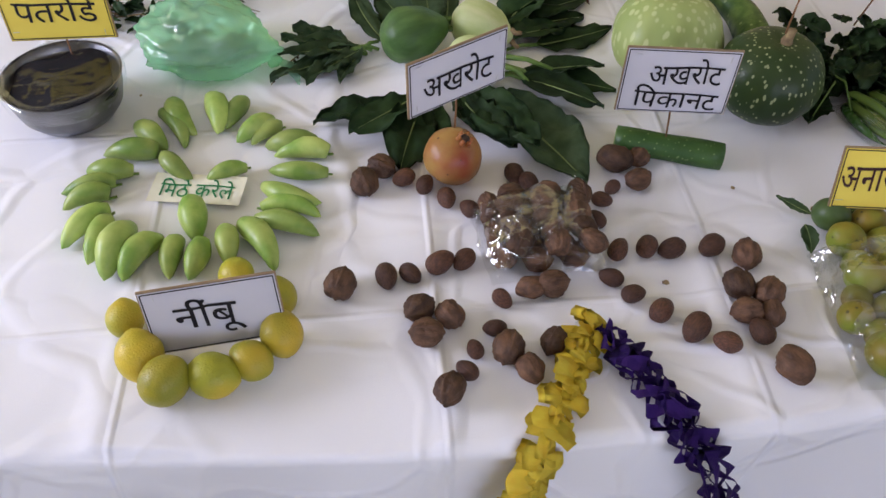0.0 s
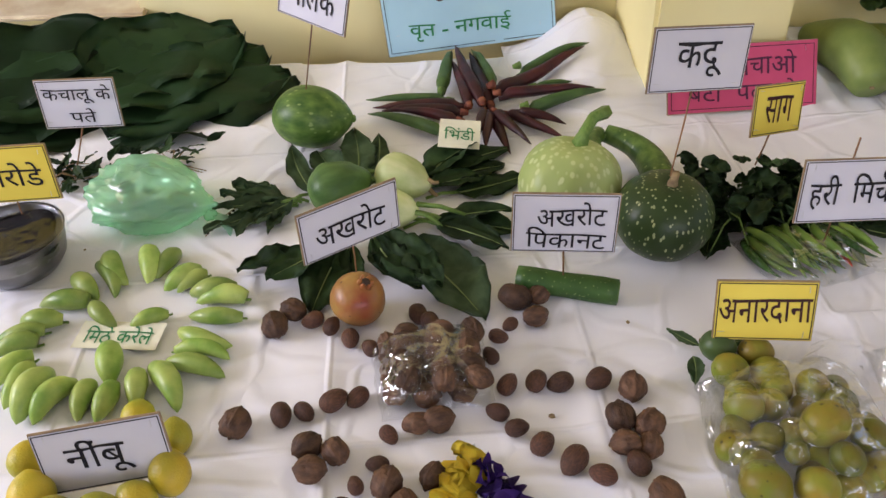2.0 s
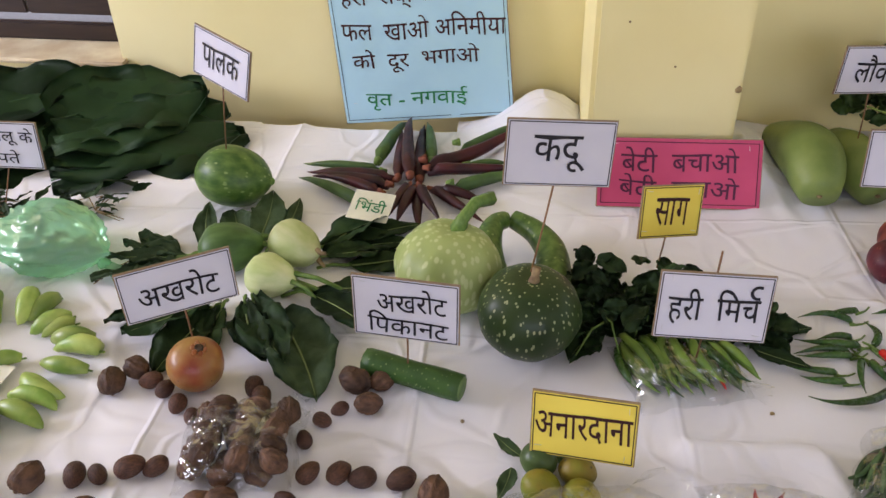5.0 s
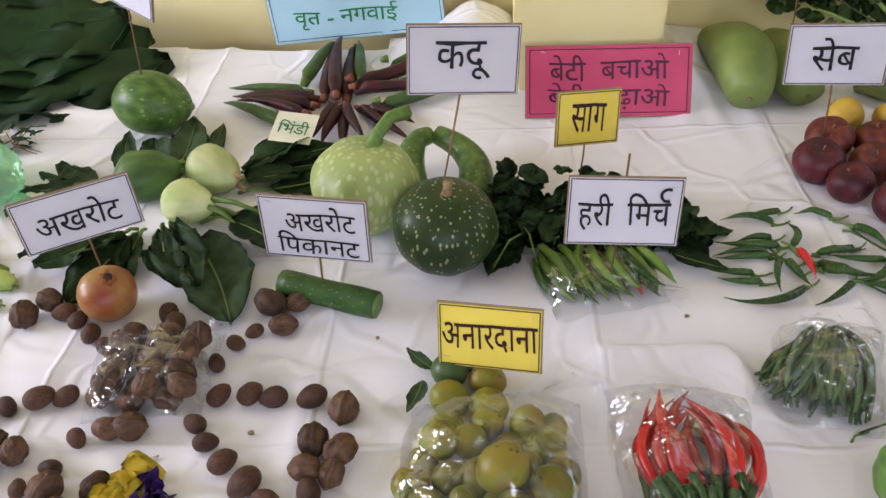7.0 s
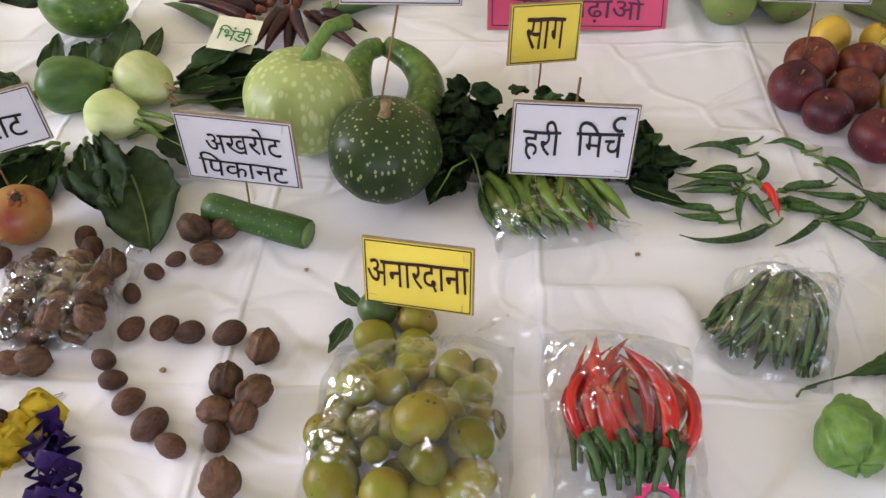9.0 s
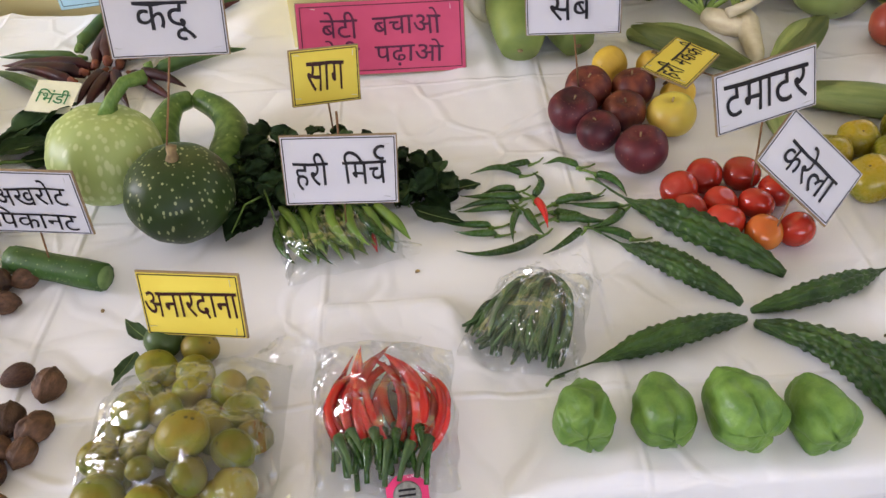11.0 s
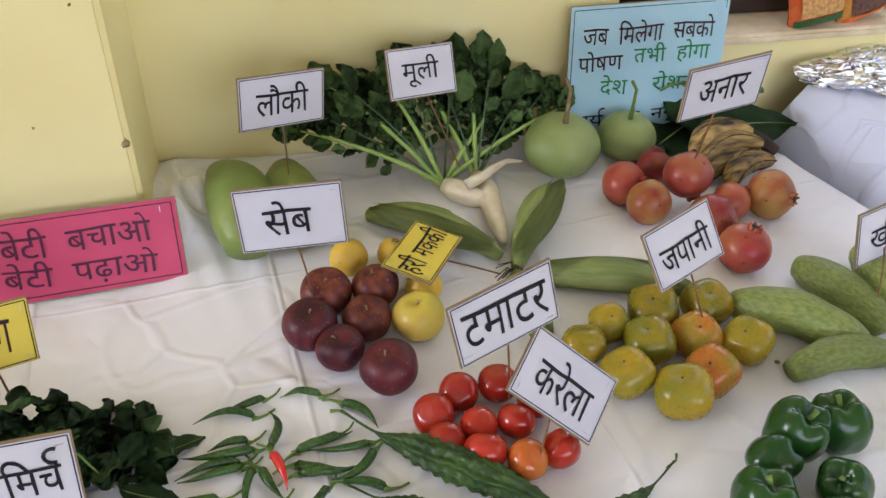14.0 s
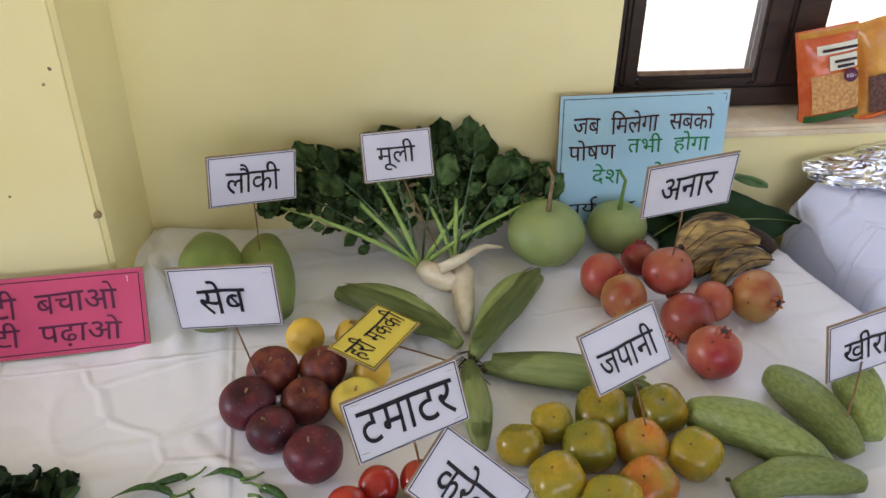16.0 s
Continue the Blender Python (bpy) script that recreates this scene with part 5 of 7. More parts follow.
# ---- pomegranates ----
def pomegranate(x, y, r, mat, label, tilt, yaw, up=0.0, group=""):
    bm = fruit(r, r * 0.95, 16, 26, rough=0.04, seed=x * 17, lobes=6, lobe=0.012, bottom=0.05 * r)
    ob = tagged(part("pomegranate", bm, mat), label, "pomegranate", group)
    ob.matrix_basis = pose(*seated(x, y, r * 0.95, up), tilt, 0, yaw)
    bm = bmesh.new()
    for k in range(6):
        t = 2 * math.pi * k / 6
        c, s = math.cos(t), math.sin(t)
        tube([(0.20 * r * c, 0.20 * r * s, r * 0.88), (0.20 * r * c, 0.20 * r * s, r * 1.00), (0.25 * r * c, 0.25 * r * s, r * 1.10)], [0.11 * r, 0.09 * r, 0.03 * r], 6, bm=bm)
    part("crown", bm, mat, ob, "dry pointed crown")
    part("crown_hollow", fruit(0.17 * r, 0.1 * r, 6, 10), M_SILK, ob).matrix_basis = pose(0, 0, r * 0.99)
    return ob


POMEGRANATES = [(1.561, 1.318, 0.796, 0.037), (1.644, 1.361, 0.789, 0.03), (1.646, 1.269, 0.823, 0.04), (1.571, 1.252, 0.795, 0.037), (1.645, 1.185, 0.798, 0.04), (1.709, 1.226, 0.79, 0.032), (1.773, 1.215, 0.799, 0.041), (1.645, 1.102, 0.797, 0.039)]
for i, (x, y, z, r) in enumerate(POMEGRANATES):
    pomegranate(x, y, r, M_POMEGRANATE_PALE if i in (3, 6) else M_POMEGRANATE, "pink and yellow pomegranate in a heap" if i in (3, 6) else "red pomegranate with brown scars in a heap",
                (70, 20, 150, 95, 120, 60, 75, 10)[i], (40, 160, 20, 200, 300, 90, 20, 60)[i], 0.028 if i == 2 else 0, "heap of pomegranates")
pomegranate(0.038, 0.852, 0.037, M_POMEGRANATE_PALE, "yellow and red pomegranate holding a straw sign", 24, 64)


# ---- bell peppers ----
PEPPERS = [(1.491, 0.783, 0.798, 0.042), (1.548, 0.779, 0.797, 0.041), (1.444, 0.76, 0.789, 0.033), (1.396, 0.712, 0.797, 0.041), (1.441, 0.656, 0.799, 0.043), (1.496, 0.706, 0.791, 0.035)]
for i, (x, y, z, r) in enumerate(PEPPERS):
    r *= 0.87
    bm = fruit(r * 0.98, r * 1.0, 18, 32, top=0.42 * r, bottom=0.25 * r, taper=0.05, rough=0.05, seed=i * 2.3, power=0.62)
    for v in bm.verts:
        th, t = math.atan2(v.co.y, v.co.x), v.co.z / r
        k = 1 - 0.10 * (0.5 - 0.5 * math.cos(4 * th + i)) ** 2 * (0.5 + 0.5 * abs(t)) 
        v.co.x *= k
        v.co.y *= k
        v.co.z += 0.10 * r * math.cos(4 * th + i) * max(0, t) ** 2
    ob = tagged(part("bell_pepper", bm, M_PEPPER), "glossy dark green lobed bell pepper", "bell pepper", "heap of bell peppers")
    ob.matrix_basis = pose(*seated(x, y, r * 0.92), (12, -14, 60, 8, -10, 30)[i], (10, 6, -20, -4, 8, 10)[i], 50 * i)
    part("stalk", tube([(0, 0, r * 0.55), (0.002, 0, r * 0.8), (0.006, 0.002, r * 1.02)], [r * 0.12, r * 0.08, r * 0.1], 7), M_STEM, ob)

# ---- round gourds ----
for x, y, r, sx, st in ((1.505, 1.441, 0.067, 0.010, 0.078), (1.640, 1.454, 0.053, 0.012, 0.07)):
    bm = fruit(r, r * 0.80, 18, 28, top=0.10 * r, bottom=0.08 * r, rough=0.03, seed=x)
    ob = tagged(part("round_gourd", bm, M_ROUND_GOURD), "round light green gourd with a thin curved stalk", "gourd", "round gourds")
    ob.matrix_basis = pose(*seated(x, y, r * 0.78), 4, -3, 20)
    z = r * 0.72
    part("stalk", tube([(0, 0, z - 0.004), (0.001, 0, z + st * 0.35), (sx * 0.6, 0.004, z + st * 0.75), (-sx * 0.3, 0.008, z + st)], [0.005, 0.0032, 0.0028, 0.003], 8), M_STEM_DRY if r > 0.06 else M_STEM, ob)

# ---- pumpkins and crookneck squashes ----
pk = thing("pumpkin", pose(0.351, 1.034, T + 0.068, -8, 6, 0), "pale green speckled round pumpkin with a thick green stalk", "pumpkin")
bm = fruit(0.077, 0.068, 20, 48, top=0.010, bottom=0.008, lobes=10, lobe=0.022, rough=0.03, seed=2)
part("body", bm, M_PUMPKIN_LIGHT, pk)
part("stalk", tube([(0.008, 0.006, 0.052), (0.014, 0.012, 0.072), (0.030, 0.028, 0.092), (0.052, 0.046, 0.094)], [0.014, 0.0085, 0.0085, 0.010], 10, lambda th, t: 1 + 0.10 * math.cos(5 * th)), M_STEM, pk, "ribbed green stalk")
pk = thing("pumpkin", pose(0.466, 0.945, T + 0.0625, 4, 3, 30), "dark green pumpkin with pale speckles and a dry stalk", "pumpkin")
bm = fruit(0.070, 0.0615, 20, 48, top=0.008, bottom=0.008, lobes=10, lobe=0.012, rough=0.02, seed=5)
part("body", bm, M_PUMPKIN_DARK, pk)
part("stalk", tube([(0, 0, 0.050), (0.001, 0, 0.062), (0.003, 0.002, 0.072)], [0.009, 0.0055, 0.0062], 9, lambda th, t: 1 + 0.14 * math.cos(5 * th)), M_STEM_DRY, pk, "short dry brown stalk")
for pts, rad, shade in (
        ([(0.414, 1.034, 0.030), (0.408, 1.077, 0.034), (0.402, 1.125, 0.046), (0.411, 1.172, 0.055), (0.429, 1.191, 0.050)], [0.021, 0.026, 0.022, 0.016, 0.014], 0),
        ([(0.492, 1.028, 0.026), (0.503, 1.080, 0.028), (0.502, 1.132, 0.034), (0.478, 1.170, 0.044), (0.442, 1.193, 0.050)], [0.024, 0.027, 0.024, 0.019, 0.015], 1)):
    fine, rr = [], []
    for i in range(17):
        t = i / 16 * 4
        k = min(3, int(t))
        f = t - k
        fine.append(Vector(pts[k]).lerp(Vector(pts[k + 1]), f) + Vector((0, 0, T)))
        rr.append(rad[k] * (1 - f) + rad[k + 1] * f)
    for _ in range(3):
        fine = [fine[0]] + [(a + b * 2 + c) / 4 for a, b, c in zip(fine, fine[1:], fine[2:])] + [fine[-1]]
    rr[0] *= 0.5
    mid = fine[8].copy()
    ob = tagged(part("crookneck_squash", tube([v - mid for v in fine], rr, 14, lambda th, t: 1 + 0.025 * math.cos(5 * th)), M_MELON), "long curved green squash lying behind the pumpkins", "squash", "crookneck squashes")
    ob.matrix_basis = Matrix.Translation(mid)

# ---- melon, kohlrabi ----
bm = fruit(0.055, 0.067, 18, 30, rough=0.03, seed=7, lobes=10, lobe=0.010)
for v in bm.verts:
    v.co.z += 0.010 * max(0, v.co.z / 0.067) ** 12
ob = tagged(part("melon", bm, M_MELON), "oval green melon with fine pale streaks", "melon")
ob.matrix_basis = pose(-0.047, 1.305, T + 0.056, 90, 0, 78)
part("stalk", fruit(0.007, 0.004, 5, 10), M_STEM, ob).matrix_basis = pose(0, 0, 0.076)
for i, (x, y, r, h, yaw, mat, what) in enumerate(((0.006, 1.112, 0.040, 0.050, 18, M_KOHLRABI_DARK, "dark green leafy kohlrabi bulb"), (0.106, 1.124, 0.038, 0.046, -38, M_KOHLRABI, "pale green kohlrabi bulb"), (0.086, 1.048, 0.034, 0.039, -14, M_KOHLRABI, "pale green kohlrabi bulb with stalks"))):
    bm = fruit(r, h, 22, 36, taper=-0.24, rough=0.06, seed=i * 4 + 1, lobes=5, lobe=0.022, twist=0.5)
    for v in bm.verts:
        th, t = math.atan2(v.co.y, v.co.x), v.co.z / h
        # overlapping leaf sheaths end in shallow steps round the bulb
        step = (3 * th / (2 * math.pi) + 1.3 * t + i * 0.3) % 1.0
        k = 1 + 0.030 * step - 0.02
        v.co.x, v.co.y = v.co.x * k, v.co.y * k
        v.co.z += 0.10 * h * max(0, t) ** 8
    ob = tagged(part("kohlrabi", bm, mat), what, "kohlrabi", "kohlrabi bulbs")
    ob.matrix_basis = pose(x, y, T + r * 0.97, 0, 86, yaw)
    for k in range((3, 2, 3)[i]):
        t = k * 2.1 + 0.4
        c, q = math.cos(t), math.sin(t)
        ln = (0.018, 0.012, 0.055)[i] * (1 + 0.3 * math.sin(k * 2.0))
        part("stalk", tube([(0.008 * c, 0.008 * q, h * 0.98), (0.010 * c + 0.006, 0.010 * q, h + ln * 0.5), (0.014 * c + (0.026 if i == 2 else 0.008), 0.016 * q, h + ln)], [0.0045, 0.0036, 0.0030], 7), M_STEM if i != 1 else M_STEM_DRY, ob)


def spray(rows, mat, label, kind="oval", group="", name="greens_leaf", stalk=0.03, wave=0.16, up=0.006):
    for i, (x, y, yaw, ln, wd) in enumerate(rows):
        leaf_thing(name, x, y, yaw, ln, wd, mat, label, kind, up + 0.004 * (i % 3), rng.uniform(0, 9), rng.uniform(-12, 12), i * 1.7 + x * 5, rng.uniform(0.0, 0.08), rng.uniform(0.05, 0.22), wave, stalk, group=group)


def laid(rows, mat, label, kind="oval", group="", stalk=0.02, wave=0.14, crinkle=0.085, up=0.006):
    """Leaves lying from a stalk end to a tip on the cloth."""
    for i, (x0, y0, x1, y1, wd) in enumerate(rows):
        leaf_thing("greens_leaf", x0, y0, math.degrees(math.atan2(y1 - y0, x1 - x0)), math.hypot(x1 - x0, y1 - y0), wd, mat, label, kind, up + 0.004 * (i % 3), rng.uniform(0, 6), rng.uniform(-10, 10), i * 1.7 + x0 * 5, rng.uniform(0.0, 0.05), rng.uniform(0.06, 0.20), wave, stalk, group=group, crinkle=crinkle)


# the leaves round the kohlrabi
laid([(0.012, 1.150, -0.078, 1.222, 0.056), (0.004, 1.160, -0.040, 1.262, 0.058), (0.030, 1.155, 0.046, 1.292, 0.062), (0.052, 1.160, 0.096, 1.300, 0.036), (-0.036, 1.130, -0.108, 1.252, 0.040)], M_LEAF_MID, "grey-green kohlrabi leaf fanned on the cloth", group="kohlrabi leaves")
laid([(0.142, 1.146, 0.262, 1.212, 0.075), (0.138, 1.160, 0.215, 1.262, 0.068), (0.150, 1.128, 0.232, 1.158, 0.052), (0.160, 1.170, 0.275, 1.248, 0.050)], M_LEAF, "dark green kohlrabi leaf under the okra", group="kohlrabi leaves")
laid([(0.188, 1.116, 0.312, 1.136, 0.062), (0.150, 1.040, 0.268, 1.056, 0.048), (0.150, 1.026, 0.262, 0.962, 0.060), (0.172, 1.040, 0.285, 1.010, 0.050)], M_LEAF, "dark green long leaf lying beside the pumpkins", "lance", "kohlrabi leaves", stalk=0.05)
laid([(0.106, 0.992, 0.226, 0.832, 0.098)], M_LEAF_MID, "broad smooth grey-green leaf behind the walnuts", group="spinach leaves", wave=0.12, crinkle=0.10)
laid([(0.066, 1.012, 0.128, 0.858, 0.076), (0.058, 1.000, 0.096, 0.868, 0.058)], M_LEAF, "crinkled dark green leaf behind the walnuts", group="spinach leaves", wave=0.16, crinkle=0.22, up=0.012)
laid([(0.010, 0.992, -0.038, 0.862, 0.072), (-0.010, 0.990, -0.134, 0.944, 0.058), (0.004, 0.996, -0.088, 0.912, 0.060), (0.022, 1.000, 0.012, 0.884, 0.050)], M_LEAF, "dark green spinach leaf behind the pomegranate", group="spinach leaves", wave=0.18, crinkle=0.16)
laid([(-0.090, 1.130, -0.172, 1.176, 0.046), (-0.075, 1.122, -0.190, 1.142, 0.042), (-0.086, 1.112, -0.196, 1.102, 0.044), (-0.092, 1.106, -0.206, 1.066, 0.040), (-0.088, 1.104, -0.158, 1.048, 0.046), (-0.070, 1.112, -0.128, 1.066, 0.036), (-0.100, 1.136, -0.150, 1.188, 0.034), (-0.078, 1.098, -0.112, 1.044, 0.030)],
     M_LEAF_MID, "limp grey-green leaf in a wilted bunch", "lance", group="wilted bunch", wave=0.3, stalk=0.03, crinkle=0.16)

# ---- cut ridge gourd ----
cut = thing("cut_gourd", pose(0.318, 0.866, T + 0.0175), "green cut length of ridge gourd lying on the cloth", "gourd")
d = Vector((0.130, -0.045, 0)).normalized()
pts = [d * (-0.068 + 0.136 * i / 10) for i in range(11)]
part("body", tube(pts, [0.0175 + 0.002 * math.sin(i) * 0.3 for i in range(11)], 20, lambda th, t: 1 + 0.035 * math.cos(10 * th)), M_LOOFA, cut)
for s in (-1, 1):
    part("cut_face", tube([d * s * 0.0678, d * s * 0.0690], [0.0148, 0.0140], 20), M_FLESH, cut, "pale cut face")

# ---- corn ----
for i, (p, q, r) in enumerate((((1.139, 1.374), (1.303, 1.215), 0.023), ((1.468, 1.360), (1.316, 1.183), 0.0245), ((1.536, 1.070), (1.325, 1.160), 0.022), ((1.284, 1.005), (1.305, 1.168), 0.018))):
    ob = along(p, q, r, lambda t: (0.16 + 0.95 * math.sin(math.pi * min(1, 0.05 + 0.88 * t) ** 0.85) ** 0.95), M_HUSK, "corn_cob", 40, (0.05, -0.04, 0.03, 0.0)[i], 0, lambda th, t: 0.95 + 0.14 * ((3 * th / (2 * math.pi) + 0.35 * t) % 1.0) + 0.02 * math.sin(17 * th), n=20)
    tagged(ob, "corn cob in its green husk", "corn", "corn cobs in a star")
    d3 = Vector((q[0] - p[0], q[1] - p[1], 0))
    yaw = math.degrees(math.atan2(d3.y, d3.x))
    for k in range(2):
        # outer husks, curved round the cob from its stalk end
        bm, rows = bmesh.new(), []
        for u in range(19):
            t = u / 18
            rr = r * 1.09 * (0.16 + 0.95 * math.sin(math.pi * min(1, 0.05 + 0.88 * (0.04 + 0.90 * t)) ** 0.85) ** 0.95)
            half = 0.95 * math.sin(math.pi * (0.10 + 0.88 * (1 - t)) ** 0.8) ** 0.6
            mid = math.radians((62, 128)[k]) + 0.25 * math.sin(2 * t + i)
            rows.append([bm.verts.new((d3.length * (0.03 + 0.92 * t), rr * math.cos(mid + half * (w / 4 - 1)) , rr * math.sin(mid + half * (w / 4 - 1)) + 0.0012 * k)) for w in range(9)])
        faces = [bm.faces.new((a[w], b[w], b[w + 1], a[w + 1])) for a, b in zip(rows, rows[1:]) for w in range(8)]
        bmesh.ops.solidify(bm, geom=faces, thickness=0.0006)
        lf = part("husk_leaf", bm, M_HUSK, ob)
        lf.matrix_basis = Matrix.Translation(Vector((p[0], p[1], T + 0.003 + r)) - ob.location) @ pose(0, 0, 0, 0, 0, yaw)
bm = bmesh.new()
for k in range(34):
    a = rng.uniform(0, 6.28)
    ln = rng.uniform(0.015, 0.05)
    tube([(0, 0, 0.008), (ln * 0.5 * math.cos(a), ln * 0.5 * math.sin(a), rng.uniform(0.008, 0.02)), (ln * math.cos(a + 0.5), ln * math.sin(a + 0.5), 0.003)], [0.0012, 0.0010, 0.0007], 5, bm=bm)
ob = tagged(part("corn_silk", bm, M_SILK), "dark dry corn silk where the cobs meet", "corn silk", kind="stuff")
ob.matrix_basis = pose(1.310, 1.169, T + 0.004)

# ---- cucumbers ----
CUCUMBERS = [(1.708, 1.055, 1.735, 0.906, 0.031), (1.566, 1.008, 1.686, 0.892, 0.033), (1.561, 0.877, 1.718, 0.865, 0.025), (1.823, 1.053, 1.772, 0.927, 0.034)]
for i, (x0, y0, x1, y1, r) in enumerate(CUCUMBERS + [(1.659, 0.718, 1.76, 0.80, 0.028)]):
    r *= 0.93
    ob = along((x0, y0), (x1, y1), r, lambda t: 0.30 + 0.74 * math.sin(math.pi * (0.04 + 0.92 * t)) ** 0.45 - 0.08 * t, M_CUCUMBER, "cucumber", 28, (0.03, -0.02, 0.05, 0.0, 0.03)[i], 0, lambda th, t: 1 + 0.02 * math.cos(6 * th) + 0.022 * math.sin(17 * t + 2 * th) * math.sin(5 * th + 4 * t) + 0.018 * math.sin(7 * t + i), n=36)
    tagged(ob, "thick pale green cucumber with yellow streaks" if i in (1, 2) else "mottled dark green cucumber on the cloth", "cucumber", "heap of cucumbers")
    part("stalk_end", fruit(r * 0.16, r * 0.08, 5, 8), M_STEM_DRY, ob).matrix_basis = Matrix.Translation(Vector((x1, y1, ob.location.z)) - ob.location)

# ---- bottle gourds ----
for i, (p, q, r) in enumerate((((0.928, 1.535), (0.944, 1.305), 0.053), ((1.036, 1.530), (1.042, 1.318), 0.046))):
    ob = along(p, q, r, lambda t: 0.22 + 0.80 * math.sin(math.pi * (0.06 + 0.86 * t ** 1.15)) ** 0.6 * (0.80 + 0.24 * t), M_LAUKI, "bottle_gourd", 24, (0.05, -0.05)[i], 0.0, None, n=22)
    tagged(ob, "long smooth light green bottle gourd against the wall", "gourd", "bottle gourds")
    part("blossom_scar", fruit(0.005, 0.003, 5, 8), M_STEM_DRY, ob).matrix_basis = Matrix.Translation(Vector((q[0], q[1] - 0.002, T + r * 0.7)) - ob.location)

# ---- radishes ----
M_STALK = material("pale_green_radish_stalk", (0.34, 0.46, 0.13), (0.25, 0.38, 0.09), rough=0.45, scale=60, bump=0.2)
rad = thing("radish_bunch", Matrix(), "bunch of white radishes with dark leafy tops by the wall", "radish")
roots = (([(1.344, 1.430), (1.345, 1.382), (1.334, 1.329), (1.327, 1.284), (1.318, 1.241)], [0.016, 0.0205, 0.0175, 0.0145, 0.006]),
         ([(1.285, 1.423), (1.298, 1.401), (1.315, 1.377), (1.331, 1.364), (1.341, 1.359)], [0.014, 0.0205, 0.0185, 0.014, 0.008]),
         ([(1.305, 1.377), (1.333, 1.380), (1.364, 1.399), (1.390, 1.419), (1.423, 1.425)], [0.0095, 0.0085, 0.0065, 0.0048, 0.002]))
for k, (pts, rr) in enumerate(roots):
    z = T + (0.019, 0.019, 0.043)[k]
    part("root", tube([(x, y, z + (0.012 * math.sin(i * 0.8) if k == 2 else 0)) for i, (x, y) in enumerate(pts)], rr, 12, lambda th, t: 1 + 0.04 * math.sin(11 * t + th)), M_RADISH, rad)
tops = []
for k in range(16):
    a = k / 15
    src = Vector((1.343 if k % 3 else 1.285, 1.431, T + 0.018)) if a > 0.42 else Vector((1.283, 1.427, T + 0.018))
    tip = Vector((1.062 + 0.455 * a, 1.548 - 0.04 * abs(a - 0.5) * 2 + rng.uniform(-0.02, 0.02), T + 0.07 + 0.10 * math.sin(math.pi * (0.15 + 0.7 * a)) + rng.uniform(-0.03, 0.03)))
    mid = src.lerp(tip, 0.5) + Vector((0, 0, 0.012))
    pts = [src, src.lerp(mid, 0.5) + Vector((0, 0, 0.004)), mid, mid.lerp(tip, 0.5) + Vector((0, 0, 0.003)), tip]
    thick = 1.15 if k % 5 in (0, 2) else 0.5
    part("leaf_stalk", tube(pts, [0.0044 * thick, 0.0038 * thick, 0.0033 * thick, 0.0026 * thick, 0.0014], 7), M_STALK if thick > 1 else M_LEAF_MID, rad)
    tops.append(pts)
protos = [leaf(0.060, 0.046, "oval", 0.12, 0.16, 0.30, q * 2.1, bend=0.12 * (q - 1.5), crinkle=0.16) for q in range(4)]
protos = [part("radish_leaf", b, M_LEAF_RADISH, rad) for b in protos]


def facing(p, d, n, s):
    """A leaf at p that points along d, with its upper side towards n."""
    n = n.normalized()
    d = (d - n * d.dot(n)).normalized()
    m = Matrix((d, n.cross(d), n)).transposed().to_4x4() @ Matrix.Diagonal((s, s, s, 1))
    m.translation = p
    return m


def jitter(k):
    return Vector((rng.uniform(-k, k), rng.uniform(-k, k), rng.uniform(-k, k)))


for k, ob in enumerate(protos):
    ob.matrix_basis = facing(Vector((1.17 + 0.08 * k, 1.50, T + 0.13)), Vector((k - 1.5, 0, 1)), Vector((0, -1, 0.6)), 1.0)
for k, pts in enumerate(tops):
    way = (pts[4] - pts[0]).normalized()
    for i in range(18):
        t = 0.32 + 0.68 * i / 17
        p = pts[2].lerp(pts[4], (t - 0.5) * 2) if t > 0.5 else pts[0].lerp(pts[2], t * 2)
        out = Vector((-way.z, 0, way.x)) * (1 if i % 2 else -1)
        d = way * (0.5 + t) + out * (1.2 - t * 0.6)
        p = p + out * 0.006 + Vector((0, rng.uniform(0.002, 0.026), -0.004))
        p.y = min(p.y, wall_y(p.x) - 0.04)
        share("radish_leaf", protos[(i + k) % 4], rad, facing(p, d + jitter(0.4), Vector((0, -1, 0.75)) + jitter(0.7), rng.uniform(0.40, 0.66) * (0.50 + 0.60 * t)))
    p = pts[4].copy()
    p.y = min(p.y, wall_y(p.x) - 0.05)
    share("radish_leaf", protos[k % 4], rad, facing(p, way + jitter(0.25), Vector((0, -1, 0.5)) + jitter(0.45), rng.uniform(0.7, 0.95)))
for x, z in ((1.146, 0.905), (1.20, 0.935), (1.241, 0.962), (1.275, 0.980), (1.345, 0.985), (1.385, 0.985), (1.41, 0.955), (1.45, 0.935), (1.50, 0.905)):
    share("radish_leaf", protos[int(x * 100) % 4], rad, facing(Vector((x, wall_y(x) - 0.045, z - 0.062)), Vector((x - 1.31, 0, 0.25)) + jitter(0.08), Vector((0, -1, 0.3)) + jitter(0.3), rng.uniform(0.95, 1.15)))


# ---- bitter gourds ----
def warts(th, t):
    return 1 + 0.13 * math.cos(9 * th + 0.7 * math.sin(24 * t)) + 0.10 * math.sin(120 * t + 2.5 * math.sin(3 * th)) * math.cos(9 * th) + 0.05 * math.sin(41 * t + 5 * th)


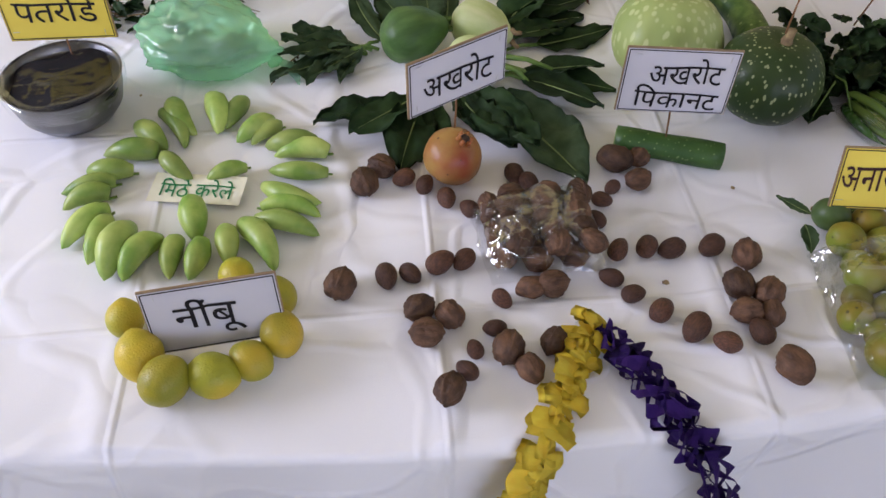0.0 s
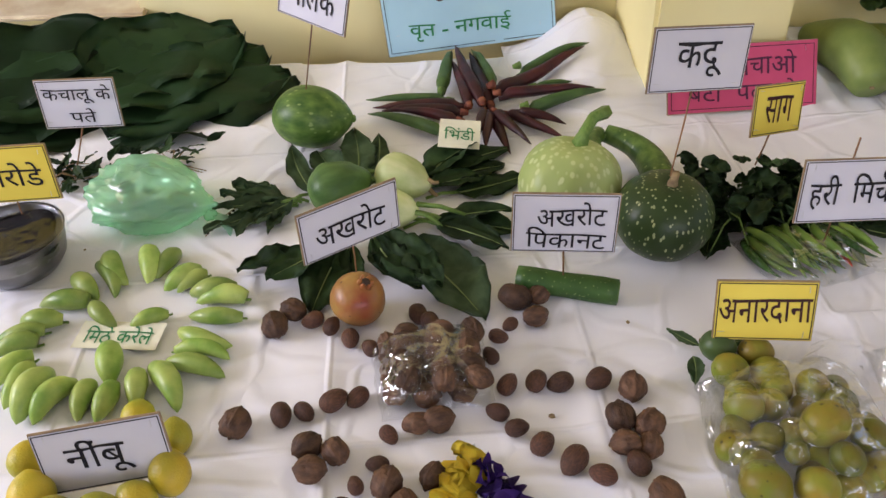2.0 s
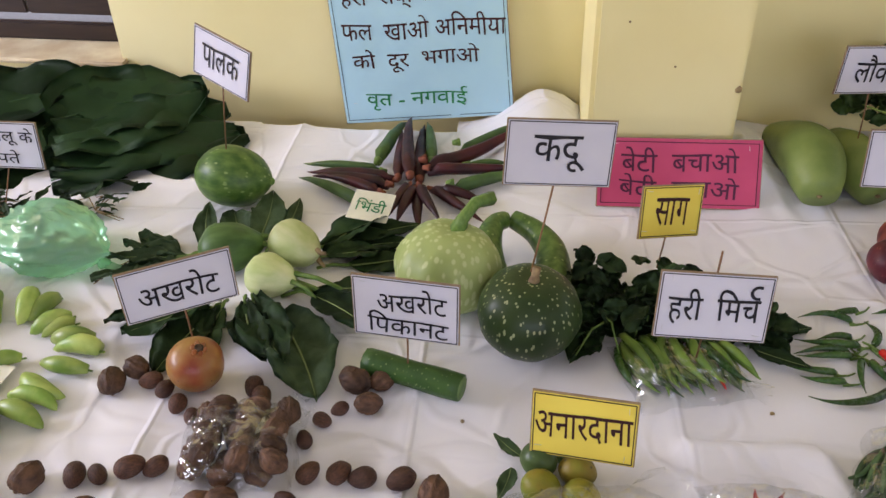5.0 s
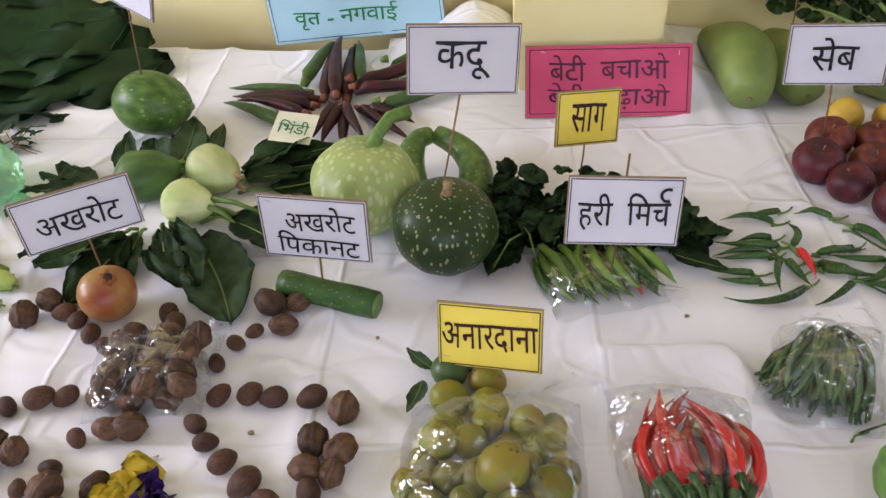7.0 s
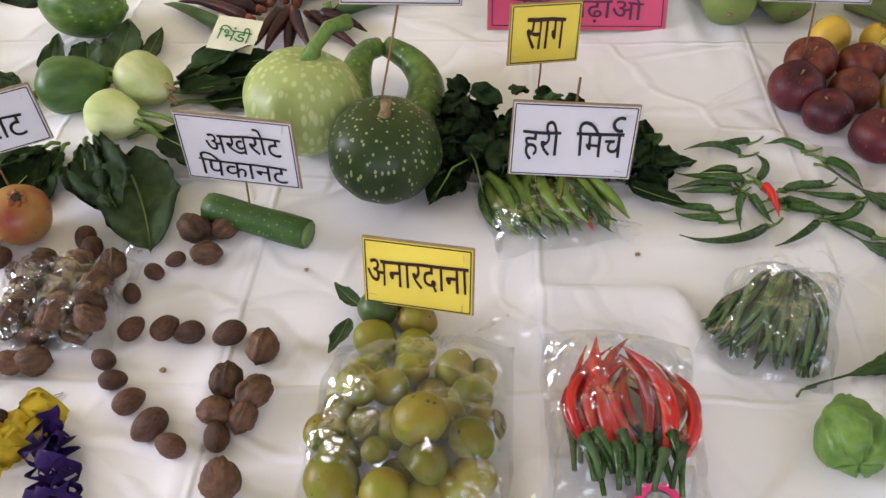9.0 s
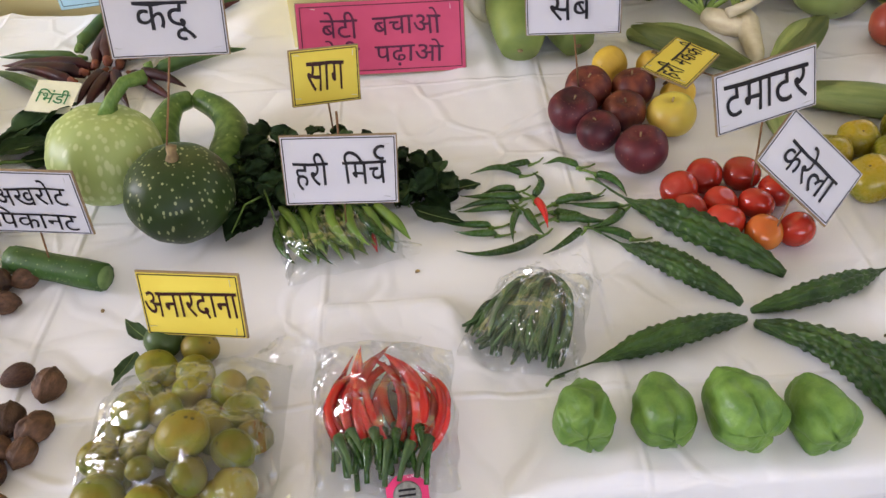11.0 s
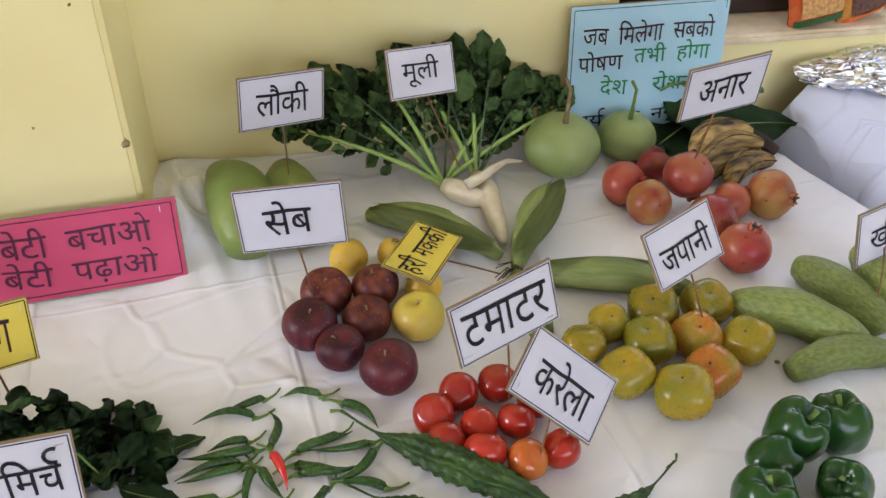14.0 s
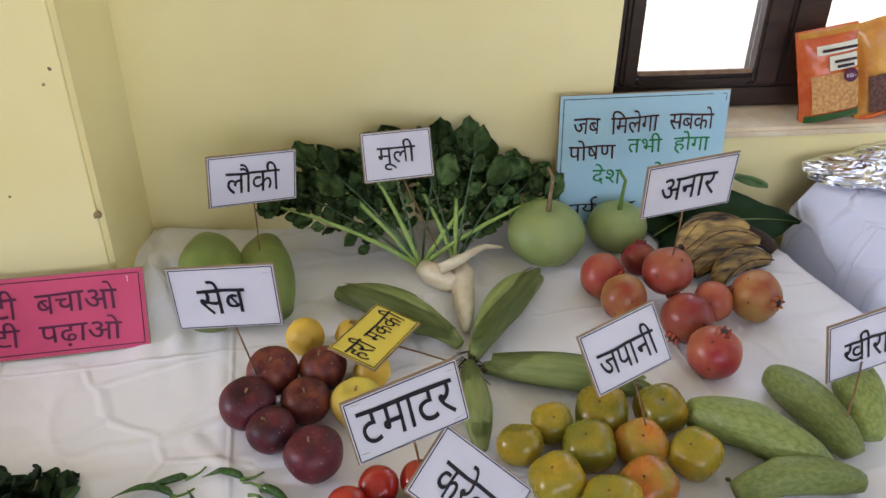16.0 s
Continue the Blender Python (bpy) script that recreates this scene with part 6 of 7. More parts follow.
BITTER = [(1.010, 0.990, 1.197, 0.786, 0.024, -0.04), (0.989, 0.889, 1.130, 0.740, 0.019, -0.04), (0.903, 0.655, 1.129, 0.720, 0.018, 0.05), (1.352, 0.805, 1.138, 0.731, 0.017, 0.06), (1.361, 0.625, 1.137, 0.715, 0.018, 0.05), (1.228, 0.505, 1.136, 0.712, 0.022, -0.14)]
for i, (x0, y0, x1, y1, r, b) in enumerate(BITTER):
    r *= 0.76
    ob = along((x0, y0), (x1, y1), r, lambda t: max(0.08, math.sin(math.pi * (0.03 + 0.94 * (t - 0.17) / 0.83)) ** 0.62 * min(1.0, (t - 0.17) / 0.25) ** 0.6 if t > 0.175 else 0.08), M_BITTER, "bitter_gourd", 48, b + 0.05 * math.sin(i * 2.1), 0.0, warts, n=150)
    tagged(ob, "dark green warty bitter gourd with a thin tail", "bitter gourd", "bitter gourds in a star")
    e = Vector((x0 - x1, y0 - y1, 0)).normalized()
    o = Vector((x0, y0, T + 0.006)) - ob.location
    part("stalk", tube([o - e * 0.012, o + e * 0.004, o + e * 0.012 + Vector((-e.y, e.x, 0)) * 0.006], [r * 0.10, r * 0.09, r * 0.13], 7), M_STEM, ob, "thin curled stalk")

# ---- chilies on the cloth ----
CHILI = [(0.936, 1.038, 0.868, 1.027, 0.005), (1, 1.021, 0.944, 1.032, 0.005), (0.923, 1.009, 0.841, 1.02, 0.005), (0.919, 0.958, 0.824, 0.973, 0.006), (0.906, 0.976, 0.853, 0.972, 0.005), (0.899, 0.948, 0.815, 0.943, 0.005), (0.901, 0.94, 0.818, 0.94, 0.005), (0.869, 0.904, 0.799, 0.92, 0.005), (0.874, 0.888, 0.812, 0.902, 0.005), (0.935, 0.885, 0.812, 0.864, 0.006), (0.921, 0.952, 0.928, 1.014, 0.006), (0.901, 0.945, 0.885, 0.875, 0.005), (0.905, 0.939, 0.926, 0.886, 0.006), (0.937, 0.943, 1.016, 0.958, 0.006)]
CHILI_EAST = [(1.008, 1.011, 1.046, 0.955, 0.006), (1.045, 0.933, 0.961, 0.942, 0.005), (0.933, 0.93, 1.006, 0.909, 0.009), (0.934, 0.915, 1.013, 0.909, 0.007), (1.043, 0.926, 0.978, 0.896, 0.007), (1.042, 0.863, 0.981, 0.891, 0.006), (0.982, 0.891, 0.919, 0.851, 0.005), (1.009, 0.958, 0.943, 0.948, 0.005)]


def chili(x0, y0, x1, y1, r, mat, label, group, bend, lift=0.0, stalk=True, taper=1.7):
    ob = along((x0, y0), (x1, y1), r, lambda t: max(0.12, (0.85 + 0.25 * math.sin(3 * t)) * (1 - t ** taper) ** 0.9) if t > 0.04 else 0.5, mat, "chili", 9, bend, 0.002, None, lift=lift, n=14)
    tagged(ob, label, "chili pepper", group)
    if stalk:
        e = Vector((x0 - x1, y0 - y1, 0)).normalized()
        s = Vector((-e.y, e.x, 0))
        o = Vector((x0, y0, T + r * 0.9 + lift)) - ob.location
        part("stalk", tube([o - e * 0.002, o + e * 0.006, o + e * 0.016 + s * 0.004, o + e * 0.024 + s * 0.011], [r * 0.85, r * 0.36, r * 0.26, r * 0.26], 6), M_STEM, ob, "green stalk")
    return ob


for i, (x0, y0, x1, y1, r) in enumerate(CHILI + CHILI_EAST):
    chili(x0 + 0.16 * (x1 - x0), y0 + 0.16 * (y1 - y0), x1, y1, min(0.0064, max(r, 0.0052) * 1.0), M_CHILI, "slender dark green chili in a sun-shaped pattern", "green chilies on the cloth", rng.choice((-1, 1)) * rng.uniform(0.04, 0.20))
chili(0.922, 0.942, 0.930, 0.891, 0.006, M_CHILI_RED, "small red chili among the green ones", "", 0.05, 0.008)

# ---- okra ----
OKRA_GREEN = [(0.186, 1.434, 0.22, 1.626, 0.013), (0.286, 1.442, 0.261, 1.622, 0.011), (0.335, 1.462, 0.48, 1.511, 0.012), (0.332, 1.342, 0.486, 1.381, 0.012), (0.198, 1.404, 0.043, 1.437, 0.009), (0.183, 1.288, 0.047, 1.383, 0.011), (0.357, 1.408, 0.428, 1.412, 0.007)]
OKRA_RED = [(0.233, 1.368, 0.215, 1.57, 0.011), (0.256, 1.364, 0.228, 1.626, 0.013), (0.272, 1.37, 0.256, 1.611, 0.013), (0.278, 1.401, 0.467, 1.494, 0.014), (0.287, 1.378, 0.463, 1.374, 0.011), (0.224, 1.373, 0.056, 1.41, 0.011), (0.219, 1.345, 0.073, 1.383, 0.012), (0.21, 1.313, 0.093, 1.375, 0.01), (0.296, 1.344, 0.393, 1.251, 0.008), (0.314, 1.334, 0.397, 1.293, 0.009), (0.276, 1.335, 0.324, 1.223, 0.009), (0.276, 1.325, 0.288, 1.214, 0.01), (0.267, 1.333, 0.248, 1.234, 0.011), (0.257, 1.337, 0.234, 1.245, 0.009)]
for i, (x0, y0, x1, y1, r) in enumerate(OKRA_GREEN + OKRA_RED):
    red = i >= len(OKRA_GREEN)
    ob = along((x0, y0), (x1, y1), max(r, 0.0095), lambda t: 0.62 + 0.5 * t if t < 0.12 else max(0.08, (1 - ((t - 0.12) / 0.88) ** 1.8) ** 0.75 * 1.0), M_OKRA_RED if red else M_OKRA_GREEN, "okra", 15, rng.uniform(-0.03, 0.03), 0.004,
               lambda th, t: 1 + 0.07 * math.cos(5 * th), lift=0.006 * (i % 3) if red else 0.002, n=16)
    tagged(ob, "dark red okra pod in a star arrangement" if red else "green okra pod in a star arrangement", "okra", "okra pods in a star")
    e = Vector((x0 - x1, y0 - y1, 0)).normalized()
    o = Vector((x0, y0, ob.location.z)) - ob.location
    part("cap", tube([o - e * 0.004, o + e * 0.003, o + e * 0.010], [max(r, 0.0095) * 0.66, max(r, 0.0095) * 0.50, max(r, 0.0095) * 0.38], 10), M_STEM if not red else M_CAP, ob, "cut cap")

# ---- bagged chilies and beans ----
bag("chili_bag", [(0.577, 0.946), (0.725, 0.946), (0.743, 0.862), (0.609, 0.825)], 0.036, "clear plastic bag of green chilies", 6.0, mouth=((0.739, 0.893), (0.736, 0.856), (0.028, -0.012), 0.014))
for i in range(39):
    a = (i % 13 + 0.5) / 13
    x = 0.598 + a * 0.135
    chili(x - 0.018 + rng.uniform(-0.008, 0.008), 0.945 - rng.uniform(0, 0.01), x + 0.012 + rng.uniform(-0.01, 0.02), 0.850 + 0.02 * a + rng.uniform(-0.006, 0.01), rng.uniform(0.0055, 0.007), M_CHILI_RED if i == 9 else (M_BEAN if i % 3 else M_CHILI), "green chili inside the clear bag", "chilies in the bag", rng.uniform(-0.2, 0.2), 0.003 + 0.010 * (i // 13), False, 3.5)
bag("chili_bag", [(0.650, 0.702), (0.792, 0.690), (0.792, 0.538), (0.658, 0.534)], 0.046, "clear plastic bag of bright red chilies with green stalks", 8.0, mouth=((0.652, 0.704), (0.793, 0.690), (0.004, 0.022), 0.02))
for i in range(44):
    a = (i % 11 + 0.5) / 11
    side_of = -1 if a < 0.5 else 1
    x = 0.676 + a * 0.092 + rng.uniform(-0.006, 0.006)
    y = 0.580 + rng.uniform(-0.012, 0.014) - 0.010 * (i // 22)
    x1 = x + rng.uniform(-0.020, 0.016) - 0.012 * side_of
    ob = chili(x, y, min(0.779, max(0.659, x1)), 0.681 + rng.uniform(-0.016, 0.006) - 0.10 * (a - 0.5) ** 2, rng.uniform(0.0044, 0.0058), (M_CHILI_RED, M_CHILI_DEEP, M_CHILI_RED)[i % 3], "bright red chili inside the clear bag", "red chilies in the bag", rng.uniform(0.05, 0.30) * (1 if a < 0.6 else -1), 0.003 + 0.0085 * (i // 11), False, rng.uniform(3.0, 5.0))
    o = Vector((x, y + 0.003, ob.location.z)) - ob.location
    lean = rng.uniform(-0.014, 0.014) - 0.10 * (a - 0.5) * 0.2
    part("stalk", tube([o, o + Vector((lean * 0.3, -0.010, 0.001)), o + Vector((lean * 0.7, -0.022, -0.001)), o + Vector((lean, -0.034 + rng.uniform(-0.008, 0.008), -0.003 * (i // 11)))], [0.0060, 0.0042, 0.0028, 0.0026], 7), M_BEAN_DARK if i % 2 else M_CHILI, ob, "green stalk")
bag("bean_bag", [(0.862, 0.802), (0.966, 0.792), (0.926, 0.654), (0.806, 0.690)], 0.052, "clear plastic bag of slim green beans", 11.0, mouth=((0.880, 0.806), (0.972, 0.780), (0.016, 0.026), 0.035))
for i in range(112):
    a, k = (i % 28 + 0.5) / 28, i // 28
    p0 = Vector((0.882 + 0.044 * a + rng.uniform(-0.008, 0.012), 0.783 + rng.uniform(-0.018, 0.008), 0))
    p1 = Vector((0.816 + 0.098 * a + rng.uniform(-0.008, 0.008), 0.704 - 0.042 * a + rng.uniform(-0.006, 0.020), 0))
    ob = along((p0.x, p0.y), (p1.x, p1.y), rng.uniform(0.0028, 0.0040), lambda t: max(0.3, math.sin(math.pi * (0.08 + 0.84 * t)) ** 0.5), M_BEAN_DARK, "green_bean", 7, rng.uniform(-0.16, 0.16), 0.010, None, lift=0.002 + 0.0085 * k * (1 - 1.6 * (a - 0.5) ** 2), n=8)
    tagged(ob, "slim dark green bean inside the clear bag", "green bean", "beans in the bag")

# ---- leafy greens behind the chili bag ----
greens = thing("greens_bunch", Matrix(), "bunch of dark leafy greens lying on the cloth", "leafy greens")
gp = [part("leaf", leaf(0.075, 0.055, "oval", 0.12, 0.18, 0.25, s * 3.3), M_LEAF, greens) for s in range(4)]
for k, ob in enumerate(gp):
    ob.matrix_basis = pose(0.56 + 0.06 * k, 1.03, T + 0.02, 10, 10, 200 + 30 * k)
for k in range(230):
    a = rng.random()
    x = 0.525 + 0.275 * a
    y = 0.945 + 0.145 * rng.random() * (1 - 0.5 * a) + 0.02 * a
    z = T + 0.008 + 0.055 * rng.random() * math.exp(-((x - 0.62) / 0.14) ** 2)
    s = rng.uniform(0.32, 0.68)
    share("leaf", gp[k % 4], greens, pose(x, y, z, rng.uniform(-35, 35), rng.uniform(-30, 20), rng.uniform(0, 360)) @ Matrix.Diagonal((s, s, s, 1)))
for k in range(14):
    x, y = rng.uniform(0.557, 0.761), rng.uniform(0.950, 1.045)
    a = rng.uniform(-2.6, -0.2)
    part("stem", tube([(x, y, T + 0.045), (x + 0.03 * math.cos(a), y + 0.03 * math.sin(a), T + 0.05), (x + 0.07 * math.cos(a), y + 0.06 * math.sin(a), T + 0.012)], [0.0016, 0.0014, 0.001], 5), M_STEM, greens)
spray([(0.770, 0.979, 10, 0.085, 0.035), (0.761, 0.945, -40, 0.075, 0.03), (0.554, 0.964, 230, 0.07, 0.06)], M_LEAF, "dark green leaf fallen beside the greens", "lance", "fallen greens leaves", stalk=0.0)

# ---- taro leaves ----
TARO = [(-0.425 - 0.010 * i, 1.365 + 0.027 * i, 30 + 1.5 * i, 0.375 - 0.016 * i, 0.235, 0.004 + 0.0115 * i, 3.0 + 0.5 * i, 5 + 2 * i) for i in range(6)]
TARO += [(-0.80 + 0.004 * i, 1.365 + 0.020 * i, 14 + 2 * i, 0.40 - 0.008 * i, 0.26, 0.005 + 0.012 * i, 1.5 + 0.5 * i, 5 + 1.5 * i) for i in range(6)]
for i, (x, y, yaw, ln, wd, up, pitch, roll) in enumerate(TARO):
    leaf_thing("taro_leaf", x, y, yaw, ln, wd, M_LEAF_TARO, "large dark green taro leaf in a pile", "taro", up, pitch, roll, i * 2.9, 0.05, 0.05, 0.135, 0.0, "leaf", "pile of taro leaves", vein=M_LEAF_TARO, crinkle=0.016)
for i, (x, y, yaw, ln, wd, up, pitch, roll) in enumerate(((1.717, 1.462, 20, 0.20, 0.16, 0.01, 14, 10), (1.773, 1.446, -8, 0.19, 0.15, 0.03, 16, 30), (1.787, 1.480, 50, 0.15, 0.13, 0.05, 38, 20))):
    leaf_thing("taro_leaf", x, y, yaw, ln, wd, M_LEAF_TARO, "dark green leaf under the bananas", "heart", up, pitch, roll, i * 1.9 + 40, 0.1, 0.1, 0.14, crinkle=0.03)
leaf_thing("taro_leaf", 1.775, 1.505, 4, 0.15, 0.10, M_LEAF_PALE, "pale underside of a leaf leaning on the wall", "heart", 0.105, 6, -25, 3.3, 0.35, 0.1, 0.1, 0.05, crinkle=0.03)

# ---- green carrier bag and herbs ----
sack = thing("carrier_bag", Matrix(), "knotted pale green thin plastic carrier bag", "plastic bag")
bm = fruit(1, 1, 44, 70, rough=0.0)
for v in bm.verts:
    d = v.co.normalized()
    ridge = abs(noise.noise(d * 1.7 + Vector((3, 1, 0)))) * 0.30 + abs(noise.noise(Vector((d.x * 2.2, d.y * 5.5, d.z * 5.5)) + Vector((0, 7, 0)))) * 0.21 + abs(noise.noise(d * 5 + Vector((5, 7, 0)))) * 0.06
    k = 1.12 - ridge
    x, y, z = v.co.x * 0.094 * k, v.co.y * 0.072 * k, max(-0.66, v.co.z) * 0.052 * k * (1 + 0.25 * d.y)
    pull = max(0, v.co.x) ** 6
    v.co = (x + 0.02 * pull, y * (1 - 0.7 * pull), z * (1 - 0.7 * pull))
ob = part("film", bm, M_FILM_GREEN, sack)
ob.matrix_basis = pose(-0.296, 1.122, T + 0.036, 0, 0, -16)
part("knot", fruit(0.011, 0.010, 8, 12, rough=0.3, seed=3), M_FILM_GREEN, sack).matrix_basis = pose(-0.196, 1.092, T + 0.018)
bm = bmesh.new()
rows = [[bm.verts.new((-0.194 + 0.035 * t, 1.090 - 0.02 * t + s * 0.004 + s * 0.022 * t, T + 0.020 - 0.012 * t + 0.006 * noise.noise(Vector((t * 5, s * 5, 2))))) for s in (-1, -0.5, 0, 0.5, 1)] for t in [i / 8 for i in range(9)]]
for a, b in zip(rows, rows[1:]):
    for k in range(4):
        bm.faces.new((a[k], b[k], b[k + 1], a[k + 1]))
part("bag_tail", bm, M_FILM_GREEN, sack)
for k in range(24):
    s = rng.uniform(0.02, 0.035)
    leaf_thing("herb_leaf", -0.292 + rng.uniform(-0.05, 0.05), 1.122 + rng.uniform(-0.035, 0.035), rng.uniform(0, 360), s * 1.6, s, M_LEAF_MID, "green leaf inside the carrier bag", "oval", rng.uniform(0.006, 0.03), seed=k, group="leaves in the carrier bag")
for cx, cy, n, sp in ((-0.433, 1.232, 34, 0.055), (-0.288, 1.258, 26, 0.06), (-0.485, 1.265, 16, 0.05)):
    herb = thing("herb_sprig", pose(cx, cy, T + 0.004), "tangled sprig of small dark herb leaves", "herb", "herb sprigs")
    hp = part("leaf", leaf(0.034, 0.014, "lance", 0.1, 0.2, 0.15, cx), M_LEAF, herb)
    for k in range(n):
        share("leaf", hp, herb, pose(rng.uniform(-sp, sp), rng.uniform(-sp * 0.6, sp * 0.6), rng.uniform(0.0, 0.03), rng.uniform(-40, 40), rng.uniform(-30, 30), rng.uniform(0, 360)) @ Matrix.Diagonal((rng.uniform(0.689, 1.272),) * 3 + (1,)))
    for k in range(6):
        a = rng.uniform(0, 6.28)
        part("twig", tube([(0, 0, 0.006), (sp * 0.6 * math.cos(a), sp * 0.5 * math.sin(a), 0.016), (sp * 1.2 * math.cos(a + 0.3), sp * 0.8 * math.sin(a + 0.3), 0.004)], [0.0012, 0.001, 0.0007], 5), M_STEM_DRY, herb)
twig = thing("flower_spike", pose(-0.180, 1.088, T + 0.004, 0, 0, 60), "thin dark dried basil flower spike", "twig")
part("stem", tube([(-0.04, 0, 0), (0, 0.004, 0.003), (0.045, 0, 0.002)], [0.0009] * 3, 5), M_STEM_DRY, twig)
for k in range(9):
    part("bud", fruit(0.0024, 0.0022, 5, 7), M_SILK, twig).matrix_basis = pose(-0.035 + 0.009 * k, rng.uniform(-0.002, 0.004), 0.003)

# ---- steel bowl ----
bowl = thing("steel_bowl", pose(-0.460, 1.012, T + 0.003) @ Matrix.Diagonal((0.93, 0.93, 0.93, 1)), "round steel bowl of dark filling covered with cling film", "bowl")
bm = bmesh.new()
prof = [(0.004, 0.0), (0.045, 0.001), (0.060, 0.006), (0.072, 0.022), (0.078, 0.045), (0.081, 0.066), (0.0835, 0.068), (0.0795, 0.066), (0.0765, 0.045), (0.070, 0.024), (0.058, 0.009), (0.004, 0.004)]
rings = [[bm.verts.new((r * math.cos(2 * math.pi * k / 40), r * math.sin(2 * math.pi * k / 40), z)) for k in range(40)] for r, z in prof]
skin(bm, rings)
bmesh.ops.recalc_face_normals(bm, faces=bm.faces)
part("body", bm, M_STEEL, bowl)
bm = fruit(0.075, 0.012, 14, 30, rough=0.25, seed=4)
part("filling", bm, M_DARKFOOD, bowl, "dark steamed filling").matrix_basis = pose(0, 0, 0.054)
bm = bmesh.new()
rows = [[bm.verts.new((r * math.cos(2 * math.pi * k / 36), r * math.sin(2 * math.pi * k / 36), z + 0.003 * noise.noise(Vector((r * 40, k * 0.4, 1))))) for k in range(36)] for r, z in ((0.002, 0.066), (0.03, 0.066), (0.06, 0.067), (0.085, 0.0695), (0.0865, 0.060), (0.084, 0.045))]
for a, b in zip(rows, rows[1:]):
    for k in range(36):
        bm.faces.new((a[k], a[(k + 1) % 36], b[(k + 1) % 36], b[k]))
part("cling_film", bm, M_FILM_CLING, bowl, "clear cling film")

# ---- crepe paper garlands ----
def garland(name, path, mat, label, seed, w0, twist):
    """A twisted crepe-paper streamer: stacked ruffled loops along the path, which runs over the table's edge."""
    ob = thing(name, Matrix(), label, "garland")
    pts = [Vector(p) for p in path]
    n = 56
    for i in range(n):
        t = i / (n - 1) * (len(pts) - 1)
        k = min(len(pts) - 2, int(t))
        p = pts[k].lerp(pts[k + 1], t - k)
        d = (pts[k + 1] - pts[k]).normalized()
        side = d.cross(Vector((0.2, -0.5, 0.85))).normalized()
        up = side.cross(d)
        bm = bmesh.new()
        a0 = i * twist
        rows = []
        for u in range(6):
            row = []
            for v in range(6):
                s, f = u / 5 - 0.5, v / 5
                w = w0 * (1 - 0.35 * abs(f - 0.4) + 0.2 * noise.noise(Vector((i * 1.3, u * 0.4, seed))))
                q = p + d * (f * 0.026 - 0.010) + side * (w * s * math.cos(a0 * 0.4)) + up * (0.010 * math.cos(s * 3.1) + 0.008 * f + w * s * 0.5 * math.sin(a0) + 0.009 * noise.noise(Vector((u * 0.9, v * 0.9, i * 1.7 + seed))))
                row.append(bm.verts.new(q))
            rows.append(row)
        faces = []
        for a, b in zip(rows, rows[1:]):
            for v in range(5):
                faces.append(bm.faces.new((a[v], b[v], b[v + 1], a[v + 1])))
        bmesh.ops.solidify(bm, geom=faces, thickness=0.0004)
        part("ruffle", bm, mat, ob)
    return ob


garland("crepe_garland", [(0.163, 0.606, T + 0.008), (0.133, 0.548, T + 0.010), (0.093, 0.477, T + 0.008), (0.069, 0.446, T - 0.05), (0.045, 0.429, T - 0.16), (0.012, 0.424, T - 0.30)], M_CREPE_YELLOW, "yellow crepe-paper garland hanging over the table edge", 1.0, 0.052, 1.9)
net = thing("crepe_garland", Matrix(), "purple slit crepe-paper garland hanging over the table edge", "garland")
way = [Vector(p) for p in ((0.172, 0.592, T + 0.006), (0.196, 0.540, T + 0.009), (0.222, 0.490, T + 0.008), (0.246, 0.452, T - 0.02), (0.290, 0.430, T - 0.14), (0.350, 0.424, T - 0.30))]
for k in range(9):
    # each slit strip weaves from side to side and meets its neighbours
    bm, rows, ph = bmesh.new(), [], k * 2.4
    for i in range(71):
        t = i / 70 * (len(way) - 1)
        q = min(len(way) - 2, int(t))
        p, d = way[q].lerp(way[q + 1], t - q), (way[q + 1] - way[q]).normalized()
        across = d.cross(Vector((0.2, -0.5, 0.85))).normalized()
        up = across.cross(d)
        spread = 0.5 + 0.5 * min(1.0, i / 12)
        mid = p + across * (0.008 * spread * math.sin(i * (0.62 + 0.05 * (k % 3)) + ph) + 0.0038 * (k - 4) * spread) + up * (0.010 + 0.008 * math.cos(i * 0.53 + ph * 1.7) + 0.004 * noise.noise(Vector((i * 0.4, k, 2))))
        w = 0.0085 * (0.55 + 0.45 * math.sin(i * 0.9 + ph))
        tip = across * w * math.cos(i * 0.31 + ph) + up * 0.6 * w * math.sin(i * 0.31 + ph) + d * 0.003
        rows.append([bm.verts.new(mid - tip), bm.verts.new(mid + tip)])
    faces = [bm.faces.new((a[0], b[0], b[1], a[1])) for a, b in zip(rows, rows[1:])]
    bmesh.ops.solidify(bm, geom=faces, thickness=0.0004)
    part("strip", bm, M_CREPE_PURPLE, net)
pin = thing("safety_pin", pose(0.159, 0.616, T + 0.004, 0, 0, 30), "small steel safety pin fastening the garlands", "pin")
part("wire", tube([(-0.012, 0, 0), (0.012, 0.002, 0.001), (0.014, 0.004, 0.001), (-0.010, 0.006, 0.001)], [0.0006] * 4, 6), M_STAPLE, pin)
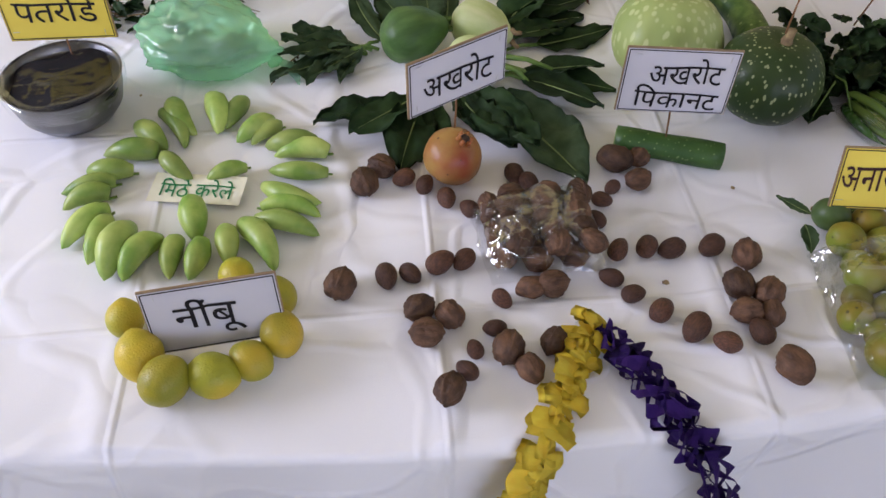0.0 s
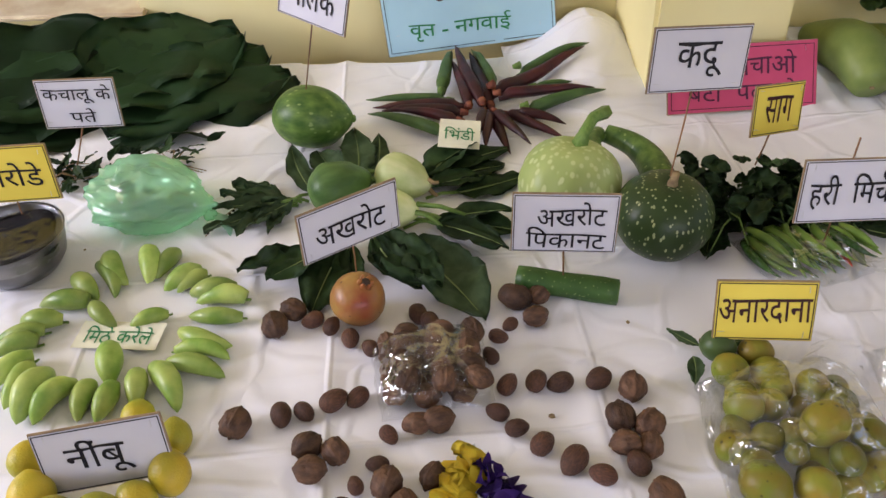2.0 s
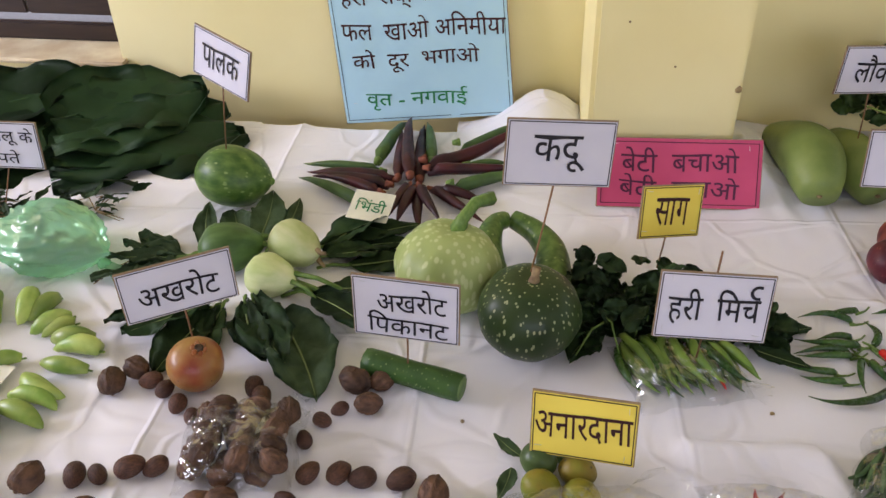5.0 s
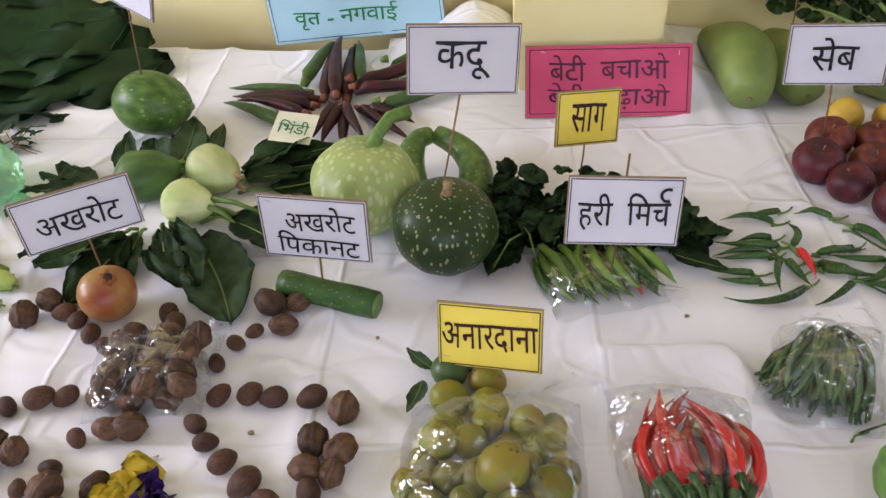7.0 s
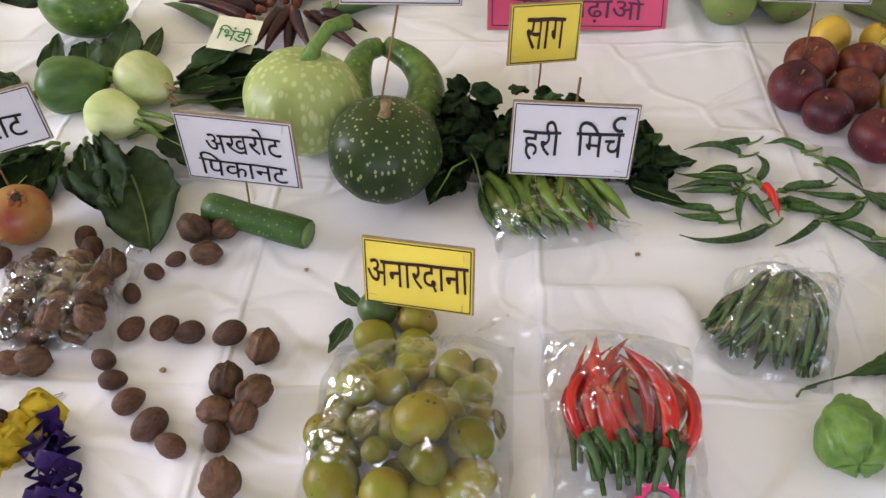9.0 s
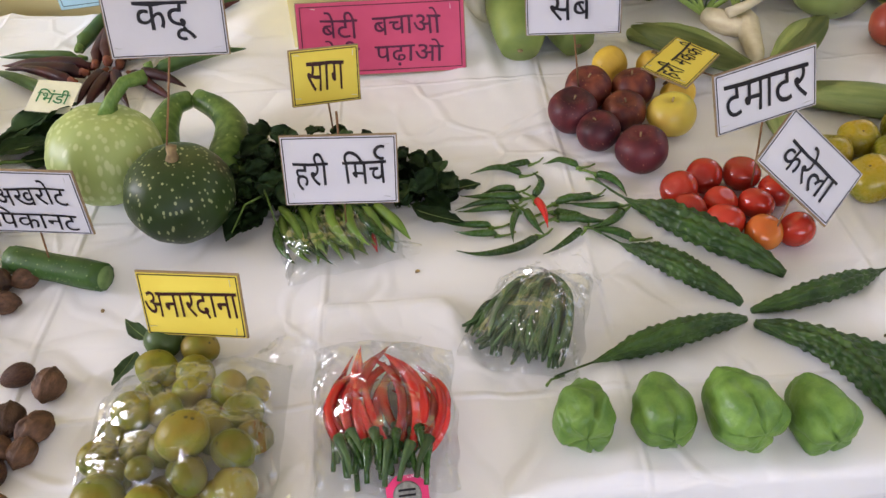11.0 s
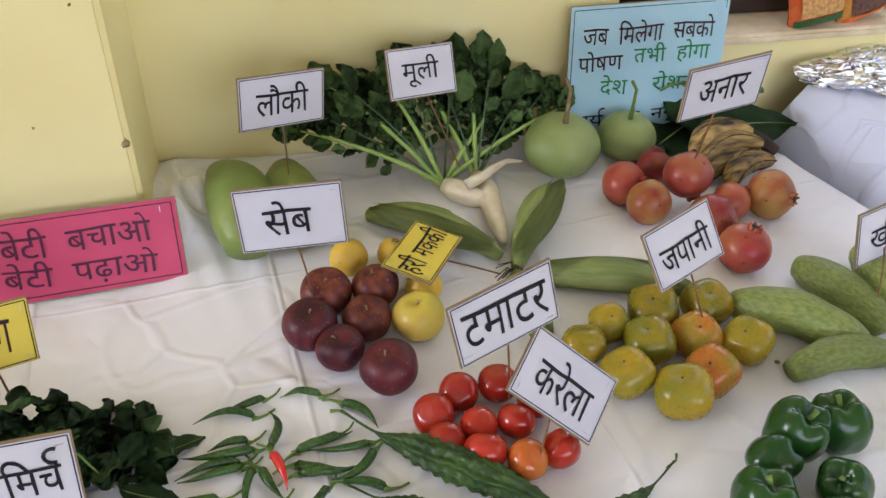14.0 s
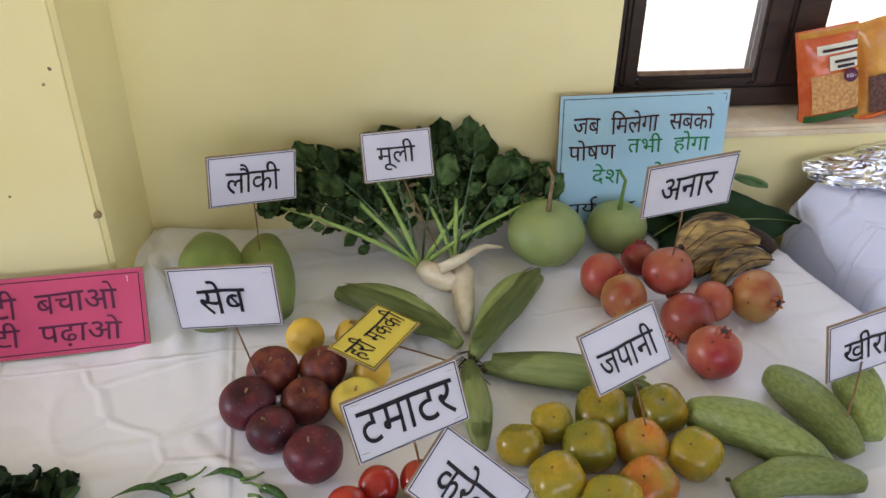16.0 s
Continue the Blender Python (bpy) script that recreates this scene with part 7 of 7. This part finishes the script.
def ruffled(parent, x0, x1, y0, y1, z, mat, n, seed):
    """A crushed tuft of crepe paper."""
    for i in range(n):
        bm = bmesh.new()
        cx, cy = x0 + (x1 - x0) * ((i * 0.618 + seed) % 1.0), y0 + (y1 - y0) * (i / n)
        grid = [[bm.verts.new((cx + 0.030 * (u / 5 - 0.5), cy + 0.030 * (v / 5 - 0.5), z + 0.010 * (i % 3) + 0.016 * noise.noise(Vector((u * 0.8, v * 0.8, i * 1.9 + seed))))) for v in range(6)] for u in range(6)]
        faces = [bm.faces.new((grid[u][v], grid[u + 1][v], grid[u + 1][v + 1], grid[u][v + 1])) for u in range(5) for v in range(5)]
        bmesh.ops.solidify(bm, geom=faces, thickness=0.0004)
        part("ruffle", bm, mat, parent, smooth=False)


def flat_shape(points, z, thick):
    bm = bmesh.new()
    skin(bm, [[bm.verts.new((x, y, z - thick)) for x, y in points], [bm.verts.new((x, y, z)) for x, y in points]])
    bmesh.ops.recalc_face_normals(bm, faces=bm.faces)
    return bm


ros = thing("rosette", pose(0.745, front_edge(0.745) + 0.006, T + 0.008, 24, 0, 3), "hot pink paper badge over crimson crepe pinned to the cloth", "rosette")
part("tag", flat_shape([(-0.020, 0.012), (-0.010, 0.022), (0.010, 0.022), (0.020, 0.012), (0.022, -0.060), (0.010, -0.066), (-0.018, -0.030)], 0.004, 0.0008), M_PINK_PAPER, ros, smooth=False)
tag = ros.children[0]
part("seal", fruit(0.0135, 0.0008, 6, 20), M_SEAL, tag, "round grey printed seal").matrix_basis = pose(0, 0.003, 0.0050)
for k in range(3):
    part("print_line", box(-0.008, 0.008, -0.0010, 0.0010, 0, 0.0003), M_INK, tag).matrix_basis = pose(0, 0.008 - 0.005 * k, 0.0059)
ruffled(ros, 0.005, 0.030, -0.030, -0.110, -0.012, M_MAROON, 9, 0.3)
ros = thing("rosette", pose(0.612, front_edge(0.612) - 0.004, T + 0.004, 30, 0, 0), "crushed crimson crepe-paper tuft pinned to the cloth edge", "rosette")
ruffled(ros, -0.030, 0.024, 0.004, -0.100, -0.004, M_MAROON, 13, 0.7)
part("torn_paper", flat_shape([(0.000, 0.004), (0.006, 0.030), (0.016, 0.026), (0.026, 0.034), (0.028, 0.004), (0.016, -0.002), (0.008, 0.008)], 0.010, 0.0005), M_CREAM, ros, "torn scrap of white paper", smooth=False)

# ---- bananas ----
bananas = thing("banana_bunch", Matrix(), "bunch of overripe bananas with black streaks", "bananas")
for k, (p, q, z, b) in enumerate((((1.705, 1.363), (1.846, 1.400), 0.062, 0.16), ((1.712, 1.352), (1.858, 1.379), 0.046, 0.15), ((1.721, 1.338), (1.847, 1.362), 0.024, 0.14), ((1.743, 1.299), (1.872, 1.358), 0.022, 0.14))):
    pts = [v + Vector((0, -0.022, T + z + 0.012 * math.sin(math.pi * i / 14))) for i, v in enumerate(bent(p, q, b, 14))]
    part("banana", tube(pts, [0.0215 * max(0.22, math.sin(math.pi * (0.06 + 0.9 * i / 14)) ** 0.45) for i in range(15)], 12, lambda th, t: 1 + 0.06 * math.cos(5 * th)), M_BANANA, bananas)
    for q in range(3):
        # blackened edges
        a0 = (0.5, 1.9, 3.1)[q] + 0.3 * k
        off = [Vector((-0.26 * math.cos(a0), math.cos(a0), math.sin(a0))) * 0.0222 * max(0.22, math.sin(math.pi * (0.06 + 0.9 * i / 14)) ** 0.45) for i in range(15)]
        part("dark_streak", tube([v + w for v, w in zip(pts, off)], [0.0004 + 0.0022 * abs(noise.noise(Vector((i * 0.6, q * 3, k)))) for i in range(15)], 6), M_SILK, bananas, "blackened edge")
    part("tip", fruit(0.006, 0.006, 6, 9), M_SILK, bananas, "black tip").matrix_basis = Matrix.Translation(pts[0])
part("bunch_stem", tube([(1.847, 1.391, T + 0.05), (1.874, 1.367, T + 0.04), (1.889, 1.350, T + 0.028)], [0.014, 0.013, 0.010], 9), M_SILK, bananas, "black bunch stem")

# ---- sill packets and foil bags ----
def packet(x, y, z, w, h, mat, grain, label, yaw, rows, priced=False):
    ob = thing("food_packet", pose(x, y, z, -9, -11, yaw), label, "packet", "food packets on the sill")
    bm = bmesh.new()
    f, b = [], []
    for i in range(17):
        fr, br = [], []
        for k in range(21):
            u, v = i / 16 - 0.5, k / 20
            e = (1 - abs(2 * u) ** 3) * (1 - abs(2 * v - 1) ** 4)
            d = 0.026 * e ** 0.6 * (1.15 - 0.4 * v) + 0.003 * noise.noise(Vector((u * 9, v * 9, x)))
            px = u * w * (1 - 0.09 * math.sin(math.pi * v) + 0.05 * noise.noise(Vector((u * 2, v * 4, x * 9))))
            fr.append(bm.verts.new((px, -d, v * h)))
            br.append(bm.verts.new((px, d * 0.7 + 0.001, v * h)))
        f.append(fr)
        b.append(br)
    for s, flip in ((f, False), (b, True)):
        for i in range(16):
            for k in range(20):
                q = (s[i][k], s[i + 1][k], s[i + 1][k + 1], s[i][k + 1])
                bm.faces.new(tuple(reversed(q)) if flip else q)
    part("pouch", bm, mat, ob)
    for name, u0, u1, v0, v1, m2 in rows:
        bm = bmesh.new()
        g2 = []
        for i in range(9):
            col = []
            for k in range(9):
                u, v = u0 + (u1 - u0) * i / 8, v0 + (v1 - v0) * k / 8
                e = (1 - abs(2 * u) ** 3) * (1 - abs(2 * v - 1) ** 4)
                col.append(bm.verts.new((u * w, -0.026 * e ** 0.6 * (1.15 - 0.4 * v) - 0.004, v * h)))
            g2.append(col)
        for i in range(8):
            for k in range(8):
                bm.faces.new((g2[i][k], g2[i + 1][k], g2[i + 1][k + 1], g2[i][k + 1]))
        part(name, bm, m2, ob)
    if priced:
        part("price_mark", fruit(0.0125, 0.0008, 6, 18), M_INK_PLUM, ob, "round maroon price mark").matrix_basis = pose(0.25 * w, -0.0325, 0.50 * h, 84, 0, 0)
        for word in lettering("60/-", 0.017, 0.008):
            part("lettering", word, M_PAPER, ob, smooth=False).matrix_basis = pose(0.25 * w, -0.0338, 0.50 * h, 84, 0, 0)
        for k, (u, v, wide) in enumerate(((0.09, 0.79, 0.54), (0.17, 0.665, 0.34), (0.17, 0.61, 0.26))):
            part("print_line", box(-wide * w / 2, wide * w / 2, -0.0024, 0.0024, 0, 0.0004), M_INK_RED, ob).matrix_basis = pose(u * w, -0.0318 + 0.0025 * (k == 0), v * h, 82, 0, 0)
    return ob


packet(2.076, 1.545, 0.936, 0.114, 0.172, M_PACKET, M_GRAIN, "orange plastic packet of split pulses with a clear window", -8,
       [("grain_window", -0.34, 0.42, 0.13, 0.54, M_GRAIN), ("green_band", -0.44, 0.44, 0.02, 0.11, M_GREEN_BAND), ("print_panel", -0.06, 0.40, 0.57, 0.72, M_CREAM), ("label_strip", -0.24, 0.42, 0.745, 0.84, M_CREAM), ("crimped_end", -0.47, 0.47, 0.93, 0.99, M_PACKET_YELLOW)], True)
packet(2.196, 1.555, 0.936, 0.125, 0.185, M_PACKET_YELLOW, M_GRAIN_DARK, "amber plastic packet of dark brown grains", 6,
       [("grain_window", -0.36, 0.36, 0.10, 0.48, M_GRAIN_DARK), ("green_band", -0.46, 0.46, 0.01, 0.08, M_PACKET), ("blue_mark", 0.0, 0.34, 0.60, 0.76, M_BLUE_CARD)])
for i, (x, y, z, sx, sy, yaw) in enumerate(((2.092, 1.454, 0.872, 0.10, 0.065, -14), (2.183, 1.491, 0.874, 0.10, 0.06, 12), (2.163, 1.382, 0.872, 0.08, 0.05, -30), (2.307, 1.414, 0.872, 0.10, 0.06, 30))):
    bm = fruit(1, 1, 22, 34)
    for v in bm.verts:
        d = v.co.normalized()
        k = 1 - 0.30 * abs(noise.noise(d * 2.6 + Vector((i * 7, 0, 0)))) - 0.14 * abs(noise.noise(d * 7 + Vector((0, i * 3, 0))))
        v.co = (v.co.x * sx * k, v.co.y * sy * k, max(v.co.z, -0.5) * 0.026 * k)
    ob = tagged(part("foil_pouch", bm, M_FOIL, smooth=False), "crumpled silver foil snack pouch on the cloth", "pouch", "foil pouches")
    ob.matrix_basis = pose(x, y, z, 0, 0, yaw)

# ---- withered basil sprigs, specks, small rubbish ----
for cx, cy, yaw, dark in ((1.301, 0.628, -78, True), (1.350, 0.640, -62, False)):
    sp = thing("withered_sprig", pose(cx, cy, T + 0.004, 0, 0, yaw), "withered herb sprig with dark buds" if dark else "withered yellow-green herb sprig", "herb", "withered sprigs")
    part("stem", tube([(-0.085, 0.004, 0.002), (-0.03, -0.004, 0.004), (0.03, 0.004, 0.003), (0.09, 0, 0.001)], [0.0014, 0.0013, 0.0011, 0.0008], 6), M_STEM_DRY, sp)
    lp = part("leaf", leaf(0.020, 0.010, "oval", 0.15, 0.3, 0.3, cx), M_DRY_LEAF, sp)
    for k in range(22):
        share("leaf", lp, sp, pose(rng.uniform(-0.06, 0.07), rng.uniform(-0.012, 0.012), rng.uniform(0.002, 0.014), rng.uniform(-50, 50), rng.uniform(-30, 30), rng.uniform(0, 360)) @ Matrix.Diagonal((rng.uniform(0.493, 1.184),) * 3 + (1,)))
    if dark:
        for k in range(26):
            part("bud", fruit(0.0032, 0.003, 5, 7), M_SILK, sp).matrix_basis = pose(0.012 + 0.003 * k, rng.uniform(-0.006, 0.006), rng.uniform(0.003, 0.008))
for x, y, s in ((0.261, 0.658, 0.004), (1.292, 0.821, 0.0025), (0.386, 0.801, 0.003), (0.328, 0.539, 0.0022), (-0.379, 1.043, 0.002), (0.762, 0.835, 0.003), (1.571, 0.910, 0.004), (0.304, 0.597, 0.0015)):
    tagged(part("speck", fruit(s, s * 0.4, 5, 7, rough=0.5, seed=x), M_STEM_DRY), "tiny dry brown plant crumb on the cloth", "crumb", "crumbs on the cloth").matrix_basis = pose(x, y, T + 0.0035, 0, 0, x * 900)
tagged(part("speck", fruit(0.0025, 0.0012, 5, 7), M_CHILI_RED), "tiny red crumb on the cloth", "crumb", "crumbs on the cloth").matrix_basis = pose(0.322, 0.538, T + 0.0035)
